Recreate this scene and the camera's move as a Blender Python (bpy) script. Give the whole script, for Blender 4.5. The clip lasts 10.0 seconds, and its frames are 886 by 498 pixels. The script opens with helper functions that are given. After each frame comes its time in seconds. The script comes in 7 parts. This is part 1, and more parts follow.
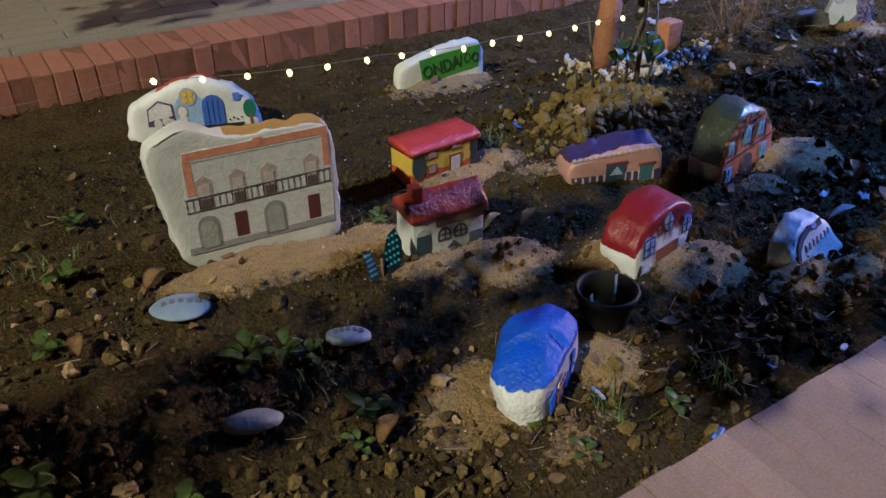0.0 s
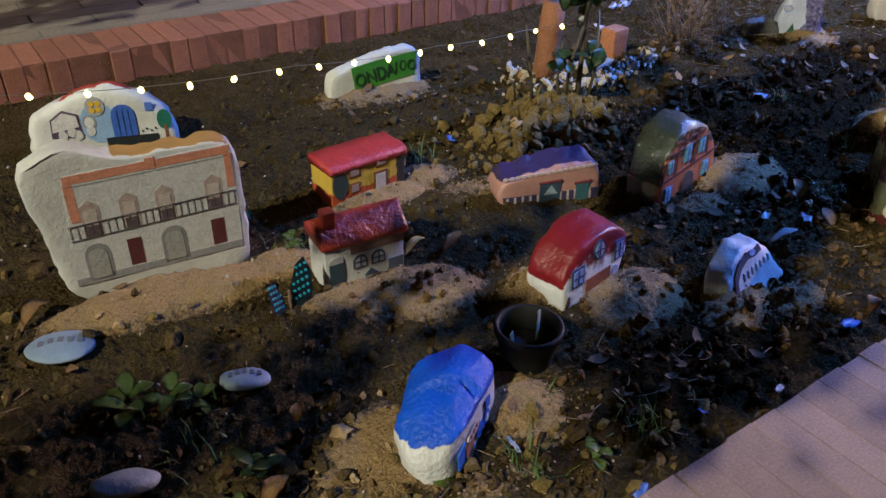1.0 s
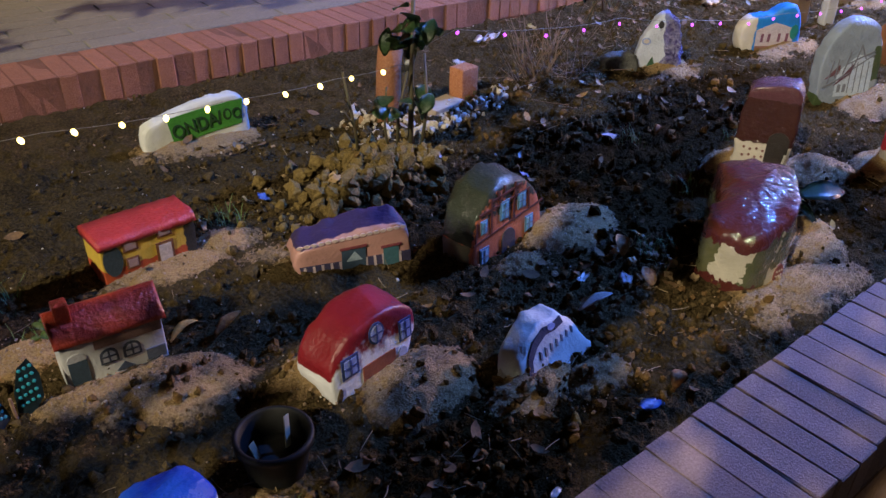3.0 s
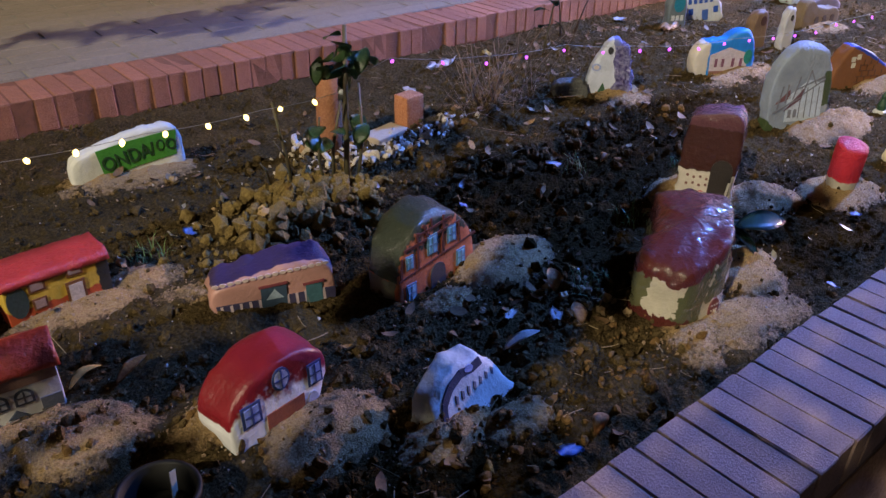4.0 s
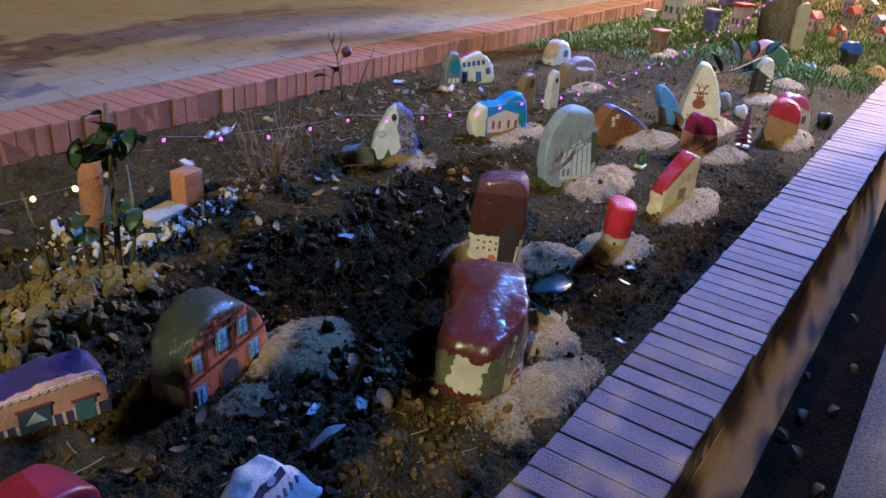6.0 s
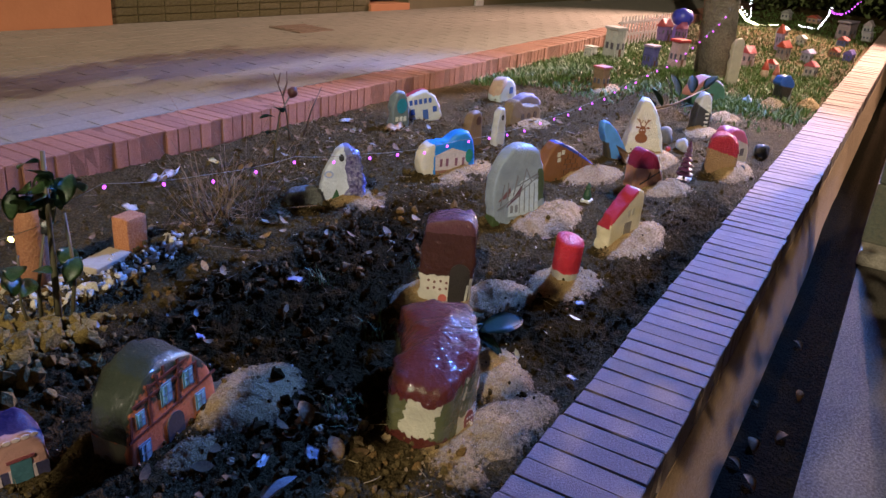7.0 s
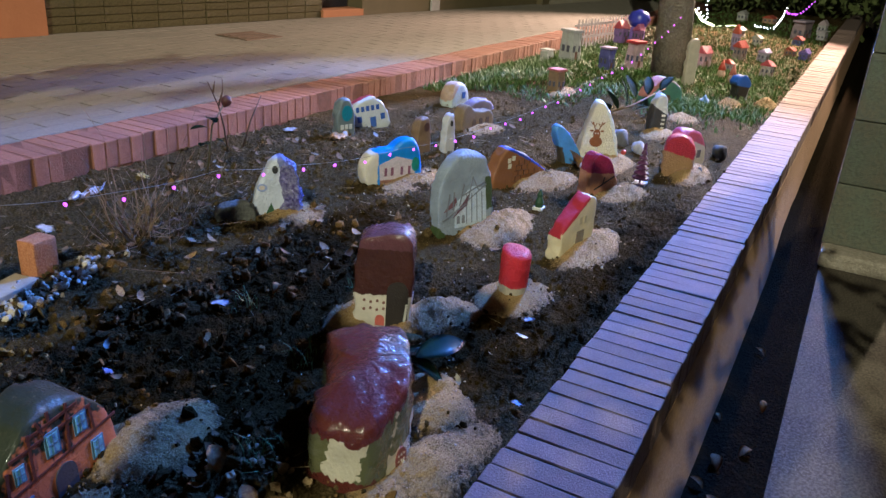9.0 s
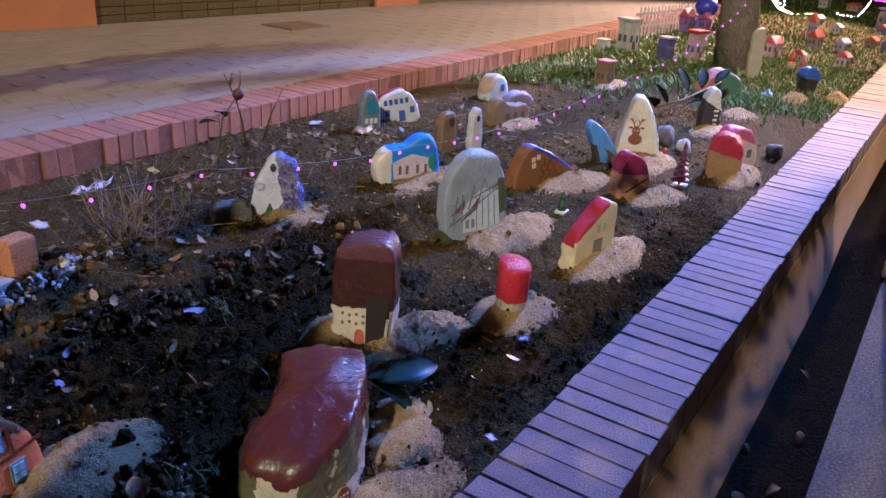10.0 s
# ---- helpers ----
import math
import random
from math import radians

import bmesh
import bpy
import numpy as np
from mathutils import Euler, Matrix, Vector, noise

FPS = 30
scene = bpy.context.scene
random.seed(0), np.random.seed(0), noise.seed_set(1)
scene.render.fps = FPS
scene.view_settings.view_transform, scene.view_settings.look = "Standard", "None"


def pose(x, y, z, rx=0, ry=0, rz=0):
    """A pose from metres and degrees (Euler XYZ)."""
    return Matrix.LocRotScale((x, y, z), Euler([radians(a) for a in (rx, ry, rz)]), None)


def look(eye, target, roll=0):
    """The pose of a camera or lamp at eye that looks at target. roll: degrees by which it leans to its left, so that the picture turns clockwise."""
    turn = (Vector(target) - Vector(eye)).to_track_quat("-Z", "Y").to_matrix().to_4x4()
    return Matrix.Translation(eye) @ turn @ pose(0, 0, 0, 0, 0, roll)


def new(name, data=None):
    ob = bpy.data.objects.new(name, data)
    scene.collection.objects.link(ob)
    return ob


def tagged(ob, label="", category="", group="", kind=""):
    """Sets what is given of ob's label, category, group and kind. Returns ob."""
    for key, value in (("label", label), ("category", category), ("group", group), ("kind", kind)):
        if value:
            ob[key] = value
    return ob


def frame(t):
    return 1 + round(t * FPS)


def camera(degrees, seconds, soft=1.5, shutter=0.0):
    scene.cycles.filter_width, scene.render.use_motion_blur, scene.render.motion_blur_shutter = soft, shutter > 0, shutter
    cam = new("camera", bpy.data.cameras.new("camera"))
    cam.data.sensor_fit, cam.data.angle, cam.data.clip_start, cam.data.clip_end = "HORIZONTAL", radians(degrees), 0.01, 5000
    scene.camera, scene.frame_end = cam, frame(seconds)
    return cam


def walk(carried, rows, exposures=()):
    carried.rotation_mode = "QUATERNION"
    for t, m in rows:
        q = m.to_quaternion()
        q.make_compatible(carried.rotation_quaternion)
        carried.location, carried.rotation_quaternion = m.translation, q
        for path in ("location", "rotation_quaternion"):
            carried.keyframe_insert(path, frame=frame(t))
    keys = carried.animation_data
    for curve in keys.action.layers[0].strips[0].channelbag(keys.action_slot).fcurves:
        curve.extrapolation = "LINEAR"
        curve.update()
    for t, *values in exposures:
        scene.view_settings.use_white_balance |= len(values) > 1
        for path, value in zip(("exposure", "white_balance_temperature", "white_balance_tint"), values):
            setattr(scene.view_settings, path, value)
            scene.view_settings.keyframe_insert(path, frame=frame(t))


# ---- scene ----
cam = camera(59.1, 10.0)
# seconds, eye, target, roll
PATH = [
    (0, (0.712, -0.284, 1.005), (1.628, 1.13, -0.073), -0.1),
    (0.5, (0.816, -0.248, 0.997), (1.756, 1.149, -0.083), 0.6),
    (1, (0.887, -0.222, 0.993), (1.868, 1.142, -0.091), 1.4),
    (1.5, (0.937, -0.219, 1.0), (1.971, 1.105, -0.085), 2.2),
    (2, (1.047, -0.223, 1.002), (2.12, 1.071, -0.082), 2.2),
    (2.5, (1.188, -0.24, 1.016), (2.273, 1.058, -0.051), 1.8),
    (4, (1.471, -0.305, 1.014), (2.6, 1.01, 0.015), 1.4),
    (4.5, (1.509, -0.301, 1.029), (2.744, 0.953, 0.079), 2.9),
    (5, (1.532, -0.279, 1.039), (2.905, 0.86, 0.134), 4.4),
    (5.5, (1.538, -0.248, 1.047), (3.003, 0.794, 0.171), 4.5),
    (6, (1.547, -0.232, 1.047), (3.064, 0.745, 0.184), 4.8),
    (7.5, (1.569, -0.228, 1.071), (3.211, 0.64, 0.33), 4.9),
    (8, (1.581, -0.211, 1.066), (3.245, 0.627, 0.339), 5.0),
    (8.5, (1.623, -0.195, 1.056), (3.302, 0.61, 0.328), 4.8),
    (9, (1.749, -0.23, 1.032), (3.401, 0.606, 0.276), 4.2),
    (9.5, (1.919, -0.298, 1.032), (3.494, 0.661, 0.256), 3.2),
    (10, (2.026, -0.326, 1.028), (3.576, 0.659, 0.236), 3.4),
]
walk(cam, [(t, look(eye, target, roll)) for t, eye, target, roll in PATH], [(0.0, 0.0, 6000, 4), (1.2, 0.0, 6100, 6), (2.5, 0.0, 6500, 10), (3.8, 0.0, 6600, 12), (5.6, 0.0, 6600, 12), (5.9, 0.0, 6350, -1), (6.3, 0.0, 6350, -1), (7.3, 0.0, 6600, 13), (8.7, 0.0, 6600, 13), (8.9, 0.0, 6000, -3), (9.6, 0.0, 6000, -3), (9.8, 0.0, 6350, 15), (10.0, 0.0, 6350, 15)])

# ---- world and lamps ----
world = bpy.data.worlds.new("night_sky")
scene.world = world
world.use_nodes = True
world.node_tree.nodes["Background"].inputs[0].default_value = (0.44, 0.37, 0.34, 1)
world.node_tree.nodes["Background"].inputs[1].default_value = 0.030


def lamp(name, kind, place, target, watts, colour, size=0.2, cone=120, soft=0.4):
    data = bpy.data.lights.new(name, kind)
    data.energy, data.color = watts, colour
    if kind == "SPOT":
        data.spot_size, data.spot_blend = radians(cone), soft
    data.shadow_soft_size = size
    ob = new(name, data)
    ob.matrix_world = look(place, target)
    return ob


lamp("street_lamp_warm", "SPOT", (-12.1, -3.9, 12.8), (3.6, 1.2, 0), 16500, (1.0, 0.90, 0.66), 0.09, 75)
lamp("street_lamp_cold", "SPOT", (10.8, 0.35, 6.4), (5.2, 1.1, 0), 13600, (0.085, 0.25, 1.0), 0.25, 36, 0.9)
lamp("street_lamp_far", "SPOT", (16.8, -2.59, 9.5), (8.2, 0.2, 0), 13000, (1.0, 0.80, 0.62), 0.12, 27, 0.8)
lamp("colour_floodlight", "SPOT", (15.2, 0.7, 3.1), (10.4, 1.5, 0.0), 8800, (1.0, 0.64, 0.50), 0.06, 56, 0.7)

# ---- material tools ----


def shader(name):
    m = bpy.data.materials.new(name)
    m.use_nodes = True
    return m, m.node_tree.nodes, m.node_tree.links, m.node_tree.nodes["Principled BSDF"]


def ramp_noise(nodes, links, coord, scale, detail, low, high, rough=0.6):
    n = nodes.new("ShaderNodeTexNoise")
    n.inputs["Scale"].default_value, n.inputs["Detail"].default_value, n.inputs["Roughness"].default_value = scale, detail, rough
    links.new(coord, n.inputs["Vector"])
    r = nodes.new("ShaderNodeMapRange")
    r.inputs["From Min"].default_value, r.inputs["From Max"].default_value = low, high
    links.new(n.outputs["Fac"], r.inputs["Value"])
    return r.outputs[0]


def mixed(nodes, links, fac, a, b):
    mx = nodes.new("ShaderNodeMix")
    mx.data_type = "RGBA"
    if isinstance(fac, float):
        mx.inputs[0].default_value = fac
    else:
        links.new(fac, mx.inputs[0])
    for sock, v in ((mx.inputs[6], a), (mx.inputs[7], b)):
        if isinstance(v, tuple):
            sock.default_value = (*v[:3], 1)
        else:
            links.new(v, sock)
    return mx.outputs[2]


def surface(name, a, b, c=None, scale=12.0, fine=90.0, rough=0.8, bump=0.4, depth=0.004, metal=0.0, vary=0.0, coat=0.0, spec=0.5):
    """Two or three tones mixed by coarse and fine noise, with relief."""
    m, nodes, links, bsdf = shader(name)
    tc = nodes.new("ShaderNodeTexCoord").outputs["Object"]
    big = ramp_noise(nodes, links, tc, scale, 4, 0.35, 0.65)
    small = ramp_noise(nodes, links, tc, fine, 5, 0.4, 0.68)
    col = mixed(nodes, links, big, a, b)
    if c:
        col = mixed(nodes, links, small, col, c)
    if vary:
        info = nodes.new("ShaderNodeObjectInfo")
        hsv = nodes.new("ShaderNodeHueSaturation")
        mr = nodes.new("ShaderNodeMapRange")
        mr.inputs["To Min"].default_value, mr.inputs["To Max"].default_value = 1 - vary, 1 + vary
        links.new(info.outputs["Random"], mr.inputs["Value"])
        links.new(mr.outputs[0], hsv.inputs["Value"])
        links.new(col, hsv.inputs["Color"])
        col = hsv.outputs[0]
    links.new(col, bsdf.inputs["Base Color"])
    bsdf.inputs["Roughness"].default_value, bsdf.inputs["Metallic"].default_value = rough, metal
    bsdf.inputs["Coat Weight"].default_value = coat
    bsdf.inputs["Specular IOR Level"].default_value = spec
    bp = nodes.new("ShaderNodeBump")
    bp.inputs["Strength"].default_value, bp.inputs["Distance"].default_value = bump, depth
    add = nodes.new("ShaderNodeMath")
    links.new(big, add.inputs[0])
    links.new(small, add.inputs[1])
    links.new(add.outputs[0], bp.inputs["Height"])
    links.new(bp.outputs[0], bsdf.inputs["Normal"])
    return m


def paint(name, base, zones=(), rough=0.5, bump=0.22, edge=0.004, wear=0.25, coat=0.0):
    """Hand-painted stone: base colour, then zones (colour, planes); a zone covers where all n.p > d in the stone's own space."""
    m, nodes, links, bsdf = shader(name)
    tc = nodes.new("ShaderNodeTexCoord").outputs["Object"]
    big = ramp_noise(nodes, links, tc, 14, 3, 0.3, 0.7)
    small = ramp_noise(nodes, links, tc, 110, 4, 0.35, 0.7)
    wob = nodes.new("ShaderNodeMapRange")
    wob.inputs["To Min"].default_value, wob.inputs["To Max"].default_value = -edge, edge
    links.new(ramp_noise(nodes, links, tc, 45, 2, 0.3, 0.7), wob.inputs["Value"])

    def worn(c):
        dark = tuple(v * (1 - wear) for v in c)
        return mixed(nodes, links, big, dark, c)

    col = worn(base)
    for colour, planes in zones:
        fac = None
        for nx, ny, nz, d in planes:
            dot = nodes.new("ShaderNodeVectorMath")
            dot.operation = "DOT_PRODUCT"
            dot.inputs[1].default_value = (nx, ny, nz)
            links.new(tc, dot.inputs[0])
            ad = nodes.new("ShaderNodeMath")
            links.new(dot.outputs["Value"], ad.inputs[0])
            links.new(wob.outputs[0], ad.inputs[1])
            gt = nodes.new("ShaderNodeMapRange")
            gt.inputs["From Min"].default_value, gt.inputs["From Max"].default_value = d - 0.0012, d + 0.0012
            links.new(ad.outputs[0], gt.inputs["Value"])
            if fac is None:
                fac = gt.outputs[0]
            else:
                mul = nodes.new("ShaderNodeMath")
                mul.operation = "MULTIPLY"
                links.new(fac, mul.inputs[0])
                links.new(gt.outputs[0], mul.inputs[1])
                fac = mul.outputs[0]
        col = mixed(nodes, links, fac, col, worn(colour))
    scuff = ramp_noise(nodes, links, tc, 60, 6, 0.62, 0.72, 0.75)
    dim = nodes.new("ShaderNodeMath")
    dim.operation = "MULTIPLY"
    dim.inputs[1].default_value = 0.35
    links.new(scuff, dim.inputs[0])
    col = mixed(nodes, links, dim.outputs[0], col, (0.20, 0.15, 0.11))
    links.new(col, bsdf.inputs["Base Color"])
    bsdf.inputs["Roughness"].default_value = rough
    bsdf.inputs["Coat Weight"].default_value, bsdf.inputs["Coat Roughness"].default_value = min(1.0, coat * 0.5), 0.08
    bsdf.inputs["Coat IOR"].default_value = 1.9
    bp = nodes.new("ShaderNodeBump")
    bp.inputs["Strength"].default_value, bp.inputs["Distance"].default_value = bump, 0.004
    add = nodes.new("ShaderNodeMath")
    links.new(big, add.inputs[0])
    links.new(small, add.inputs[1])
    links.new(add.outputs[0], bp.inputs["Height"])
    links.new(bp.outputs[0], bsdf.inputs["Normal"])
    if coat:
        bsdf.inputs["Roughness"].default_value, bsdf.inputs["Specular IOR Level"].default_value = 0.65, 0.2
        # varnish lies in wrinkles over the paint
        streak = ramp_noise(nodes, links, tc, 48, 3, 0.3, 0.7)
        cb = nodes.new("ShaderNodeBump")
        cb.inputs["Strength"].default_value, cb.inputs["Distance"].default_value = 0.85, 0.0034
        links.new(streak, cb.inputs["Height"])
        links.new(cb.outputs[0], bsdf.inputs["Coat Normal"])
    return m


def glow(name, colour, strength):
    m, nodes, links, bsdf = shader(name)
    bsdf.inputs["Base Color"].default_value = (*colour, 1)
    bsdf.inputs["Emission Color"].default_value = (*colour, 1)
    bsdf.inputs["Emission Strength"].default_value = strength
    return m


_plain = {}


def plain(c, rough=0.55):
    """A brushed paint colour with slight unevenness, one per colour."""
    key = (tuple(c), rough)
    if key not in _plain:
        _plain[key] = surface("brush_paint", c, tuple(v * 0.75 for v in c), tuple(min(1, v * 1.12) for v in c), 30, 160, rough, 0.25, 0.0015)
    return _plain[key]


# patches where the brown soil is coloured near black: x, y, radius along x, along y
DARK_PATCHES = [(2.95, 1.00, 0.62, 0.42), (2.05, 0.42, 0.42, 0.15), (3.45, 0.55, 0.55, 0.24), (4.3, 0.36, 0.9, 0.11), (3.45, 1.12, 0.42, 0.22), (3.9, 1.22, 0.35, 0.15)]


def dark_patched(m, dark):
    """Darkens a soil material inside the listed patches, with a ragged edge."""
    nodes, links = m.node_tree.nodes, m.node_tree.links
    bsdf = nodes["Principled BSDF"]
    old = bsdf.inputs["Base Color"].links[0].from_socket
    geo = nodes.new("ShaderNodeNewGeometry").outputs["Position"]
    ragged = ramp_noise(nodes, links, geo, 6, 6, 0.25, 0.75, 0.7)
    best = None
    for x, y, rx, ry in DARK_PATCHES:
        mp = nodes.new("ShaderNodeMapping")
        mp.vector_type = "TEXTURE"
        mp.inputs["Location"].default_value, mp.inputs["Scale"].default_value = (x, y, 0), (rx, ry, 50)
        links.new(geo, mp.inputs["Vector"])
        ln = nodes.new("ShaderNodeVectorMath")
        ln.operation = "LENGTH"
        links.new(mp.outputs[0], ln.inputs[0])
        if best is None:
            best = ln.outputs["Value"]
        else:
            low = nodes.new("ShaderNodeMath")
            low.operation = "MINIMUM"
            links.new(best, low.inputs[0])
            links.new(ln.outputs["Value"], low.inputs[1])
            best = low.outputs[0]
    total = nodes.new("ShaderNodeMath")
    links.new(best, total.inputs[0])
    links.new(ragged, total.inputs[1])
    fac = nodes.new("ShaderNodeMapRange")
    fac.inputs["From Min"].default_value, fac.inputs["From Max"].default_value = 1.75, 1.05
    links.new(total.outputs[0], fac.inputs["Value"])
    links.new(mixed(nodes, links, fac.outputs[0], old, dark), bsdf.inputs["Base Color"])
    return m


SOIL = dark_patched(surface("bed_soil", (0.066, 0.046, 0.020), (0.024, 0.0165, 0.008), (0.115, 0.080, 0.036), 7, 120, 0.95, 0.9, 0.01, spec=0.03), (0.030, 0.0170, 0.0045))
SAND = surface("sawdust_sand", (0.40, 0.28, 0.18), (0.24, 0.16, 0.10), (0.54, 0.39, 0.27), 20, 300, 0.95, 0.8, 0.005, spec=0.2)


def sand_over_soil():
    """Sand that thins out into bare soil where its share of the mixture falls."""
    m, nodes, links, bsdf = shader("sand_thinning_out")
    tc = nodes.new("ShaderNodeTexCoord").outputs["Object"]
    at = nodes.new("ShaderNodeAttribute")
    at.attribute_name = "sand_share"
    big, small = ramp_noise(nodes, links, tc, 16, 5, 0.3, 0.7), ramp_noise(nodes, links, tc, 260, 5, 0.35, 0.68)
    grit = ramp_noise(nodes, links, tc, 85, 5, 0.3, 0.7, 0.7)
    col = mixed(nodes, links, big, (0.215, 0.132, 0.058), (0.36, 0.230, 0.106))
    col = mixed(nodes, links, small, col, (0.49, 0.33, 0.165))
    total = nodes.new("ShaderNodeMath")
    links.new(at.outputs["Fac"], total.inputs[0])
    links.new(grit, total.inputs[1])
    edge = nodes.new("ShaderNodeMapRange")
    edge.inputs["From Min"].default_value, edge.inputs["From Max"].default_value = 0.55, 1.25
    links.new(total.outputs[0], edge.inputs["Value"])
    links.new(mixed(nodes, links, edge.outputs[0], (0.032, 0.020, 0.011), col), bsdf.inputs["Base Color"])
    bsdf.inputs["Roughness"].default_value, bsdf.inputs["Specular IOR Level"].default_value = 0.95, 0.15
    bp = nodes.new("ShaderNodeBump")
    bp.inputs["Strength"].default_value, bp.inputs["Distance"].default_value = 0.9, 0.005
    add = nodes.new("ShaderNodeMath")
    links.new(grit, add.inputs[0])
    links.new(small, add.inputs[1])
    links.new(add.outputs[0], bp.inputs["Height"])
    links.new(bp.outputs[0], bsdf.inputs["Normal"])
    return m


SAND_MIX = sand_over_soil()
PALE_CLOD = surface("pale_clod_earth", (0.19, 0.13, 0.045), (0.11, 0.075, 0.026), (0.25, 0.175, 0.065), 12, 160, 0.95, 0.7, 0.004, spec=0.15)
CLOD = dark_patched(surface("clod_earth", (0.080, 0.055, 0.024), (0.036, 0.024, 0.012), (0.13, 0.090, 0.042), 9, 160, 0.95, 0.7, 0.004, spec=0.03), (0.028, 0.0165, 0.0048))
BRICK = surface("red_brick", (0.26, 0.098, 0.058), (0.18, 0.068, 0.042), (0.31, 0.14, 0.092), 30, 220, 0.75, 0.5, 0.002, vary=0.16)
COPING = surface("coping_brick", (0.27, 0.180, 0.158), (0.215, 0.145, 0.128), (0.32, 0.225, 0.20), 25, 200, 0.85, 0.4, 0.002, vary=0.14, spec=0.2)
KERB_MORTAR = surface("red_mortar", (0.19, 0.078, 0.048), (0.14, 0.06, 0.038), None, 20, 150, 0.95, 0.6, 0.003)
PAVE_JOINT = surface("grey_joint", (0.22, 0.205, 0.195), (0.17, 0.16, 0.15), None, 20, 150, 0.95, 0.4, 0.002)
MORTAR = surface("dark_mortar", (0.15, 0.098, 0.085), (0.11, 0.075, 0.064), None, 20, 150, 0.95, 0.6, 0.003)
RENDER_WALL = surface("wall_render", (0.38, 0.21, 0.11), (0.29, 0.16, 0.085), (0.45, 0.27, 0.155), 5, 90, 0.85, 0.5, 0.004)
PAVER = surface("grey_paver", (0.195, 0.170, 0.142), (0.150, 0.132, 0.112), (0.235, 0.206, 0.174), 4, 120, 0.7, 0.4, 0.002, vary=0.035)
CONCRETE = surface("old_concrete", (0.068, 0.056, 0.042), (0.044, 0.036, 0.028), (0.11, 0.092, 0.072), 3, 90, 0.9, 0.6, 0.004, spec=0.12)
# earth at the wall foot; near-black base colour stands in for the shade there
SHADED_EARTH = surface("shaded_gutter_earth", (0.008, 0.006, 0.004), (0.005, 0.004, 0.003), (0.014, 0.010, 0.006), 9, 70, 1.0, 0.8, 0.008, spec=0.0)
LEAF = surface("leaf_green", (0.045, 0.10, 0.035), (0.03, 0.065, 0.025), (0.075, 0.13, 0.05), 30, 120, 0.35, 0.3, 0.001)
GRASS = surface("grass_green", (0.070, 0.150, 0.028), (0.11, 0.150, 0.038), (0.050, 0.105, 0.022), 6, 60, 0.6, 0.2, 0.001)
DRY_LEAF = surface("dry_leaf", (0.30, 0.16, 0.06), (0.20, 0.10, 0.045), (0.38, 0.24, 0.10), 40, 150, 0.7, 0.3, 0.001)
TWIG = surface("dry_twig", (0.26, 0.16, 0.09), (0.17, 0.105, 0.06), None, 40, 200, 0.85, 0.5, 0.001)
WOOD = surface("red_brown_wood", (0.33, 0.13, 0.06), (0.24, 0.09, 0.045), (0.40, 0.18, 0.09), 18, 140, 0.7, 0.6, 0.003)
BARK = surface("tree_bark", (0.24, 0.20, 0.165), (0.15, 0.125, 0.10), (0.31, 0.265, 0.22), 14, 70, 0.9, 0.8, 0.012)
BLACK = surface("black_plastic", (0.012, 0.012, 0.013), (0.018, 0.018, 0.018), None, 30, 200, 0.45, 0.15, 0.001)
WIRE = surface("clear_wire", (0.24, 0.22, 0.18), (0.18, 0.165, 0.14), None, 30, 100, 0.3, 0.1, 0.0005)
WHITE_STONE = surface("white_pebble", (0.48, 0.40, 0.30), (0.33, 0.27, 0.20), (0.58, 0.51, 0.42), 40, 200, 0.6, 0.3, 0.002)

# ---- mesh tools ----


def finish(name, bm, mats, parent=None, smooth=True, label=""):
    me = bpy.data.meshes.new(name)
    bm.normal_update()
    bm.to_mesh(me)
    bm.free()
    for m in mats if isinstance(mats, (list, tuple)) else [mats]:
        me.materials.append(m)
    if smooth:
        me.polygons.foreach_set("use_smooth", [True] * len(me.polygons))
    ob = new(name, me)
    if parent:
        ob.parent = parent
    if label:
        tagged(ob, label)
    return ob


def part(name, bm, material, parent, label="", smooth=False):
    return finish(name, bm, material, parent, smooth, label)


def raw_mesh(name, verts, faces, mat, smooth=True):
    me = bpy.data.meshes.new(name)
    me.from_pydata([tuple(v) for v in verts], [], [tuple(f) for f in faces])
    me.materials.append(mat)
    if smooth:
        me.polygons.foreach_set("use_smooth", [True] * len(me.polygons))
    return new(name, me)


def smooth01(v):
    v = min(1.0, max(0.0, v))
    return v * v * (3 - 2 * v)


# raised patches of the bed: x, y, radius along x, along y, height
HEAPS = [(2.42, 1.42, 0.24, 0.18, 0.055), (3.35, 1.62, 0.5, 0.22, 0.05), (1.72, 1.42, 0.3, 0.12, 0.015),
         (0.55, 1.1, 0.4, 0.5, 0.03), (2.75, 0.70, 0.35, 0.12, 0.012), (3.8, 1.5, 0.3, 0.25, 0.015), (2.05, 1.12, 0.3, 0.1, 0.015)]


def gz(x, y):
    """Height of the bed's soil, without its fine crumbs."""
    z = 0.045 * smooth01((x - 3.0) / 1.2) * smooth01((y - 0.7) / 0.6) * (1 - smooth01((y - 2.0) / 0.4))
    for cx, cy, rx, ry, h in HEAPS:
        d = ((x - cx) / rx) ** 2 + ((y - cy) / ry) ** 2
        if d < 6:
            z += h * math.exp(-d * 1.2)
    return z + 0.012 * noise.noise(Vector((x * 2.3, y * 2.3, 4.0))) - 0.012 * smooth01((0.45 - y) / 0.2)


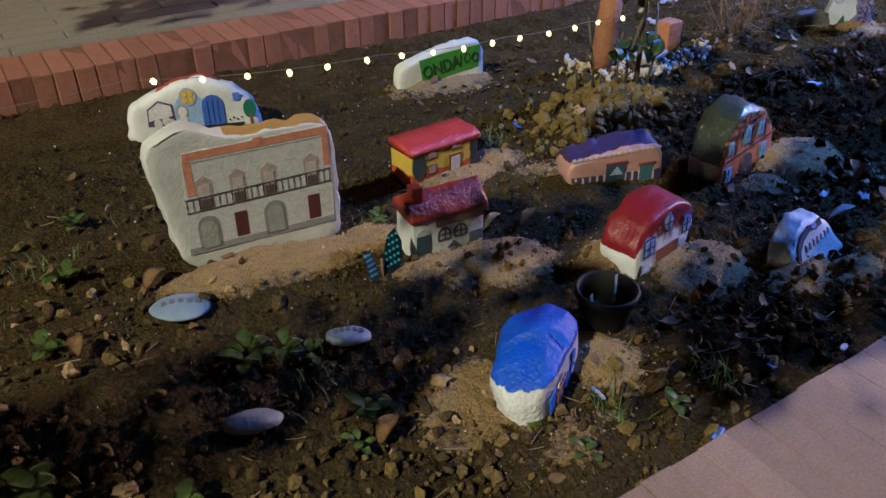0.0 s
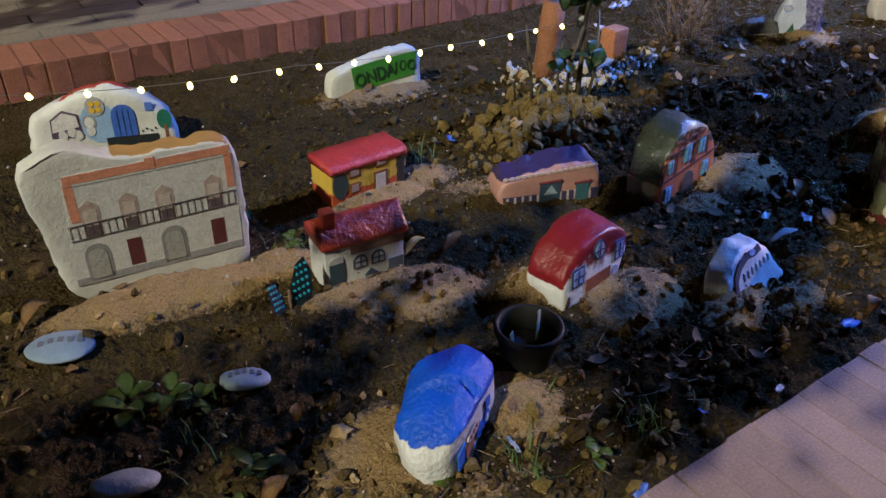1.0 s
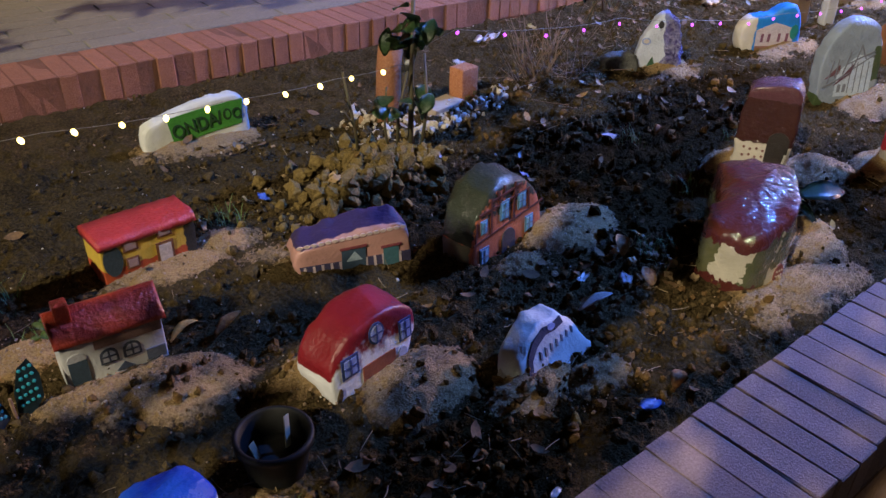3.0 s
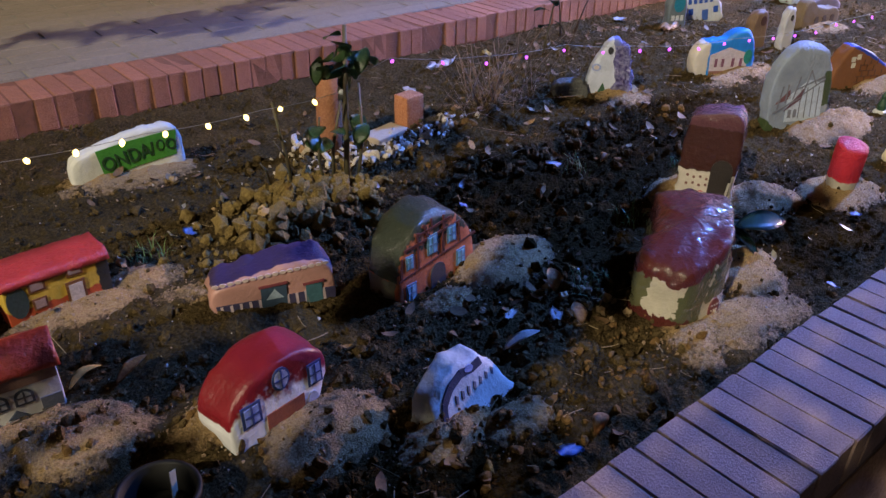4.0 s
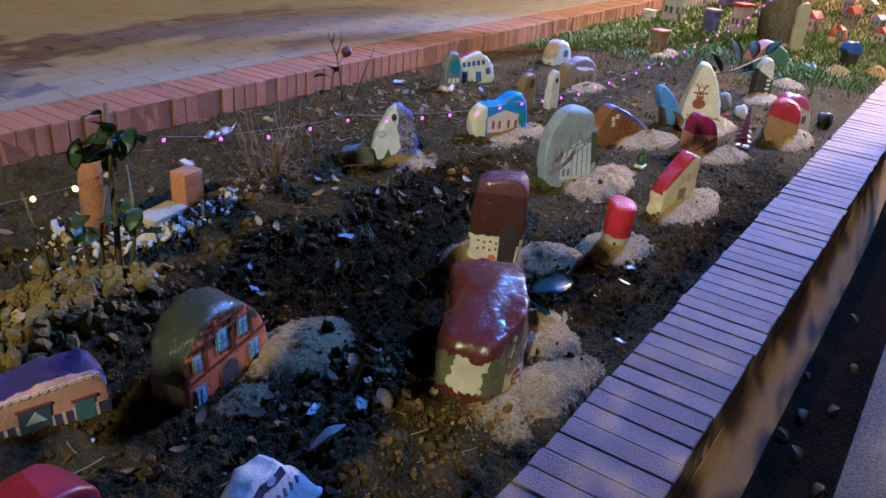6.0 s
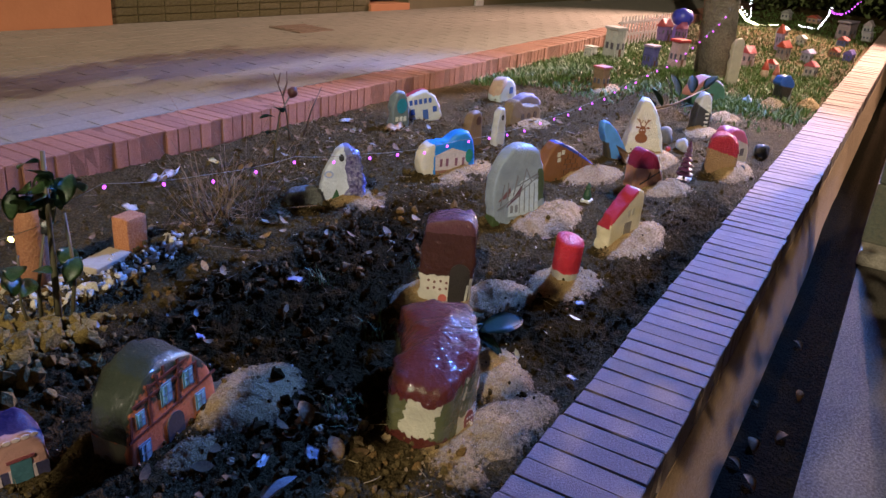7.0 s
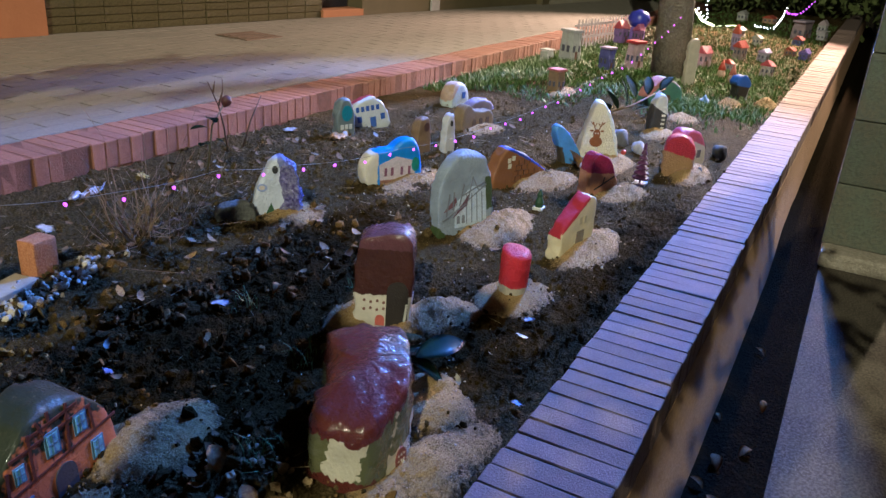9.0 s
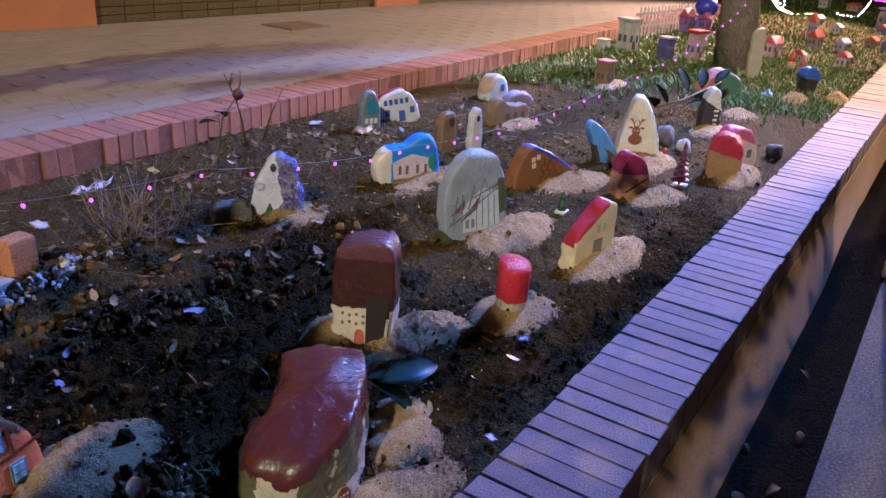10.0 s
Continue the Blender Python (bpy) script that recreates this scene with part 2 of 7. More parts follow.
def box_bm(w, d, h, bevel=0.0, z0=0.0, x0=0.0, y0=0.0, seg=2):
    bm = bmesh.new()
    bmesh.ops.create_cube(bm, size=1.0)
    for v in bm.verts:
        v.co = Vector((v.co.x * w + x0, v.co.y * d + y0, (v.co.z + 0.5) * h + z0))
    if bevel:
        bmesh.ops.bevel(bm, geom=bm.edges[:], offset=bevel, segments=seg, affect="EDGES", profile=0.6)
    return bm


def turned_bm(profile, n=28, cap=True):
    """A body of revolution from (radius, height) pairs."""
    bm = bmesh.new()
    rings = []
    for r, z in profile:
        rings.append([bm.verts.new((r * math.cos(2 * math.pi * i / n), r * math.sin(2 * math.pi * i / n), z)) for i in range(n)])
    for a, b in zip(rings, rings[1:]):
        for i in range(n):
            bm.faces.new((a[i], a[(i + 1) % n], b[(i + 1) % n], b[i]))
    if cap:
        bm.faces.new(list(reversed(rings[0])))
        bm.faces.new(rings[-1])
    return bm


def tube_bm(points, radius, n=8, taper=1.0):
    """A round tube along points, tapering to radius * taper."""
    bm = bmesh.new()
    pts = [Vector(p) for p in points]
    rings = []
    for i, p in enumerate(pts):
        way = (pts[min(i + 1, len(pts) - 1)] - pts[max(i - 1, 0)]).normalized()
        side = way.cross(Vector((0.31, 0.2, 0.93))).normalized()
        up = way.cross(side)
        r = radius * (1 + (taper - 1) * i / max(1, len(pts) - 1))
        rings.append([bm.verts.new(p + r * (math.cos(a) * side + math.sin(a) * up)) for a in [2 * math.pi * k / n for k in range(n)]])
    for a, b in zip(rings, rings[1:]):
        for i in range(n):
            bm.faces.new((a[i], a[(i + 1) % n], b[(i + 1) % n], b[i]))
    bm.faces.new(list(reversed(rings[0])))
    bm.faces.new(rings[-1])
    bmesh.ops.recalc_face_normals(bm, faces=bm.faces)
    return bm


def rounded(outline, times=2):
    pts = [Vector((u, v)) for u, v in outline]
    for _ in range(times):
        out = []
        for a, b in zip(pts, pts[1:] + pts[:1]):
            out += [a * 0.8 + b * 0.2, a * 0.2 + b * 0.8]
        pts = out
    return pts


def even(pts, n):
    closed = pts + pts[:1]
    lens = [(b - a).length for a, b in zip(closed, closed[1:])]
    step, out, k, run = sum(lens) / n, [], 0, 0.0
    for i in range(n):
        s = i * step
        while run + lens[k] < s:
            run += lens[k]
            k += 1
        f = (s - run) / lens[k]
        out.append(closed[k].lerp(closed[k + 1], f))
    return out


def stone_bm(outline, depth, edge=0.014, amp=0.005, seed=0, lean=0.0, taper=0.0, n=64, flat=0.25, soften=2, ramp=0.0):
    """A stone whose front has the given outline (u, v) at y = 0 and which runs back to y = depth."""
    ring = even(rounded(outline, soften), n)
    c = sum(ring, Vector((0, 0))) / n
    top = max(p.y for p in ring)
    layers = [(s, 0.0, 0.0) for s in (0.25, 0.5, 0.75, 0.92)]
    for k in range(1, 6):
        a = k / 5 * math.pi / 2
        layers.append((1.0, edge * (1 - math.sin(a)), edge * (1 - math.cos(a))))
    for k in range(1, 6):
        layers.append((1.0, 0.0, edge + (depth - 2.6 * edge) * k / 5))
    for k in range(1, 6):
        a = k / 5 * math.pi / 2
        layers.append((1.0, 1.6 * edge * (1 - math.cos(a)), depth - 1.6 * edge + 1.6 * edge * math.sin(a)))
    layers += [(0.7, 1.6 * edge, depth), (0.35, 1.6 * edge, depth)]
    bm = bmesh.new()
    off = Vector((seed * 3.7, seed * 1.3, seed * 2.1))
    rings = []
    first = edge
    for s, inset, y in layers:
        row = []
        for p in ring:
            d = p - c
            q = c + d * s * max(0.05, 1 - (inset if s == 1.0 or y > 0 else first) / max(d.length, 0.01))
            yy = y * (1 - taper * max(0.0, q.y) / top)
            co = Vector((q.x, yy + lean * q.y, q.y * (1 + ramp * y / top)))
            w = flat if y < edge * 0.5 else 1.0
            cell = noise.voronoi((co + off) * 24)[1][0] / 24 - off
            pull = (cell - co) * min(0.22, amp * 38)
            co += Vector((pull.x * (0.3 + 0.7 * w), pull.y * w * w, pull.z * (0.3 + 0.7 * w)))
            v = noise.noise_vector((co + off) * 13) * amp + noise.noise_vector((co + off) * 42) * amp * 0.45 + noise.noise_vector((co + off) * 90) * amp * 0.2
            co += Vector((v.x * (0.6 + 0.4 * w), v.y * w, v.z * (0.6 + 0.4 * w)))
            row.append(bm.verts.new(co))
        rings.append(row)
    for a, b in zip(rings, rings[1:]):
        for i in range(n):
            bm.faces.new((a[i], a[(i + 1) % n], b[(i + 1) % n], b[i]))
    for row, y in ((rings[0], 0.0), (rings[-1], depth)):
        mid = bm.verts.new(sum((v.co for v in row), Vector()) / n)
        for i in range(n):
            bm.faces.new((mid, row[i], row[(i + 1) % n]))
    bmesh.ops.recalc_face_normals(bm, faces=bm.faces)
    return bm


def stone(name, x, y, yaw, outline, depth, mat, label, category="painted stone", edge=0.012, amp=0.0045, seed=0, lean=0.0, taper=0.0, dz=0.0, roll=0.0, flat=0.25, soften=2, ramp=0.0, cut=None, z=None):
    bm = stone_bm(outline, depth, edge, amp, seed, lean, taper, flat=flat, soften=soften, ramp=ramp)
    if cut:
        face, d = Vector(cut[:3]).normalized(), cut[3]
        for v in bm.verts:
            over = face.dot(v.co) - d
            if over > 0:
                v.co -= face * over * 0.93
    ob = finish(name, bm, mat)
    ob.matrix_world = pose(x, y, (gz(x, y) if z is None else z) + dz, 0, roll, yaw)
    ob["lean"] = lean
    return tagged(ob, label, category)


def prism_stone(name, corners, mat, label, dome=0.03, shrink=0.95, amp=0.004, seed=0, soften=2, sink=0.04, n=76, category="painted stone"):
    """A block-like stone on an uneven ground plan: corners (x, y, height) run round it, the first two along its painted front."""
    (x0, y0, h0), (x1, y1, _) = corners[:2]
    yaw = math.atan2(y1 - y0, x1 - x0)
    c, s = math.cos(yaw), math.sin(yaw)
    ring = [Vector(((x - x0) * c + (y - y0) * s, -(x - x0) * s + (y - y0) * c, h)) for x, y, h in corners]
    for _ in range(soften):
        ring = [q for a, b in zip(ring, ring[1:] + ring[:1]) for q in (a * 0.85 + b * 0.15, a * 0.15 + b * 0.85)]
    ring = even(ring, n)
    mid = sum(ring, Vector()) / n
    flat = np.linalg.lstsq(np.array([(p.x - mid.x, p.y - mid.y, 1.0) for p in ring]), np.array([p.z for p in ring]), rcond=None)[0]
    bm = bmesh.new()
    off = Vector((seed * 3.1, seed * 1.7, seed * 2.3))
    rows = []
    levels = [(1 - (1 - shrink) * k / 9, k / 9, 0.0) for k in range(9)] + [(shrink * 0.985, 0.965, 0.0), (shrink * 0.95, 1.0, 0.10)]
    levels += [(shrink * q, 1.0, 1 - q * q) for q in (0.86, 0.72, 0.56, 0.40, 0.24, 0.1)]
    for size, up, bulge in levels:
        row = []
        for p in ring:
            k = size / shrink
            slope = flat[2] + (flat[0] * (p.x - mid.x) + flat[1] * (p.y - mid.y)) * k
            rim = p.z - flat[2] - flat[0] * (p.x - mid.x) - flat[1] * (p.y - mid.y)
            top = p.z if bulge == 0.0 else slope + rim * k * k * k
            co = Vector((mid.x + (p.x - mid.x) * size, mid.y + (p.y - mid.y) * size, -sink + (top + sink) * up + dome * bulge))
            calm = 0.25 if co.y < 0.018 and up < 0.97 else 1.0
            cell = noise.voronoi((co + off) * 20)[1][0] / 20 - off
            co += (cell - co) * min(0.2, amp * 36) * calm
            co += (noise.noise_vector((co + off) * 12) * amp + noise.noise_vector((co + off) * 38) * amp * 0.5 + noise.noise_vector((co + off) * 90) * amp * 0.22) * calm
            row.append(bm.verts.new(co))
        rows.append(row)
    for a, b in zip(rows, rows[1:]):
        for i in range(n):
            bm.faces.new((a[i], a[(i + 1) % n], b[(i + 1) % n], b[i]))
    bm.faces.new(rows[-1]), bm.faces.new(list(reversed(rows[0])))
    bmesh.ops.recalc_face_normals(bm, faces=bm.faces)
    ob = finish(name, bm, mat)
    ob.matrix_world = pose(x0, y0, 0.0, 0, 0, math.degrees(yaw))
    ob["lean"] = mid.y * (1 - shrink) / (h0 + sink)
    return tagged(ob, label, category)


def decal(name, parent, pts, mat, lift=0.0, label="", thick=0.0025, under=None):
    """A painted patch on a stone's front: a thin sheet over the outline pts (u, v)."""
    lean = parent["lean"]
    bm = bmesh.new()
    f = [bm.verts.new((u, -0.0012 - lift + lean * v, v)) for u, v in pts]
    b = [bm.verts.new((u, -0.0012 - lift + thick + lean * v, v)) for u, v in pts]
    bm.faces.new(f)
    bm.faces.new(list(reversed(b)))
    k = len(pts)
    for i in range(k):
        bm.faces.new((f[i], b[i], b[(i + 1) % k], f[(i + 1) % k]))
    bmesh.ops.recalc_face_normals(bm, faces=bm.faces)
    return part(name, bm, mat, under or parent, label)


def rect(u0, v0, u1, v1, skew=0.0):
    return [(u0, v0), (u1, v0 + skew * (u1 - u0)), (u1, v1 + skew * (u1 - u0)), (u0, v1)]


def arch(u, v, w, h, n=8):
    """A round-headed outline standing on v."""
    r = w / 2
    return [(u - r, v), (u + r, v)] + [(u + r * math.cos(math.pi * k / n), v + h - r + r * math.sin(math.pi * k / n)) for k in range(n + 1)]


def disc(u, v, rx, ry=None, n=16):
    ry = ry or rx
    return [(u + rx * math.cos(2 * math.pi * k / n), v + ry * math.sin(2 * math.pi * k / n)) for k in range(n)]


def stroke(u0, v0, u1, v1, w):
    d = Vector((u1 - u0, v1 - v0)).normalized()
    s = Vector((-d.y, d.x)) * w / 2
    return [(u0 - s.x, v0 - s.y), (u1 - s.x, v1 - s.y), (u1 + s.x, v1 + s.y), (u0 + s.x, v0 + s.y)]


def window(parent, u, v, w, h, glass, frame_c, lift=0.0, round_head=False, bars=True, skew=0.0):
    """A painted window: dark frame with a lighter pane and its bars."""
    shape = arch(u, v, w, h) if round_head else rect(u - w / 2, v, u + w / 2, v + h, skew)
    win = decal("window", parent, shape, plain(frame_c), lift)
    e = w * 0.14
    shape = arch(u, v + e, w - 2 * e, h - 2 * e) if round_head else rect(u - w / 2 + e, v + e, u + w / 2 - e, v + h - e, skew)
    decal("pane", parent, shape, plain(glass), lift + 0.0012, under=win)
    if bars:
        decal("glazing_bar", parent, stroke(u, v + e, u, v + h - e, w * 0.10), plain(frame_c), lift + 0.0022, under=win)
        decal("glazing_bar", parent, stroke(u - w / 2 + e, v + h / 2, u + w / 2 - e, v + h / 2 + skew * w, w * 0.10), plain(frame_c), lift + 0.0022, under=win)
    return win


WHITE, RED, BLUE, NAVY, BROWN, GREY, CREAM, DARK = (0.78, 0.77, 0.75), (0.42, 0.035, 0.03), (0.02, 0.09, 0.62), (0.03, 0.05, 0.16), (0.25, 0.09, 0.055), (0.34, 0.34, 0.35), (0.66, 0.55, 0.40), (0.03, 0.03, 0.035)

# ---- setting ----


def ground_sheet(name, x0, x1, y0, y1, nx, ny, height, mat, label):
    xs, ys = np.linspace(x0, x1, nx), np.linspace(y0, y1, ny)
    verts = [(x, y, height(x, y)) for y in ys for x in xs]
    faces = [(j * nx + i, j * nx + i + 1, (j + 1) * nx + i + 1, (j + 1) * nx + i) for j in range(ny - 1) for i in range(nx - 1)]
    return tagged(raw_mesh(name, verts, faces, mat), label, "ground", kind="structure")


def crumbs(x, y):
    p = Vector((x, y, 0.0))
    rough = 0.017 * noise.fractal(p * 10, 0.9, 2.1, 3) + 0.006 * noise.noise(p * 75)
    bend = p + noise.noise_vector(p * 20) * 0.012
    rough += 0.016 * (0.4 - noise.voronoi(bend * 30)[0][0]) + 0.008 * (0.4 - noise.voronoi(bend * 72)[0][0])
    return gz(x, y) + rough * (0.5 + 0.5 * smooth01(noise.noise(p * 3.0) + 0.6))


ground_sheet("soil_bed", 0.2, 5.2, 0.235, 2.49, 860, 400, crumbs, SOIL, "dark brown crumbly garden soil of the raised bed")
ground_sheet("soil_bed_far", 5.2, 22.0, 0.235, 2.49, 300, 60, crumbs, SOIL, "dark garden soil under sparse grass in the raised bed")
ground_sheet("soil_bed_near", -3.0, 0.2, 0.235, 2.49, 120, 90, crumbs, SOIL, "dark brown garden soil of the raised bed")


def rough_brick(w, d, h, seed, bevel=0.004):
    """A slightly uneven brick, its base at z = 0."""
    bm = box_bm(w, d, h, bevel, seg=1)
    rnd = random.Random(seed)
    for v in bm.verts:
        v.co += Vector((rnd.uniform(-1, 1), rnd.uniform(-1, 1), rnd.uniform(-1, 1))) * 0.0012
    me = bpy.data.meshes.new("brick")
    bm.to_mesh(me)
    bm.free()
    return me


coping = finish("coping_wall", box_bm(26.0, 0.236, 0.1385, 0.0, -0.10, 10.0, 0.122), MORTAR, smooth=False)
tagged(coping, "low brick coping along the planter wall, bricks laid on edge", "wall", kind="structure")
kerb = finish("kerb", box_bm(26.0, 0.240, 0.2035, 0.0, -0.09, 10.0, 2.6035), KERB_MORTAR, smooth=False)
tagged(kerb, "reddish brick kerb along the bed, bricks laid on edge", "kerb", kind="structure")
# planter wall below the coping, widening towards its foot
bm = bmesh.new()
sec = [(0.235, -0.09), (0.002, -0.09), (-0.010, -0.2), (-0.05, -0.5), (-0.06, -0.62), (0.235, -0.62)]
rings = []
for i in range(53):
    x = -3.0 + i * 0.5
    rings.append([bm.verts.new((x, y + (0.004 * noise.noise(Vector((x * 2, z * 4, 0))) if y < 0 else 0), z)) for y, z in sec])
for a, b in zip(rings, rings[1:]):
    for i in range(6):
        bm.faces.new((a[i], b[i], b[(i + 1) % 6], a[(i + 1) % 6]))
bm.faces.new(rings[0]), bm.faces.new(rings[-1])
bmesh.ops.recalc_face_normals(bm, faces=bm.faces)
tagged(finish("wall_planter", bm, RENDER_WALL, smooth=False), "stained beige rendered planter wall", "wall", kind="structure")


def outer(x, y):
    return -0.505 + 0.012 * noise.noise(Vector((x * 3, y * 3, 1))) + 0.1 * smooth01((x - 5.7) / 0.8) * smooth01((y + 0.24) / 0.1)


ground_sheet("gutter_soil", -3.0, 23.0, -0.30, -0.03, 420, 16, outer, SHADED_EARTH, "earth strip at the wall foot, shade put into its colour")
bm = box_bm(60, 30, 0.2, 0, -0.70, 10, -15.27)
tagged(finish("pavement_outer", bm, CONCRETE, smooth=False), "worn grey concrete pavement with grit", "pavement", kind="structure")
bm = box_bm(600, 600, 0.2, 0, -1.0, 0, 0)
tagged(finish("ground", bm, CONCRETE, smooth=False), "dark open ground reaching the horizon", "ground", kind="structure")

# far pavement: a base with rows of narrow pavers
bm = box_bm(60, 14, 0.3, 0, -0.1855, 14, 9.73)
pave = tagged(finish("pavement", bm, PAVE_JOINT, smooth=False), "grey pavement of narrow striped pavers", "pavement", kind="structure")
# building along the far pavement; its own x runs along the foot of the wall
TILE = surface("brown_glazed_tile", (0.085, 0.068, 0.03), (0.06, 0.046, 0.022), (0.12, 0.10, 0.05), 3, 60, 0.22, 0.35, 0.003, coat=0.5)
ORANGE_WALL = surface("orange_render", (0.42, 0.17, 0.08), (0.36, 0.14, 0.065), None, 2, 40, 0.85, 0.3, 0.002)
OLIVE = surface("olive_render", (0.13, 0.10, 0.05), (0.10, 0.078, 0.04), None, 2, 60, 0.8, 0.3, 0.002)
SHUTTER = surface("beige_shutter", (0.36, 0.31, 0.24), (0.30, 0.26, 0.20), None, 2, 40, 0.6, 0.2, 0.002)
house = tagged(new("building"), "street front with glazed brown tiles and plain rendered walls", "building", kind="structure")
house.matrix_world = pose(4.96, 5.16, 0.117, 0, 0, -7.2)


def front(name, x0, x1, z0, z1, mat, y=0.0, d=0.3, label=""):
    return part(name, box_bm(x1 - x0, d, z1 - z0, 0.004, z0, (x0 + x1) / 2, y + d / 2), mat, house, label)


front("pillar", -1.6, 0.62, 0, 3.2, ORANGE_WALL, -0.03, 0.36, "orange rendered pillar")
front("wall", 0.62, 3.50, 0, 3.2, OLIVE, 0.02, 0.3)
front("wall", 4.12, 7.95, 0, 3.2, OLIVE, 0.0, 0.32)
front("lintel", 3.50, 4.12, 2.1, 3.2, OLIVE, 0.0, 0.32)
front("wall", -6.0, -1.6, 0, 3.2, OLIVE, 0.0, 0.32)
front("threshold", 3.50, 4.12, 0, 0.07, ORANGE_WALL, -0.02, 0.3, "reddish tiled door step")
door = front("door", 3.52, 4.10, 0.07, 2.1, plain((0.03, 0.03, 0.045), 0.3), 0.2, 0.06, "dark closed entrance door")
front("meter_box", 5.35, 5.52, 0.0, 0.28, plain((0.45, 0.42, 0.42)), -0.02, 0.03, "small pale wall box")
front("shutter_frame", 7.95, 8.15, 0, 3.2, OLIVE, -0.1, 0.42)
for i in range(8):
    front("shutter_panel", 8.16 + i * 0.42, 8.57 + i * 0.42, 0.05, 3.2, SHUTTER, 0.35 + 0.01 * (i % 2), 0.06)
front("sill", 8.15, 12.0, -0.02, 0.04, SHUTTER, -0.1, 0.5)
front("wall", 11.52, 26.0, 0, 3.2, OLIVE, 0.2, 0.3)
tile_me = rough_brick(0.236, 0.012, 0.056, 91, 0.003)
tile_me.materials.append(TILE)
rnd = random.Random(6)
for j in range(9):
    for i in range(12):
        b = new("tile", tile_me)
        b.parent = house
        b.matrix_local = pose(0.745 + i * 0.241 , 0.016, 0.004 + j * 0.061, rnd.uniform(-2.0, 2.0), 0, rnd.uniform(-1.5, 1.5))
drain = tagged(finish("drain_cover", box_bm(0.40, 0.36, 0.01, 0.003), surface("rusty_iron", (0.16, 0.10, 0.07), (0.11, 0.07, 0.05), None, 20, 90, 0.7, 0.5, 0.002), smooth=False), "rusty square drain cover set in the pavement", "drain cover")
drain.matrix_world = pose(6.79, 4.23, 0.1165, 0, 0, -4)
for k in range(4):
    part("rib", box_bm(0.34, 0.02, 0.006, 0.002, 0.01, 0, -0.12 + k * 0.08), drain.data.materials[0], drain)

# stone-clad pillar on the outer pavement
CLAD = surface("dark_green_cladding", (0.075, 0.090, 0.065), (0.09, 0.072, 0.050), (0.055, 0.062, 0.048), 4, 60, 0.7, 0.5, 0.004, vary=0.25)
pillar = tagged(new("square_pillar"), "dark mossy stone-clad square pillar on a slab", "pillar")
pillar.matrix_world = pose(6.61, -0.485, -0.50)
part("slab", box_bm(0.92, 0.62, 0.09, 0.02, 0, -0.02, -0.08), surface("pale_slab", (0.27, 0.23, 0.18), (0.21, 0.18, 0.14), (0.33, 0.29, 0.24), 6, 60, 0.8, 0.6, 0.006), pillar, "worn pale stone slab")
for k in range(7):
    part("cladding_panel", box_bm(0.66 - 0.004 * (k % 2), 0.47 - 0.004 * (k % 2), 0.335, 0.006, 0.092 + k * 0.34), CLAD, pillar)

# ---- trees ----


def leaf_cloud(count, spots, size, seed):
    """Many small bent leaves spread about several centres (x, y, z, radius)."""
    r = random.Random(seed)
    vs, fs = [], []
    for _ in range(count):
        cx, cy, cz, rad = r.choice(spots)
        p = Vector((cx, cy, cz)) + Vector((r.gauss(0, 1), r.gauss(0, 1), r.gauss(0, 0.6))) * rad * 0.5
        e = Euler((r.uniform(-1, 1), r.uniform(-1, 1), r.uniform(0, 6.28))).to_matrix()
        s, k = size * r.uniform(0.6, 1.3), len(vs)
        for q in ((-1, 0, 0), (0, -0.5, 0.12), (1, 0, 0), (0, 0.5, 0.12)):
            vs.append(p + e @ (Vector(q) * s))
        fs.append((k, k + 1, k + 2, k + 3))
    return vs, fs


def tree(name, x, y, z, radius, height, spots, leaves, label, seed, every=6, lean=(0.0, 0.0)):
    root = tagged(new(name), label, "tree")
    root.location = (x, y, z)
    pts = [(radius * 0.2 * math.sin(i * 1.3 + seed) + lean[0] * i * height / 8, radius * 0.2 * math.cos(i * 1.7) + lean[1] * i * height / 8, i * height / 8) for i in range(9)]
    bm = tube_bm(pts, radius, 20, 0.75)
    for v in bm.verts:
        v.co += noise.noise_vector(v.co * 6) * radius * 0.12
        if v.co.z < 0.25:
            v.co.x *= 1 + (0.25 - v.co.z) * 0.4
            v.co.y *= 1 + (0.25 - v.co.z) * 0.4
    part("trunk", bm, BARK, root, smooth=True)
    for sx, sy, sz, sr in spots[::every]:
        part("limb", tube_bm([pts[-1], (sx * 0.4, sy * 0.4, (height + sz) / 2 + 0.1), (sx, sy, sz)], radius * 0.22, 8, 0.3), BARK, root, smooth=True)
    vs, fs = leaf_cloud(leaves, spots, 0.052, seed)
    crown = raw_mesh("crown", vs, fs, LEAF)
    crown.parent = root
    return root


tree("leafy_tree", 8.45, 1.14, -0.02, 0.138, 6.4, [(0.6, 0.3, 7.3, 0.9), (-0.5, 0.6, 7.2, 0.9), (0.1, -0.5, 7.5, 0.8), (-0.3, 0.2, 8.0, 0.8), (-0.2, -1.0, 7.3, 0.6)], 1500, "grey-barked street tree in the planted bed", 3, 2, (-0.05, 0.09))
rs = random.Random(4)
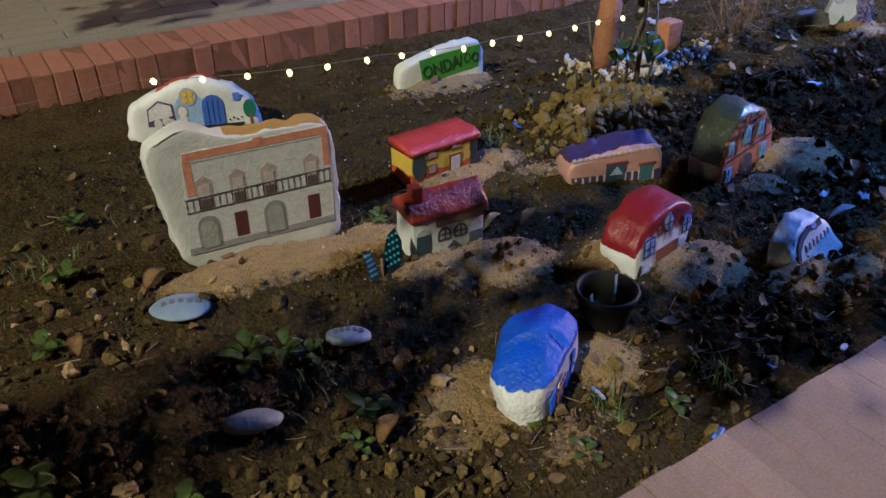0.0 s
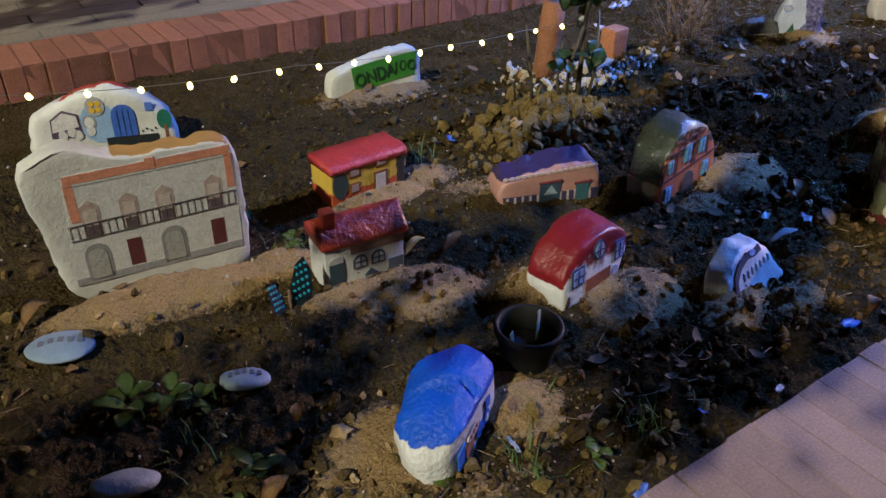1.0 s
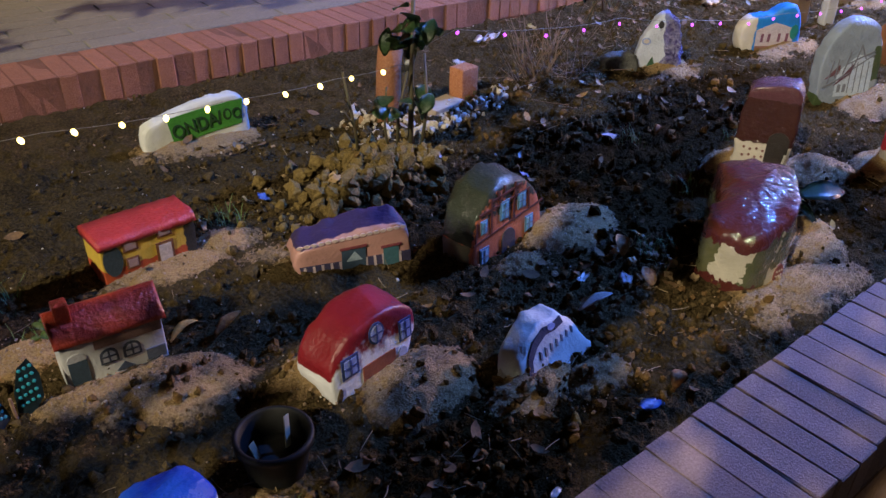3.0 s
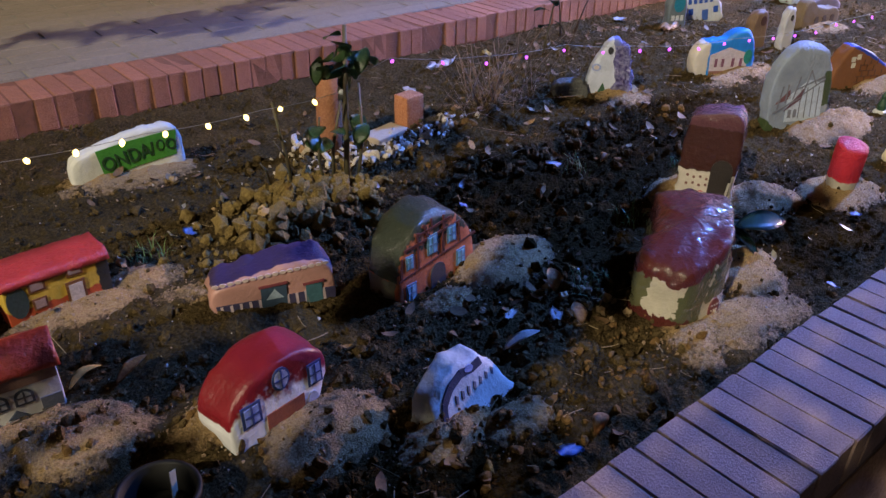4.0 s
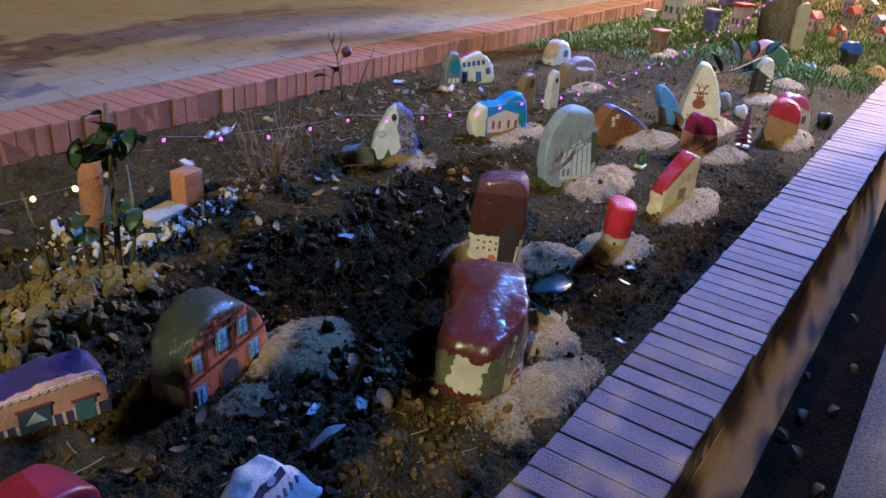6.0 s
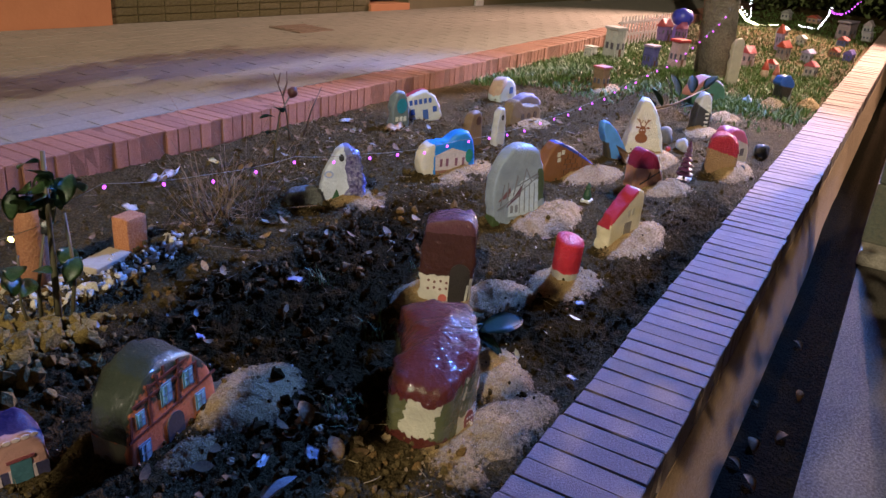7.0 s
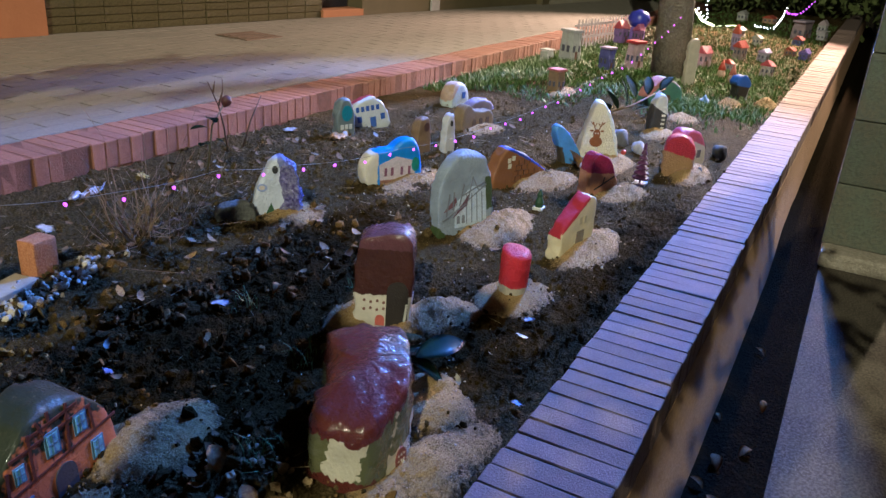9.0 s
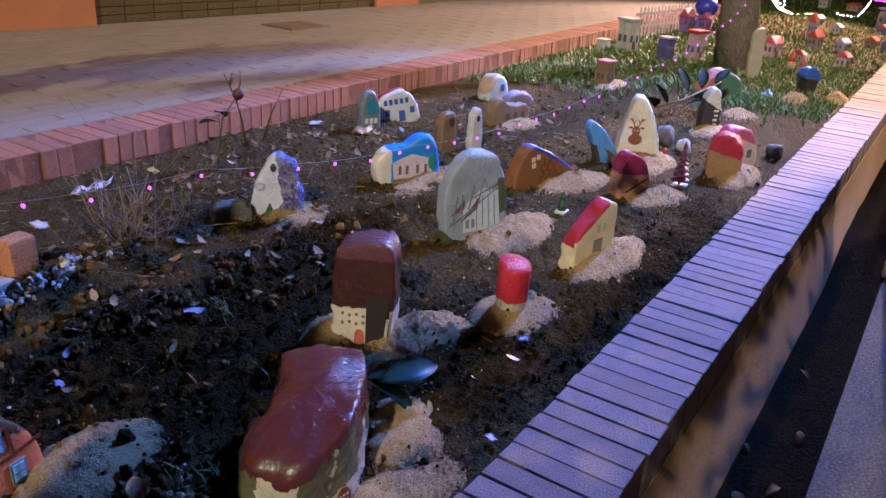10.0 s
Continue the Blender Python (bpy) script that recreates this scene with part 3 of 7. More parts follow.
# stretches of bed and pavement to be shaded (x0, x1, y0, y1, leaves) and gaps (x, y, radius) left open under the crown
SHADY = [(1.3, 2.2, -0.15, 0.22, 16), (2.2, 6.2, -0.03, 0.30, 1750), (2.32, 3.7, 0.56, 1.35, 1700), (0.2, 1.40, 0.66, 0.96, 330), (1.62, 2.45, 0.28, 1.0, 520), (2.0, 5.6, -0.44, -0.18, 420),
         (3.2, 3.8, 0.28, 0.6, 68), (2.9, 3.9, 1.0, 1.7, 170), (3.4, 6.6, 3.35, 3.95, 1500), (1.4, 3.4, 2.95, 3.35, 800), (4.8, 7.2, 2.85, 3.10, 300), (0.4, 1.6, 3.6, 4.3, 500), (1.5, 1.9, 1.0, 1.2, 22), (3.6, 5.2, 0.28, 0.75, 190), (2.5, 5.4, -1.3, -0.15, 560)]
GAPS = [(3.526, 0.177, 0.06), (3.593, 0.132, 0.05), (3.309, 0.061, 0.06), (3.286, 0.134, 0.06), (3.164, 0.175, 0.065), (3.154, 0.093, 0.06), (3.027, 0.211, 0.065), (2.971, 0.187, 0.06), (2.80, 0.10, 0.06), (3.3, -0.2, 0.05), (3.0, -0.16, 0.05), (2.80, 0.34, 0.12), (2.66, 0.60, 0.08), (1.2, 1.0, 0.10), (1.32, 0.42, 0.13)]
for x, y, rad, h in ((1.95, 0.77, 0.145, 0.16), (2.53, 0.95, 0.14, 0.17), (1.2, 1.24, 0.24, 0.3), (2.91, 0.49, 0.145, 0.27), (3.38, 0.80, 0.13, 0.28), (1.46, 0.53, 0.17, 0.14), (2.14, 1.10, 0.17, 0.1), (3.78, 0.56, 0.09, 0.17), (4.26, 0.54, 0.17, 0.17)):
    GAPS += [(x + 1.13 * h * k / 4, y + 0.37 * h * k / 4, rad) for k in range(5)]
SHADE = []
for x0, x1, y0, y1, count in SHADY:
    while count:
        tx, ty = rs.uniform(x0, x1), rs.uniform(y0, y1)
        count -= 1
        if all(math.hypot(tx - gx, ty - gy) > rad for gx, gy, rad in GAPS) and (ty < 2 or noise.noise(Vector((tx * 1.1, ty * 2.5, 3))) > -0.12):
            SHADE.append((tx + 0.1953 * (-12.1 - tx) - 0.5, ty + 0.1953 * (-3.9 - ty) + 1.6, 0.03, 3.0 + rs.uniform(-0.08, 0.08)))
# unseen tree added as a shade caster; each leaf hangs on a warm-lamp ray
tree("leafy_tree", 0.5, -1.6, -0.5, 0.12, 2.3, [(x, y, z, r) for x, y, r, z in SHADE], len(SHADE), "unseen added tree whose leaves shade chosen parts of the bed", 8, len(SHADE))

# ---- sand round the stones ----


def mound_height(x, y, cx, cy, rx, ry, h, rot, seed):
    """Height of a loose heap above the soil, or None outside its reach."""
    c, s = math.cos(radians(rot)), math.sin(radians(rot))
    dx, dy = x - cx, y - cy
    u, v = (dx * c + dy * s) / (rx * 1.15), (-dx * s + dy * c) / (ry * 1.15)
    f = u * u + v * v
    if f > 1.9:
        return None
    p = Vector((x, y, seed * 0.7))
    lump = noise.noise(p * 8) * 0.5 + noise.noise(p * 21) * 0.28 + noise.noise(p * 48) * 0.14
    fine = noise.noise(p * 110) * 0.0022 + noise.noise(p * 60) * 0.003
    return (h + 0.006) * math.exp(-2.0 * f) * (1 + 0.55 * lump) + 0.016 * lump + fine - 0.004 - 0.022 * smooth01((f - 0.35) / 0.8)


def sand_mound(x, y, rx, ry, h, rot=0.0, seed=0):
    """A loose heap whose rim runs out unevenly into the soil."""
    n = 84
    vs, fs, high = [], [], []
    c, s = math.cos(radians(rot)), math.sin(radians(rot))
    for j in range(n):
        for i in range(n):
            u, v = (2 * i / (n - 1) - 1) * rx * 1.3, (2 * j / (n - 1) - 1) * ry * 1.3
            px, py = x + u * c - v * s, y + u * s + v * c
            z = mound_height(px, py, x, y, rx, ry, h, rot, seed)
            high.append(-1.0 if z is None else z)
            vs.append((px - x, py - y, gz(px, py) - gz(x, y) + (z if z is not None else -0.05)))
    for j in range(n - 1):
        for i in range(n - 1):
            k = j * n + i
            if max(high[q] for q in (k, k + 1, k + n, k + n + 1)) > -0.018:
                fs.append((k, k + 1, k + n + 1, k + n))
    ob = raw_mesh("sand_mound", vs, fs, SAND_MIX)
    share = ob.data.attributes.new("sand_share", "FLOAT", "POINT")
    share.data.foreach_set("value", [min(1.0, max(0.0, (q + 0.010) / 0.030)) for q in high])
    ob.location = (x, y, gz(x, y))
    return tagged(ob, "small heap of pale sawdust-like sand on the soil", "sand heap", "sand heaps round the stones", "stuff")


MOUNDS = [(1.20, 1.18, 0.27, 0.09, 0.035, -6), (1.43, 1.17, 0.13, 0.07, 0.03, 10), (1.63, 0.92, 0.17, 0.11, 0.03, -15), (1.50, 0.99, 0.10, 0.06, 0.02, 0),
          (1.33, 0.56, 0.15, 0.13, 0.012, 30), (1.60, 0.53, 0.10, 0.12, 0.022, 40), (1.45, 0.385, 0.14, 0.07, 0.006, 15), (2.02, 0.64, 0.15, 0.10, 0.035, 15), (1.86, 0.80, 0.10, 0.07, 0.03, 20),
          (2.70, 0.89, 0.16, 0.12, 0.040, 10), (2.47, 0.83, 0.09, 0.06, 0.022, 0), (2.18, 0.50, 0.12, 0.07, 0.025, 10), (2.32, 0.45, 0.10, 0.05, 0.025, 0),
          (2.05, 1.22, 0.14, 0.07, 0.006, -20), (1.78, 1.30, 0.18, 0.06, 0.02, 0), (2.15, 1.95, 0.24, 0.12, 0.02, -8), (1.95, 1.35, 0.12, 0.08, 0.02, 10),
          (2.96, 0.355, 0.22, 0.09, 0.018, -10), (2.80, 0.40, 0.12, 0.07, 0.010, 60), (3.16, 0.47, 0.14, 0.09, 0.030, 40), (3.53, 0.68, 0.16, 0.10, 0.042, -20), (3.40, 0.87, 0.12, 0.08, 0.03, 0),
          (3.80, 0.55, 0.17, 0.12, 0.04, 0), (4.33, 0.49, 0.25, 0.10, 0.045, 0), (4.30, 0.83, 0.26, 0.10, 0.06, -5), (4.48, 1.33, 0.25, 0.11, 0.02, 0),
          (3.86, 1.45, 0.16, 0.12, 0.025, 0), (4.95, 0.90, 0.22, 0.09, 0.05, -15), (5.05, 0.58, 0.18, 0.09, 0.04, -20), (5.52, 0.80, 0.24, 0.13, 0.05, 0),
          (5.62, 0.40, 0.22, 0.09, 0.045, 0), (5.55, 1.5, 0.22, 0.1, 0.02, 0), (6.35, 0.75, 0.2, 0.1, 0.03, 0), (6.9, 0.72, 0.16, 0.1, 0.04, 0), (7.7, 0.56, 0.17, 0.09, 0.05, 0), (7.95, 0.33, 0.16, 0.08, 0.06, 0), (6.9, 1.55, 0.18, 0.1, 0.03, 0)]
for k, (x, y, rx, ry, h, rot) in enumerate(MOUNDS):
    sand_mound(x, y, rx, ry, h, rot, k)


def top_z(x, y):
    """Height of the soil or of the sand lying on it."""
    best = 0.0
    for k, (cx, cy, rx, ry, h, rot) in enumerate(MOUNDS):
        if abs(x - cx) < 0.4 and abs(y - cy) < 0.4:
            z = mound_height(x, y, cx, cy, rx, ry, h, rot, k)
            if z is not None and z > best:
                best = z
    return gz(x, y) + best

# ---- painted stones, near to far ----

# large stone with a printed town-house front
TOP_GOLD = paint("pale_limestone", (0.64, 0.63, 0.62), [((0.42, 0.24, 0.08), [(0.0, 1.0, 0.0, 0.006), (0.0, 0, 1.0, 0.285), (1.0, 0, 0.0, -0.06)])], 0.6, 0.2)
big = stone("painted_stone", 1.216, 1.247, -5.5, [(-0.19, -0.03), (0.188, -0.03), (0.182, 0.1), (0.184, 0.23), (0.168, 0.296), (0.05, 0.302), (-0.05, 0.298), (-0.13, 0.338), (-0.195, 0.33), (-0.236, 0.295), (-0.22, 0.19)], 0.115, TOP_GOLD,
            "large pale stone with a printed town-house front, standing in sand", seed=1, amp=0.005, edge=0.008, taper=0.5)
PINK, RAIL = (0.58, 0.24, 0.16), (0.09, 0.09, 0.10)
decal("facade", big, [(-0.158, 0.287), (0.166, 0.288), (0.168, 0.15), (0.166, 0.045), (-0.178, 0.04), (-0.168, 0.15)], plain((0.56, 0.55, 0.56)), 0.0, "pale printed house front")
decal("cornice", big, rect(-0.158, 0.268, 0.163, 0.286), plain(PINK), 0.0006, "salmon cornice band")
decal("cornice_line", big, rect(-0.158, 0.2615, 0.163, 0.2645), plain(GREY), 0.0006)
decal("pilaster", big, rect(-0.16, 0.185, -0.143, 0.268), plain(PINK), 0.0006)
decal("pilaster", big, rect(0.15, 0.19, 0.165, 0.268), plain(PINK), 0.0006)
decal("panel", big, rect(-0.004, 0.268, 0.014, 0.292), plain(PINK), 0.0012)
for u in (-0.124, -0.05, 0.02, 0.12):
    w = decal("window", big, [(u - 0.018, 0.145), (u + 0.018, 0.145), (u + 0.018, 0.215), (u, 0.228), (u - 0.018, 0.215)], plain((0.40, 0.31, 0.29)), 0.0006, thick=0.001)
    decal("pane", big, rect(u - 0.012, 0.148, u + 0.012, 0.172), plain((0.10, 0.07, 0.08)), 0.0014, thick=0.001)
    decal("window_pane", big, rect(u - 0.012, 0.176, u + 0.012, 0.207), plain((0.50, 0.42, 0.40)), 0.0014, thick=0.001)
for v in (0.146, 0.178):
    decal("balcony_rail", big, stroke(-0.17, v, 0.163, v + 0.004, 0.0016), plain(RAIL), 0.0024, thick=0.001)
for i in range(24):
    u = -0.168 + i * 0.0143
    decal("baluster", big, stroke(u, 0.147, u, 0.18, 0.0008), plain(RAIL), 0.0020, thick=0.001)
decal("base_band", big, rect(-0.178, 0.04, 0.166, 0.056), plain((0.27, 0.27, 0.29)), 0.0006)
for u, w, h, c in ((-0.128, 0.05, 0.085, (0.33, 0.33, 0.32)), (0.024, 0.052, 0.085, (0.33, 0.33, 0.32))):
    decal("archway", big, arch(u, 0.045, w, h), plain((0.24, 0.24, 0.25)), 0.0006, thick=0.001)
    decal("door", big, arch(u, 0.05, w * 0.72, h * 0.8), plain(c), 0.0014, thick=0.001)
for u in (-0.055, 0.118):
    decal("door", big, rect(u - 0.014, 0.06, u + 0.014, 0.122), plain((0.10, 0.025, 0.03)), 0.0010, "dark red door", 0.001)

# white dome-shaped stone behind it
dome = stone("painted_stone", 1.288, 1.989, -18.8, [(-0.2, -0.03), (-0.205, 0.06), (-0.19, 0.105), (-0.11, 0.145), (-0.05, 0.175), (0.03, 0.182), (0.115, 0.155), (0.175, 0.1), (0.2, 0.035), (0.2, -0.03)], 0.08,
             paint("white_dome", (0.74, 0.74, 0.74), [((0.45, 0.06, 0.04), [(0, 1, 0, 0.02), (0, 0, 1, 0.145), (-0.6, 0, 1, 0.11)])], 0.6), "white painted dome-shaped stone with a blue door", seed=2, edge=0.03, amp=0.006)
decal("sky_patch", dome, disc(-0.01, 0.08, 0.05, 0.06), plain((0.30, 0.45, 0.72)), 0.0)
decal("door", dome, arch(0.055, 0.035, 0.064, 0.095), plain((0.05, 0.13, 0.55)), 0.002, "blue arched door")
for i in range(3):
    decal("door_board", dome, stroke(0.04 + i * 0.015, 0.04, 0.04 + i * 0.015, 0.115, 0.0015), plain(NAVY), 0.0035)
decal("sun_dial", dome, disc(-0.013, 0.13, 0.025, 0.028), plain((0.42, 0.42, 0.46)), 0.002)
for a in range(4):
    decal("dial_spot", dome, disc(-0.013 + 0.012 * math.cos(a * 1.57 + 0.8), 0.13 + 0.013 * math.sin(a * 1.57 + 0.8), 0.008), plain((0.75, 0.48, 0.05)), 0.0034)
decal("window", dome, rect(0.117, 0.105, 0.137, 0.13), plain((0.1, 0.2, 0.7)), 0.001)
decal("tree_crown", dome, disc(0.163, 0.075, 0.02, 0.03), plain((0.02, 0.16, 0.12)), 0.0)
decal("tree_trunk", dome, stroke(0.164, 0.015, 0.163, 0.06, 0.007), plain(BROWN), 0.0008)
decal("wall_strip", dome, rect(0.0, 0.005, 0.14, 0.034), plain((0.02, 0.025, 0.03)), 0.001)
decal("drawn_house", dome, [(-0.14, 0.045), (-0.135, 0.1), (-0.10, 0.125), (-0.06, 0.11), (-0.055, 0.04)], plain((0.10, 0.06, 0.12)), 0.0)
decal("drawn_wall", dome, [(-0.135, 0.062), (-0.131, 0.097), (-0.10, 0.119), (-0.066, 0.106), (-0.064, 0.075)], plain((0.70, 0.66, 0.70)), 0.0012)
for u, v in ((-0.11, 0.052), (-0.085, 0.06), (-0.07, 0.05), (-0.035, 0.06)):
    decal("drawn_figure", dome, disc(u, v, 0.012, 0.015), plain((0.62, 0.60, 0.63)), 0.0016)
decal("drawn_wheel", dome, disc(-0.035, 0.085, 0.018, 0.022), plain((0.32, 0.32, 0.36)), 0.001)
decal("drawn_wheel_hub", dome, disc(-0.035, 0.085, 0.013, 0.016), plain((0.68, 0.68, 0.70)), 0.0022)
for i in range(4):
    decal("flower", dome, disc(0.10 + i * 0.012, 0.045 + 0.006 * (i % 2), 0.003), plain(DARK), 0.001)

# white stone with a green name plate
sign = stone("painted_stone", 2.159, 1.942, -7.7, [(-0.165, -0.03), (-0.178, 0.03), (-0.165, 0.075), (-0.115, 0.096), (-0.035, 0.12), (0.065, 0.141), (0.138, 0.142), (0.16, 0.095), (0.162, -0.03)], 0.06,
             paint("white_sign", (0.70, 0.70, 0.67), [], 0.6), "white stone with a green painted name plate", seed=3, edge=0.016)
plate = decal("name_plate", sign, [(-0.095, 0.097), (0.0, 0.112), (0.142, 0.125), (0.134, 0.045), (0.02, 0.03), (-0.08, 0.008)], plain((0.06, 0.26, 0.035)), 0.001, "grass-green lettered plate")
for body, u, v, size in (("ONDA", -0.080, 0.030, 0.062), ("O", 0.108, 0.062, 0.050)):
    txt = bpy.data.curves.new("lettering", "FONT")
    txt.body, txt.size, txt.extrude, txt.offset = body, size, 0.0008, 0.0009
    tmp = new("lettering", txt)
    me = bpy.data.meshes.new_from_object(tmp.evaluated_get(bpy.context.evaluated_depsgraph_get()))
    bpy.data.objects.remove(tmp)
    me.materials.append(plain((0.02, 0.06, 0.015)))
    ob = new("lettering", me)
    ob.parent = sign
    ob.matrix_local = pose(u, -0.0045, v, 90, -10.5, 0) @ Matrix.Diagonal((0.78, 1.0, 1, 1))
decal("letter_bar", sign, rect(0.062, 0.056, 0.069, 0.098), plain((0.02, 0.06, 0.015)), 0.0022)
decal("letter_bar", sign, disc(0.090, 0.082, 0.013, 0.019), plain((0.02, 0.06, 0.015)), 0.0022)
decal("letter_gap", sign, disc(0.092, 0.082, 0.007, 0.012), plain((0.06, 0.26, 0.035)), 0.0034)


def walls_and_roof(x, y, yaw, w, d, h, ridge, wall, roof, label, over=0.004, amp=0.002, seed=0, mono=False):
    """A small brick painted as a house: box walls and a pitched slab roof."""
    bm = box_bm(w, d, h + 0.03, 0.005, -0.03, 0, d / 2)
    bmesh.ops.subdivide_edges(bm, edges=bm.edges[:], cuts=4, use_grid_fill=True)
    for v in bm.verts:
        v.co += noise.noise_vector((v.co + Vector((seed, seed, 0))) * 20) * amp
    base = finish("painted_stone", bm, wall)
    base.matrix_world = pose(x, y, gz(x, y), 0, 0, yaw)
    base["lean"] = 0.0
    bm = bmesh.new()
    prof = [(-over, h), (d * 0.5, ridge), (d + over, h + (ridge - h) * 0.4), (d + over, h - 0.006), (-over, h - 0.012)] if not mono else [(-over, h + 0.004), (d * 0.2, ridge), (d + over, ridge), (d + over, h - 0.01), (-over, h - 0.01)]
    n = 14
    rows = [[bm.verts.new((-w / 2 - over + (w + 2 * over) * i / n, py, pz)) for py, pz in prof] for i in range(n + 1)]
    k = len(prof)
    for a, b in zip(rows, rows[1:]):
        for i in range(k):
            bm.faces.new((a[i], b[i], b[(i + 1) % k], a[(i + 1) % k]))
    bm.faces.new(rows[0]), bm.faces.new(rows[-1])
    bmesh.ops.recalc_face_normals(bm, faces=bm.faces)
    bmesh.ops.subdivide_edges(bm, edges=bm.edges[:], cuts=1, use_grid_fill=True)
    for v in bm.verts:
        v.co += noise.noise_vector((v.co + Vector((seed, 1, 2))) * 45) * amp * 1.3
    part("roof", bm, roof, base, smooth=True)
    return tagged(base, label, "painted stone")


ROOF_PINK = paint("roof_pink_red", (0.46, 0.045, 0.05), [], 0.35, 0.5)
yel = walls_and_roof(1.769, 1.334, 3.3, 0.224, 0.10, 0.098, 0.112, paint("yellow_house", (0.62, 0.42, 0.06), [((0.45, 0.075, 0.025), [(0, 0, -1, -0.032)]), ((0.02, 0.022, 0.02), [(1, 0, 0, 0.085)])], 0.55), ROOF_PINK,
                     "brick painted as a yellow house with a pinkish red roof", seed=4, mono=True)
decal("corner_tree", yel, disc(-0.088, 0.055, 0.022, 0.04), plain((0.03, 0.05, 0.05)), 0.001, "dark painted tree")
for u, v in ((-0.045, 0.066), (0.036, 0.074)):
    window(yel, u, v, 0.036, 0.026, (0.32, 0.22, 0.20), (0.17, 0.07, 0.03), 0.001, bars=False)
window(yel, -0.045, 0.022, 0.03, 0.028, (0.32, 0.22, 0.20), (0.17, 0.07, 0.03), 0.001, bars=False)
decal("door_frame", yel, rect(0.012, 0.004, 0.054, 0.062), plain((0.17, 0.07, 0.03)), 0.001)
decal("door", yel, rect(0.018, 0.004, 0.048, 0.055), plain((0.50, 0.44, 0.42)), 0.0022, "pale door")

ROOF_RED = paint("roof_orange_red", (0.46, 0.055, 0.028), [], 0.35, 0.5)
sm = walls_and_roof(1.578, 1.026, -4.0, 0.19, 0.085, 0.105, 0.150, paint("small_white_house", (0.62, 0.62, 0.62), [], 0.6), ROOF_RED, "brick painted as a white house with an orange-red roof", 0.006, seed=6)
part("chimney", box_bm(0.028, 0.03, 0.045, 0.004, 0.125, -0.07, 0.035), ROOF_RED, sm, "red chimney stub")
decal("upper_wall", sm, rect(-0.035, 0.068, 0.092, 0.098), plain((0.24, 0.14, 0.11)), 0.001, "brown painted band")
decal("door", sm, rect(-0.086, 0.004, -0.052, 0.055), plain((0.035, 0.06, 0.09)), 0.001, "dark blue door")
decal("door_arch", sm, disc(-0.069, 0.06, 0.017, 0.012), plain((0.42, 0.42, 0.45)), 0.0008)
for u in (-0.013, 0.03):
    window(sm, u, 0.028, 0.034, 0.034, (0.34, 0.36, 0.42), (0.05, 0.06, 0.09), 0.001, round_head=True)
decal("gable", sm, [(-0.005, 0.004), (0.03, 0.004), (0.012, 0.02)], plain((0.07, 0.09, 0.14)), 0.001)
decal("bench", sm, rect(0.055, 0.004, 0.092, 0.03), plain((0.12, 0.14, 0.2)), 0.001)

# low stone painted pink under a dark violet roof
pur = stone("painted_stone", 2.16, 1.056, -17.4, [(-0.135, -0.03), (-0.158, 0.035), (-0.148, 0.075), (-0.06, 0.092), (0.03, 0.1), (0.1, 0.105), (0.125, 0.08), (0.135, -0.03)], 0.095,
            paint("pink_house", (0.52, 0.28, 0.24), [((0.045, 0.03, 0.10), [(0, 1, 0, 0.014), (0, 0, 1, 0.07)])], 0.4), "long low stone painted pink with a dark violet roof", seed=7, edge=0.01, ramp=0.16, dz=-0.01)
for i in range(16):
    decal("eave_scallop", pur, disc(-0.142 + i * 0.0165, 0.086 + 0.0008 * i, 0.0075, 0.0045), plain((0.62, 0.48, 0.46)), 0.0008)
decal("fence_band", pur, [(-0.14, 0.0), (0.125, 0.0), (0.125, 0.03), (-0.146, 0.034)], plain((0.05, 0.045, 0.10)), 0.0)
for i in range(12):
    u = -0.132 + i * 0.021
    decal("fence_board", pur, stroke(u, 0.002, u - 0.002, 0.032, 0.006), plain((0.50, 0.40, 0.42)), 0.0014)
decal("window_box", pur, rect(-0.046, 0.0, 0.012, 0.06), plain((0.04, 0.07, 0.11)), 0.002)
decal("window", pur, [(-0.035, 0.03), (0.004, 0.03), (-0.015, 0.055)], plain((0.30, 0.38, 0.45)), 0.0034)
decal("window_hood", pur, stroke(-0.05, 0.064, 0.015, 0.066, 0.006), plain((0.20, 0.05, 0.06)), 0.003)
decal("door", pur, rect(0.056, 0.0, 0.094, 0.048), plain((0.05, 0.13, 0.16)), 0.002, "teal door")
decal("door_hood", pur, stroke(0.05, 0.052, 0.1, 0.054, 0.006), plain((0.20, 0.05, 0.06)), 0.003)

# half-timbered stone
tim = stone("painted_stone", 2.382, 0.896, 8.5, [(-0.012, -0.04), (-0.014, 0.06), (-0.010, 0.108), (0.02, 0.142), (0.068, 0.178), (0.123, 0.190), (0.183, 0.170), (0.228, 0.130), (0.260, 0.078), (0.268, -0.04)], 0.105,
            paint("orange_timbered", (0.52, 0.155, 0.075), [((0.028, 0.036, 0.026), [(0, 1, 0, 0.006), (0, 0, 1, 0.05)]), ((0.16, 0.15, 0.10), [(0, 1, 0, 0.012), (0, 0, -1, -0.05)])], 0.35, coat=0.9), "rounded stone painted as an orange half-timbered house", cut=(0.066, -0.60, 0.78, 0.136), seed=8, edge=0.010, amp=0.0045, ramp=0.09, lean=0.05, z=0.0)
BEAM = plain((0.09, 0.022, 0.016))
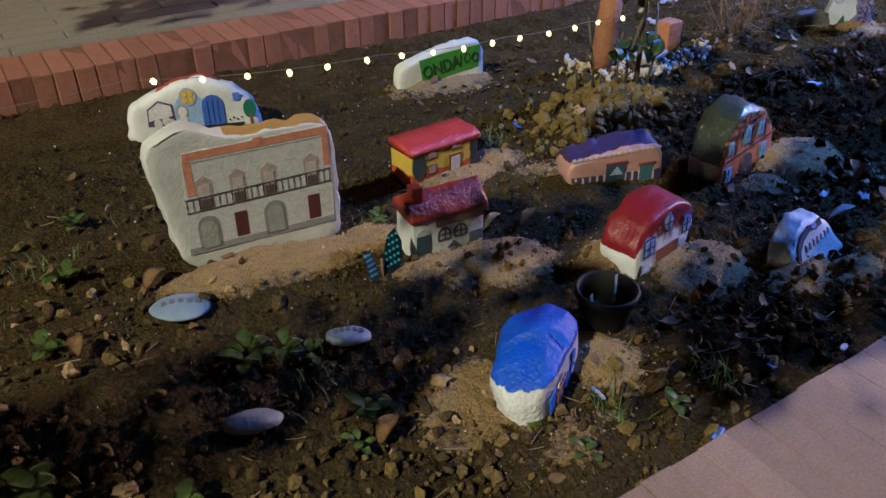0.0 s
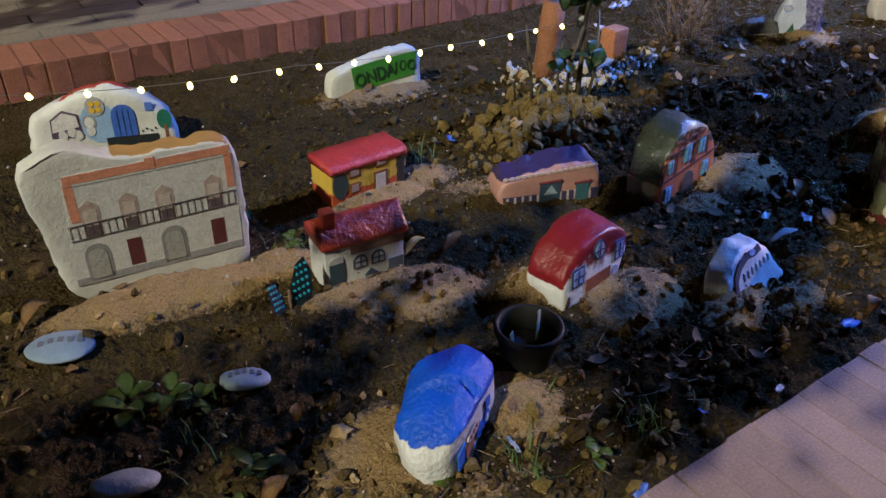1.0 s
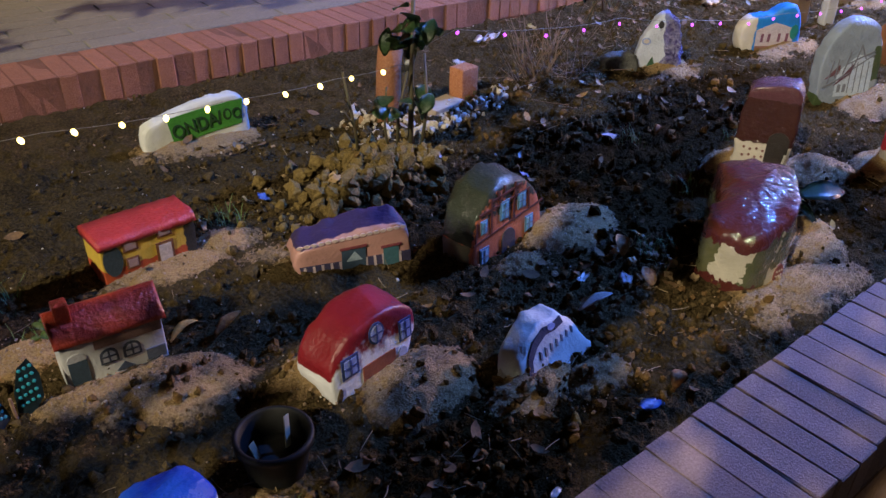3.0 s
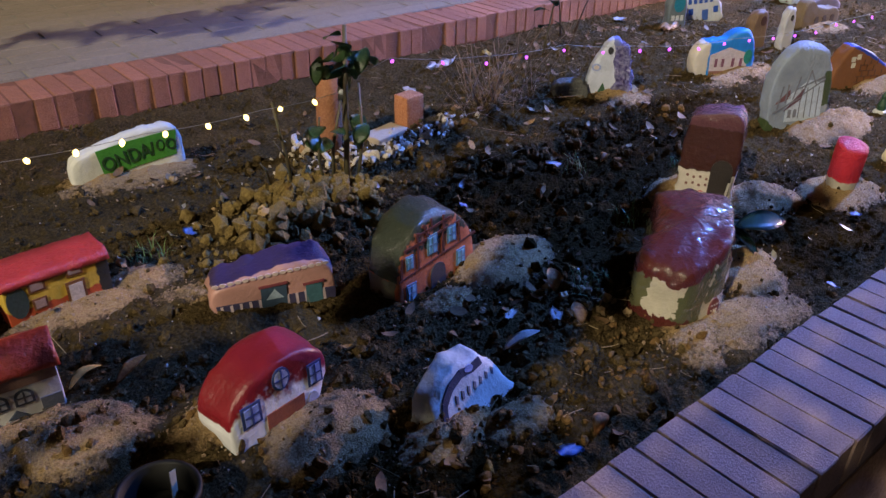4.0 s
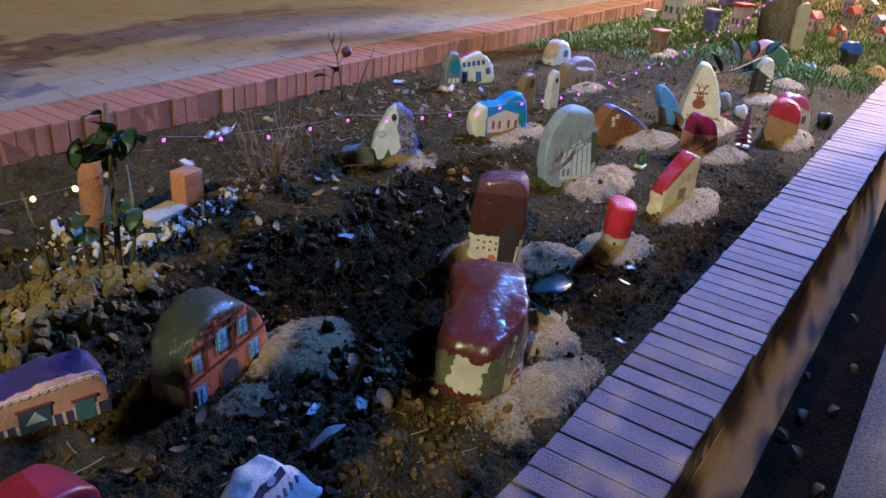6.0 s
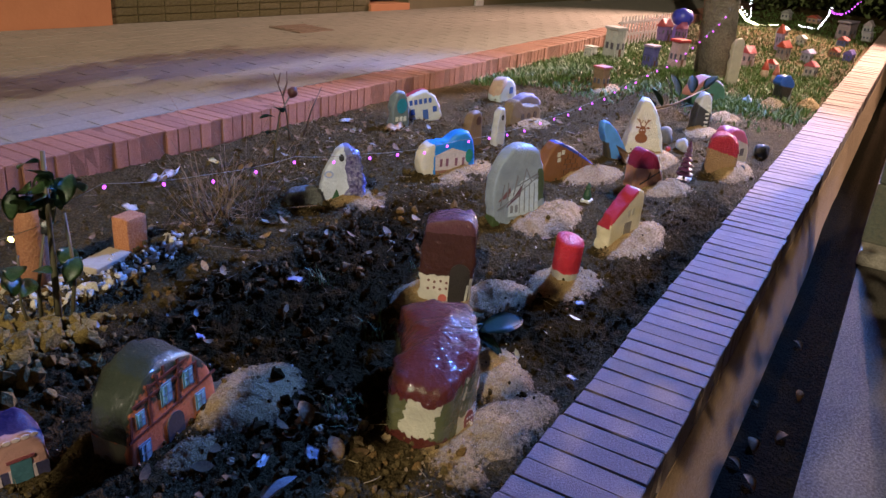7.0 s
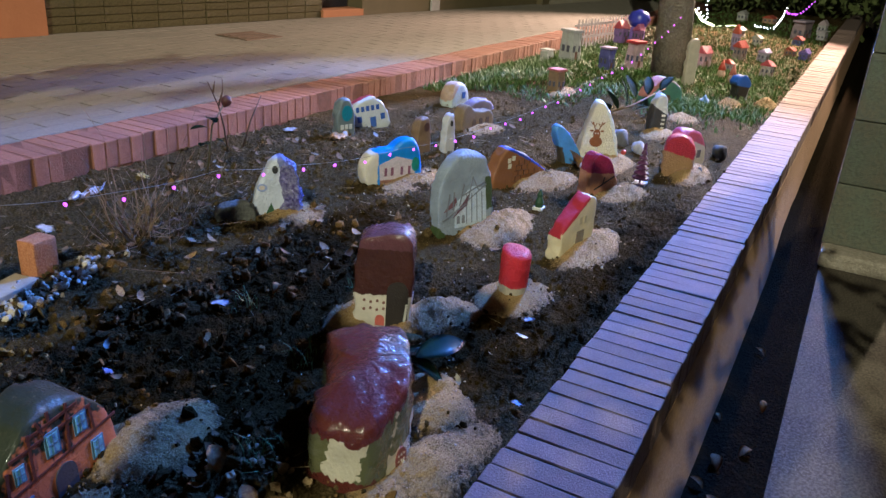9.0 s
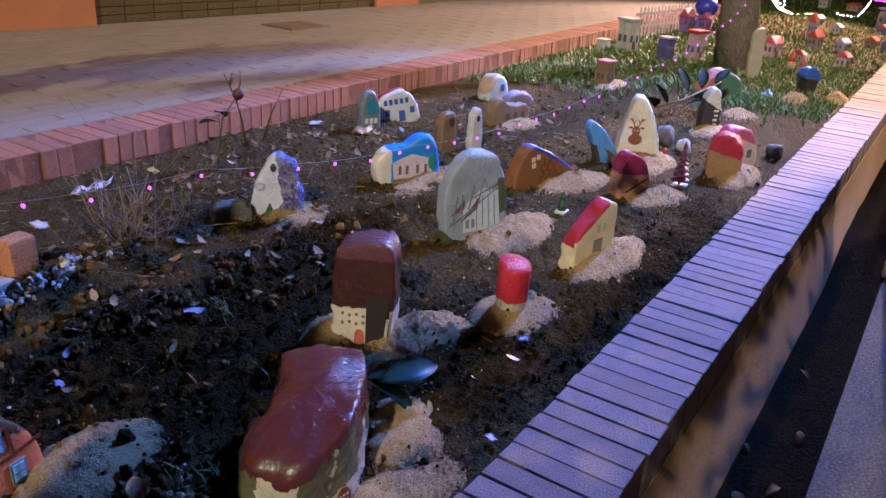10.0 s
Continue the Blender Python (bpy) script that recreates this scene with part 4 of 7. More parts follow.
for a in ((-0.008, 0.056, 0.262, 0.084), (0.012, 0.128, 0.205, 0.136), (0.0, 0.06, 0.004, 0.112), (0.057, 0.062, 0.057, 0.158), (0.140, 0.072, 0.148, 0.172), (0.205, 0.08, 0.20, 0.132), (0.092, 0.134, 0.078, 0.17), (0.052, 0.150, 0.172, 0.158), (0.105, 0.158, 0.105, 0.178)):
    decal("beam", tim, stroke(*a, 0.006), BEAM, 0.0006)
for u, v, w, h in ((0.029, 0.076, 0.024, 0.036), (0.106, 0.086, 0.034, 0.050), (0.174, 0.092, 0.032, 0.044), (0.207, 0.016, 0.032, 0.044), (0.031, -0.012, 0.034, 0.050)):
    window(tim, u, v, w, h, (0.16, 0.40, 0.58), (0.10, 0.20, 0.32), 0.001)
decal("door", tim, arch(0.124, -0.025, 0.052, 0.08), plain((0.05, 0.045, 0.06)), 0.001, "dark arched gate")

# rounded stone, white front and end, red roof
redw = stone("painted_stone", 1.880, 0.694, 9.5, [(-0.014, -0.03), (-0.030, 0.03), (-0.026, 0.068), (-0.008, 0.094), (0.036, 0.126), (0.101, 0.140), (0.158, 0.130), (0.200, 0.106), (0.203, 0.06), (0.182, 0.018), (0.165, -0.03)], 0.105,
             paint("red_roof_house", (0.76, 0.76, 0.78), [((0.21, 0.011, 0.018), [(0, 1, 0, 0.006), (0, 0, 1, 0.052)]), ((0.24, 0.02, 0.05), [(0, 1, 0, 0.006), (0.8, -0.3, 1, 0.22)])], 0.38, edge=0.0015), "rounded stone painted white with a dark red roof", seed=9, edge=0.012, amp=0.0035, ramp=0.10, lean=0.08, z=0.0)
window(redw, 0.021, 0.042, 0.042, 0.046, (0.22, 0.28, 0.55), NAVY, 0.001, skew=0.0)
decal("round_window", redw, disc(0.092, 0.102, 0.020, 0.024), plain(NAVY), 0.001)
decal("pane", redw, disc(0.092, 0.102, 0.0155, 0.019), plain((0.30, 0.33, 0.48)), 0.0022)
decal("glazing_bar", redw, stroke(0.092, 0.082, 0.092, 0.122, 0.003), plain(NAVY), 0.0034)
decal("glazing_bar", redw, stroke(0.076, 0.102, 0.108, 0.102, 0.003), plain(NAVY), 0.0034)
window(redw, 0.168, 0.048, 0.034, 0.048, (0.25, 0.32, 0.60), NAVY, 0.001, skew=0.0)
decal("door", redw, [(0.050, -0.02), (0.136, -0.02), (0.138, 0.044), (0.052, 0.044)], plain((0.20, 0.055, 0.03)), 0.001, "brown door")
decal("drawn_bush", redw, disc(0.158, 0.018, 0.012, 0.018), plain((0.40, 0.42, 0.55)), 0.001)

# pointed white stone with a dark arch and a name
wht = stone("painted_stone", 2.18, 0.482, 8.8, [(-0.022, -0.02), (-0.018, 0.03), (0.0, 0.058), (0.044, 0.084), (0.097, 0.100), (0.125, 0.090), (0.152, 0.097), (0.178, 0.062), (0.206, 0.016), (0.206, -0.02)], 0.085,
            paint("white_pointed", (0.62, 0.62, 0.60), [((0.40, 0.36, 0.30), [(-1, 0, -0.4, 0.002), (0, 0, -1, -0.04)])], 0.5), "small pointed white stone with a dark arch and faint lettering", seed=10, edge=0.012, lean=0.72, amp=0.004, taper=0.35, z=-0.012, flat=0.15)
arc = [(0.010, 0.034), (0.024, 0.058), (0.052, 0.074), (0.088, 0.083), (0.118, 0.080), (0.148, 0.083)]
for a, b in zip(arc, arc[1:]):
    decal("arch_stroke", wht, stroke(*a, *b, 0.012), plain((0.05, 0.05, 0.08), 0.3), 0.0012)
decal("arch_gap", wht, disc(0.112, 0.0835, 0.012, 0.005), plain((0.30, 0.34, 0.55), 0.3), 0.0026)
decal("brown_mark", wht, disc(0.018, 0.024, 0.017, 0.014), plain((0.16, 0.06, 0.04)), 0.0022)
for i in range(7):
    decal("letter_bar", wht, stroke(0.052 + i * 0.018, 0.046 + 0.0012 * i, 0.058 + i * 0.018, 0.058 + 0.0008 * i, 0.006), plain((0.10, 0.10, 0.14)), 0.0012)

# blue-roofed stone
blu = prism_stone("painted_stone", [(1.402, 0.448, 0.082), (1.592, 0.566, 0.086), (1.560, 0.650, 0.098), (1.455, 0.655, 0.084), (1.350, 0.550, 0.060), (1.346, 0.485, 0.066)],
                  paint("blue_roof_house", (0.70, 0.70, 0.71), [((0.004, 0.085, 0.66), [(0.05, 0.22, 1, 0.080)]), ((0.10, 0.16, 0.03), [(-1, 0, 0, -0.02), (0, 0, -1, -0.010), (0, -1, 0, -0.03)])], 0.45, 0.5), "rounded stone painted white with a bright blue roof", dome=0.026, shrink=0.93, seed=11, amp=0.005)
decal("blue_panel", blu, [(0.018, 0.012), (0.040, 0.012), (0.044, 0.054), (0.016, 0.048)], plain((0.02, 0.12, 0.55)), 0.001)
decal("door", blu, [(0.046, -0.01), (0.078, -0.01), (0.080, 0.036), (0.048, 0.034)], plain((0.30, 0.13, 0.09)), 0.0016, "brown door")
decal("drawn_sign", blu, disc(0.078, 0.048, 0.026, 0.012), plain((0.55, 0.46, 0.45)), 0.0022)
for i in range(3):
    decal("sign_mark", blu, disc(0.066 + i * 0.012, 0.047 + 0.002 * i, 0.004), plain((0.25, 0.05, 0.06)), 0.0034)
decal("window", blu, rect(0.138, 0.040, 0.158, 0.060), plain((0.02, 0.12, 0.55)), 0.001)
decal("wheel", blu, disc(0.112, 0.020, 0.015), plain((0.02, 0.10, 0.50)), 0.001)
decal("wheel", blu, disc(0.142, 0.022, 0.015), plain((0.02, 0.10, 0.50)), 0.001)
decal("wheel_hub", blu, disc(0.142, 0.022, 0.008), plain((0.50, 0.55, 0.65)), 0.0022)

# tall glossy stone, dark red roof on a white and green base
mush = prism_stone("painted_stone", [(2.778, 0.426, 0.122), (2.942, 0.412, 0.180), (3.160, 0.555, 0.186), (3.050, 0.725, 0.166), (2.920, 0.610, 0.142), (2.765, 0.568, 0.152)],
                   paint("red_cap_house", (0.55, 0.50, 0.40), [((0.09, 0.10, 0.045), [(1.0, 0, -0.2, 0.0), (-1, 0, 0.3, -0.07), (0, -1, 0, -0.03)]), ((0.09, 0.10, 0.045), [(1, 0, -0.35, 0.07), (0, -1, 0, -0.03), (0, 0, 1, 0.05)]), ((0.11, 0.11, 0.05), [(0, 1, 0.2, 0.10)]),
                         ((0.088, 0.0135, 0.010), [(-0.36, -0.30, 1.0, 0.098), (0, -1, 0, -0.045)]), ((0.088, 0.0135, 0.010), [(0, 1, 0, 0.018), (0, 0, 1, 0.108)]), ((0.088, 0.016, 0.012), [(1, 0, 0, -0.03), (-1, 0, 0, -0.04), (0, 0, -1, -0.022)])], 0.3, 0.35, 0.010, coat=2.0),
                   "tall glossy stone, dark red roof over white and green walls", dome=0.026, shrink=0.97, seed=12, amp=0.006)
decal("door", mush, disc(0.124, 0.024, 0.018, 0.028), plain((0.20, 0.05, 0.05)), 0.001, "red spotted door")
for i in range(9):
    decal("door_spot", mush, disc(0.115 + 0.009 * (i % 3), 0.008 + 0.013 * (i // 3), 0.0025), plain((0.50, 0.40, 0.36)), 0.0025)

# brown glossy stone with a spotted white foot
brn = stone("painted_stone", 3.40, 0.775, -64.0, [(-0.08, -0.03), (-0.086, 0.1), (-0.084, 0.19), (-0.07, 0.255), (0.002, 0.270), (0.066, 0.268), (0.078, 0.15), (0.072, -0.03)], 0.10,
            paint("brown_roof_house", (0.60, 0.54, 0.46), [((0.05, 0.013, 0.009), [(0, 0, 1, 0.092)]), ((0.10, 0.034, 0.045), [(0, 0, 1, 0.222), (0, 1, 0, -0.1)])], 0.35, 0.3, coat=1.5), "tall glossy dark brown stone with a spotted white foot", cut=(0.527, -0.334, 0.78, 0.226), seed=13, edge=0.008, lean=0.08, amp=0.004, soften=1)
for i in range(9):
    decal("dark_spot", brn, disc(-0.055 + 0.018 * (i % 5), 0.05 + 0.022 * (i // 5) + 0.004 * (i % 2), 0.004), plain((0.16, 0.07, 0.06)), 0.001)
decal("door", brn, arch(-0.01, -0.005, 0.026, 0.04), plain((0.40, 0.09, 0.07)), 0.001, "red door")


def leaf_bm(length, width, bend=0.15, fold=0.12, n=8):
    """A pointed leaf along +x with a folded midrib and a thin body."""
    bm = bmesh.new()
    rows = []
    for i in range(n + 1):
        f = i / n
        w = width * math.sin(math.pi * min(1, f * 0.94 + 0.03)) ** 0.8 / 2
        z = bend * length * math.sin(f * math.pi)
        rows.append([bm.verts.new((f * length, s * w, z + abs(s) * fold * w)) for s in (-1, -0.5, 0, 0.5, 1)])
    for a, b in zip(rows, rows[1:]):
        for i in range(4):
            bm.faces.new((a[i], b[i], b[i + 1], a[i + 1]))
    bmesh.ops.solidify(bm, geom=bm.faces[:], thickness=0.0009)
    return bm


decal("dark_arch", brn, arch(0.036, -0.02, 0.060, 0.155), plain((0.018, 0.012, 0.010)), 0.0014, "black painted archway")
decal("white_strip", brn, stroke(0.058, 0.02, 0.063, 0.072, 0.007), plain((0.50, 0.47, 0.42)), 0.0030)
MAG = surface("glossy_leaf", (0.02, 0.055, 0.035), (0.015, 0.04, 0.03), None, 20, 80, 0.18, 0.2, 0.001)
for k, (dx, dy, rz, ry, ln) in enumerate(((0.0, 0.0, -38, -6, 0.16), (0.02, -0.01, -75, 14, 0.13), (0.01, 0.03, -10, -12, 0.14))):
    o = finish("fallen_leaf", leaf_bm(ln, 0.055, 0.1), MAG)
    o.matrix_world = pose(3.17 + dx, 0.60 + dy, 0.075, 0, ry + 18, rz)
    tagged(o, "large glossy dark green leaf lying behind the stone", "leaf", "glossy fallen leaves")

o = finish("fallen_leaf", leaf_bm(0.15, 0.06, 0.08), surface("blue_green_leaf", (0.03, 0.10, 0.14), (0.02, 0.07, 0.11), None, 20, 80, 0.22, 0.2, 0.001))
# tilt fitted to the camera's view, so the leaf mirrors the cold lamp
o.matrix_world = pose(3.16, 0.535, 0.10, 31, 2, -22)
tagged(o, "large glossy blue-green leaf lying behind the stone", "leaf", "glossy fallen leaves")

# short round post painted red over white
bm = turned_bm([(0.034, -0.03), (0.040, 0.03), (0.044, 0.06), (0.045, 0.165), (0.043, 0.172), (0.03, 0.174)], 32)
for v in bm.verts:
    v.co += noise.noise_vector(v.co * 25) * 0.002
    if v.co.z > 0.15:
        v.co.z += v.co.y * 0.16
can = finish("painted_stone", bm, paint("red_white_round", (0.52, 0.47, 0.38), [((0.50, 0.025, 0.045), [(0.15, 0, 1, 0.062)])], 0.3, 0.6, coat=0.6))
can.matrix_world = pose(3.775, 0.553, gz(3.775, 0.553), 4, -5, 0)
tagged(can, "short round stone painted red over a cream foot", "painted stone")

# cream house stone with a small red roof
cream = stone("painted_stone", 4.26, 0.52, -14.0, [(-0.092, -0.03), (-0.094, 0.080), (-0.080, 0.108), (-0.01, 0.158), (0.055, 0.205), (0.095, 0.200), (0.115, 0.165), (0.112, 0.08), (0.118, -0.03)], 0.06,
              paint("cream_house", (0.70, 0.60, 0.42), [((0.40, 0.025, 0.05), [(0, 1, 0, 0.005), (-0.66, 0, 1, 0.136), (-1, 0, 0, -0.066)]), ((0.40, 0.025, 0.05), [(-0.66, 0, 1, 0.150), (-1, 0, 0, -0.062)])], 0.4, edge=0.003, coat=0.6), "cream painted stone house with a narrow red roof", seed=15, edge=0.007, soften=1)
decal("door", cream, rect(0.0, -0.01, 0.045, 0.085), plain((0.22, 0.18, 0.15)), 0.001, "grey-brown door")
for u in (0.015, 0.045):
    decal("window", cream, rect(u - 0.008, 0.11, u + 0.008, 0.135), plain((0.42, 0.36, 0.28)), 0.001)

# standing grey slab with a drawn building
grey = stone("painted_stone", 4.17, 0.91, -24.0, [(-0.125, -0.03), (0.13, -0.03), (0.135, 0.13), (0.112, 0.22), (0.075, 0.285), (0.0, 0.294), (-0.055, 0.262), (-0.108, 0.205), (-0.124, 0.12), (-0.126, 0.04)], 0.055,
             paint("grey_slab", (0.29, 0.34, 0.44), [((0.06, 0.09, 0.035), [(-1, 0, -1.2, 0.085)]), ((0.07, 0.10, 0.05), [(1, 0, 0.1, 0.108), (0, 0, 1, 0.07), (0, 0, -1, -0.19)])], 0.4, 0.5, coat=0.5), "standing grey slab with a pencil-drawn building", cut=(0.093, -0.626, 0.77, 0.194), seed=16, edge=0.008, soften=1, lean=0.1, amp=0.006)
PALE, INK = plain((0.44, 0.51, 0.64)), plain((0.17, 0.18, 0.23))
decal("drawn_wall", grey, [(-0.05, 0.02), (0.10, 0.02), (0.092, 0.15), (0.03, 0.165), (-0.05, 0.11)], PALE, 0.001)
for i in range(4):
    decal("drawn_column", grey, stroke(0.004 + i * 0.025, 0.03, 0.002 + i * 0.024, 0.14, 0.0035), INK, 0.0022)
decal("drawn_roof", grey, stroke(-0.045, 0.085, 0.095, 0.165, 0.004), INK, 0.0026)
decal("drawn_gable", grey, [(-0.10, 0.085), (-0.04, 0.105), (-0.045, 0.135)], plain((0.15, 0.07, 0.09)), 0.001)
for a in ((-0.105, 0.055, 0.0, 0.105), (-0.09, 0.07, -0.075, 0.15), (-0.06, 0.09, -0.055, 0.155), (-0.03, 0.10, -0.01, 0.18), (-0.02, 0.135, 0.09, 0.175), (0.01, 0.12, 0.03, 0.20), (0.03, 0.20, 0.06, 0.145)):
    decal("pencil_line", grey, stroke(*a, 0.004), INK, 0.0032)
decal("drawn_gable", grey, [(-0.06, 0.06), (0.005, 0.10), (0.01, 0.135)], plain((0.12, 0.06, 0.09)), 0.0028)
for u in (-0.035, -0.012):
    decal("drawn_window", grey, arch(u, 0.035, 0.013, 0.03), INK, 0.0024)

# white stone with a blue arch
ba = stone("painted_stone", 4.43, 1.37, -30.0, [(-0.125, -0.03), (-0.150, 0.035), (-0.148, 0.085), (-0.115, 0.132), (-0.065, 0.142), (-0.015, 0.138), (0.025, 0.172), (0.070, 0.184), (0.108, 0.150), (0.128, 0.08), (0.125, -0.03)], 0.08,
           paint("cream_blue_arch", (0.70, 0.64, 0.58), [((0.02, 0.24, 0.78), [(0, -1.0, 0.0, -0.03), (1, 0, 0, -0.085)]), ((0.02, 0.24, 0.78), [(0, 0, 1, 0.13), (1, 0, 0, -0.095), (0, -1, 0, -0.10)])], 0.4), "cream stone with a bright blue painted arch", seed=17, edge=0.02)
decal("drawn_house", ba, [(-0.075, 0.005), (0.09, 0.0), (0.085, 0.085), (0.0, 0.11), (-0.08, 0.08)], plain((0.55, 0.48, 0.55)), 0.001)
for u in (-0.05, -0.02, 0.025, 0.06):
    decal("drawn_window", ba, rect(u - 0.006, 0.03, u + 0.006, 0.065), plain((0.20, 0.08, 0.14)), 0.0022)
decal("drawn_ground", ba, rect(-0.075, 0.0, 0.09, 0.014), plain((0.25, 0.12, 0.10)), 0.0022)
decal("drawn_tree", ba, disc(0.088, 0.07, 0.018, 0.03), plain((0.02, 0.22, 0.20)), 0.0026)

# brown wedge; the cold lamp's glint is coloured blue and white along its top edge
tri = stone("painted_stone", 4.85, 0.965, -21.6, [(-0.2, -0.03), (-0.19, 0.07), (-0.15, 0.14), (-0.108, 0.182), (0.01, 0.13), (0.12, 0.06), (0.155, 0.02), (0.1, -0.03)], 0.07,
            paint("brown_wedge", (0.24, 0.10, 0.045), [((0.03, 0.07, 0.45), [(0.5, 0, 1.0, 0.113)]), ((0.55, 0.55, 0.6), [(0.5, 0, 1.0, 0.128)])], 0.4, coat=0.5), "wedge-shaped brown stone, cold glint painted along its top edge", seed=18, edge=0.008)
for u, v in ((-0.105, 0.11), (-0.08, 0.118), (-0.1, 0.085)):
    decal("window", tri, rect(u - 0.009, v, u + 0.009, v + 0.02), plain((0.60, 0.56, 0.48)), 0.001)
for j in range(4):
    decal("mortar_line", tri, stroke(-0.075 + j * 0.004, 0.022 + j * 0.024, 0.085 - j * 0.035, 0.020 + j * 0.024, 0.0028), plain((0.10, 0.04, 0.02)), 0.001)
    for i in range(4 - j // 2):
        u = -0.06 + i * 0.034 + 0.015 * (j % 2)
        decal("mortar_line", tri, stroke(u, 0.022 + j * 0.024, u, 0.044 + j * 0.024, 0.0026), plain((0.10, 0.04, 0.02)), 0.0014)

# leaning blue slab
bl = stone("painted_stone", 5.33, 0.925, -31.0, [(-0.03, -0.04), (0.075, -0.04), (0.08, 0.03), (-0.03, 0.17), (-0.095, 0.205), (-0.11, 0.17), (-0.06, 0.06)], 0.05,
           paint("light_blue_slab", (0.10, 0.32, 0.80), [((0.06, 0.05, 0.035), [(-1, 0, -0.4, 0.022), (0, 0, -1, -0.09)])], 0.5), "leaning flat stone painted light blue", seed=19, edge=0.01)

# reindeer stone; cold lamp light on its right side is put into the colour
deer = stone("painted_stone", 5.50, 0.84, -62.0, [(-0.105, -0.03), (0.10, -0.03), (0.10, 0.06), (0.08, 0.15), (0.045, 0.24), (0.01, 0.285), (-0.035, 0.29), (-0.062, 0.2), (-0.092, 0.07)], 0.10,
             paint("cream_tall", (0.72, 0.66, 0.56), [((0.70, 0.74, 0.82), [(0.8, 1, 0.2, 0.085)]), ((0.70, 0.74, 0.82), [(1, 0, 0.4, 0.12)])], 0.4, 0.6, coat=0.4), "tall cream stone with a painted reindeer head", seed=20, edge=0.010, lean=0.06, soften=1)
DEER = plain((0.20, 0.065, 0.022))
decal("muzzle", deer, disc(-0.018, 0.098, 0.032, 0.026), DEER, 0.001)
decal("face", deer, disc(-0.018, 0.135, 0.018, 0.026), DEER, 0.0012)
for s in (-1, 1):
    decal("ear", deer, disc(-0.018 + s * 0.026, 0.152, 0.010, 0.005), DEER, 0.001)
    decal("antler", deer, stroke(-0.018 + s * 0.008, 0.155, -0.018 + s * 0.024, 0.196, 0.005), DEER, 0.0014)
    decal("antler", deer, stroke(-0.018 + s * 0.018, 0.18, -0.018 + s * 0.036, 0.196, 0.004), DEER, 0.0018)
    decal("antler", deer, stroke(-0.018 + s * 0.014, 0.172, -0.018 + s * 0.004, 0.19, 0.004), DEER, 0.002)
    decal("eye", deer, disc(-0.018 + s * 0.007, 0.14, 0.003), plain((0.7, 0.7, 0.7)), 0.0026)
for i in range(4):
    decal("letter_bar", deer, rect(-0.065 + i * 0.014, 0.03, -0.056 + i * 0.014, 0.042), plain((0.25, 0.18, 0.12)), 0.001)
o = finish("red_ball", turned_bm([(0.002, 0.0), (0.010, 0.004), (0.014, 0.013), (0.010, 0.023), (0.002, 0.027)], 16), plain((0.40, 0.05, 0.04), 0.25))
o.matrix_world = pose(5.53, 0.72, 0.055)
tagged(o, "small red ball beside the reindeer stone", "ball")

# maroon-roofed small stone
pm = stone("painted_stone", 4.98, 0.645, -36.0, [(-0.082, -0.03), (-0.082, 0.08), (-0.075, 0.16), (-0.04, 0.195), (0.025, 0.165), (0.066, 0.09), (0.082, -0.03)], 0.09,
           paint("maroon_roof", (0.52, 0.25, 0.16), [((0.27, 0.014, 0.07), [(0.1, 0, 1, 0.10)])], 0.3, 0.7, coat=0.8), "small terracotta stone house with a maroon roof", seed=21, edge=0.012)
decal("twig_drawing", pm, stroke(-0.05, 0.03, 0.05, 0.085, 0.005), plain(DARK), 0.001)
decal("twig_drawing", pm, stroke(-0.01, 0.05, 0.0, 0.085, 0.004), plain(DARK), 0.001)

# two red-roofed stones by the coping
r1 = stone("painted_stone", 5.54, 0.449, -80.0, [(-0.072, -0.03), (-0.082, 0.09), (-0.07, 0.18), (0.0, 0.2), (0.05, 0.17), (0.07, 0.1), (0.068, -0.03)], 0.11,
           paint("red_brown_house", (0.33, 0.19, 0.10), [((0.38, 0.022, 0.045), [(0.2, 0, 1, 0.105)])], 0.3, 0.7, coat=0.8), "glossy red-roofed brown stone near the coping", seed=22, edge=0.016)
r2 = stone("painted_stone", 5.80, 0.415, -25.0, [(-0.12, -0.03), (-0.13, 0.1), (-0.10, 0.19), (0.0, 0.18), (0.07, 0.11), (0.09, -0.03)], 0.10,
           paint("rose_roof", (0.58, 0.52, 0.50), [((0.50, 0.09, 0.18), [(0.35, 0.2, 1, 0.115)])], 0.35), "white stone with a rose-red roof", seed=23, edge=0.016)
decal("window", r2, rect(0.0, 0.04, 0.03, 0.08), plain((0.12, 0.10, 0.14)), 0.001)

# bottle-brush tree, small figures
for k, (x, y, rz, ry, ln, w) in enumerate(((5.20, 0.80, 40, -15, 0.16, 0.07), (5.27, 0.86, 150, -55, 0.11, 0.07), (1.76, 0.99, 25, -10, 0.085, 0.028), (2.42, 0.60, -5, -6, 0.10, 0.026), (2.62, 0.56, 60, -20, 0.06, 0.035))):
    o = finish("fallen_leaf", leaf_bm(ln, w, 0.12), DRY_LEAF if k != 3 else plain((0.45, 0.42, 0.40)))
    o.matrix_world = pose(x, y, top_z(x, y) + 0.016, 0, ry, rz)
    tagged(o, "large curled ochre leaf lying on the soil" if k != 3 else "long pale papery leaf lying on the soil", "leaf")
XMAS = surface("dark_bristle", (0.11, 0.025, 0.10), (0.05, 0.02, 0.05), None, 40, 150, 0.4, 0.3, 0.001)
xt = tagged(new("toy_tree"), "small dark bristle toy fir on a snowy base", "toy tree")
xt.matrix_world = pose(5.28, 0.56, gz(5.28, 0.56))
part("stem", turned_bm([(0.005, 0.0), (0.004, 0.19), (0.001, 0.2)], 8), XMAS, xt)
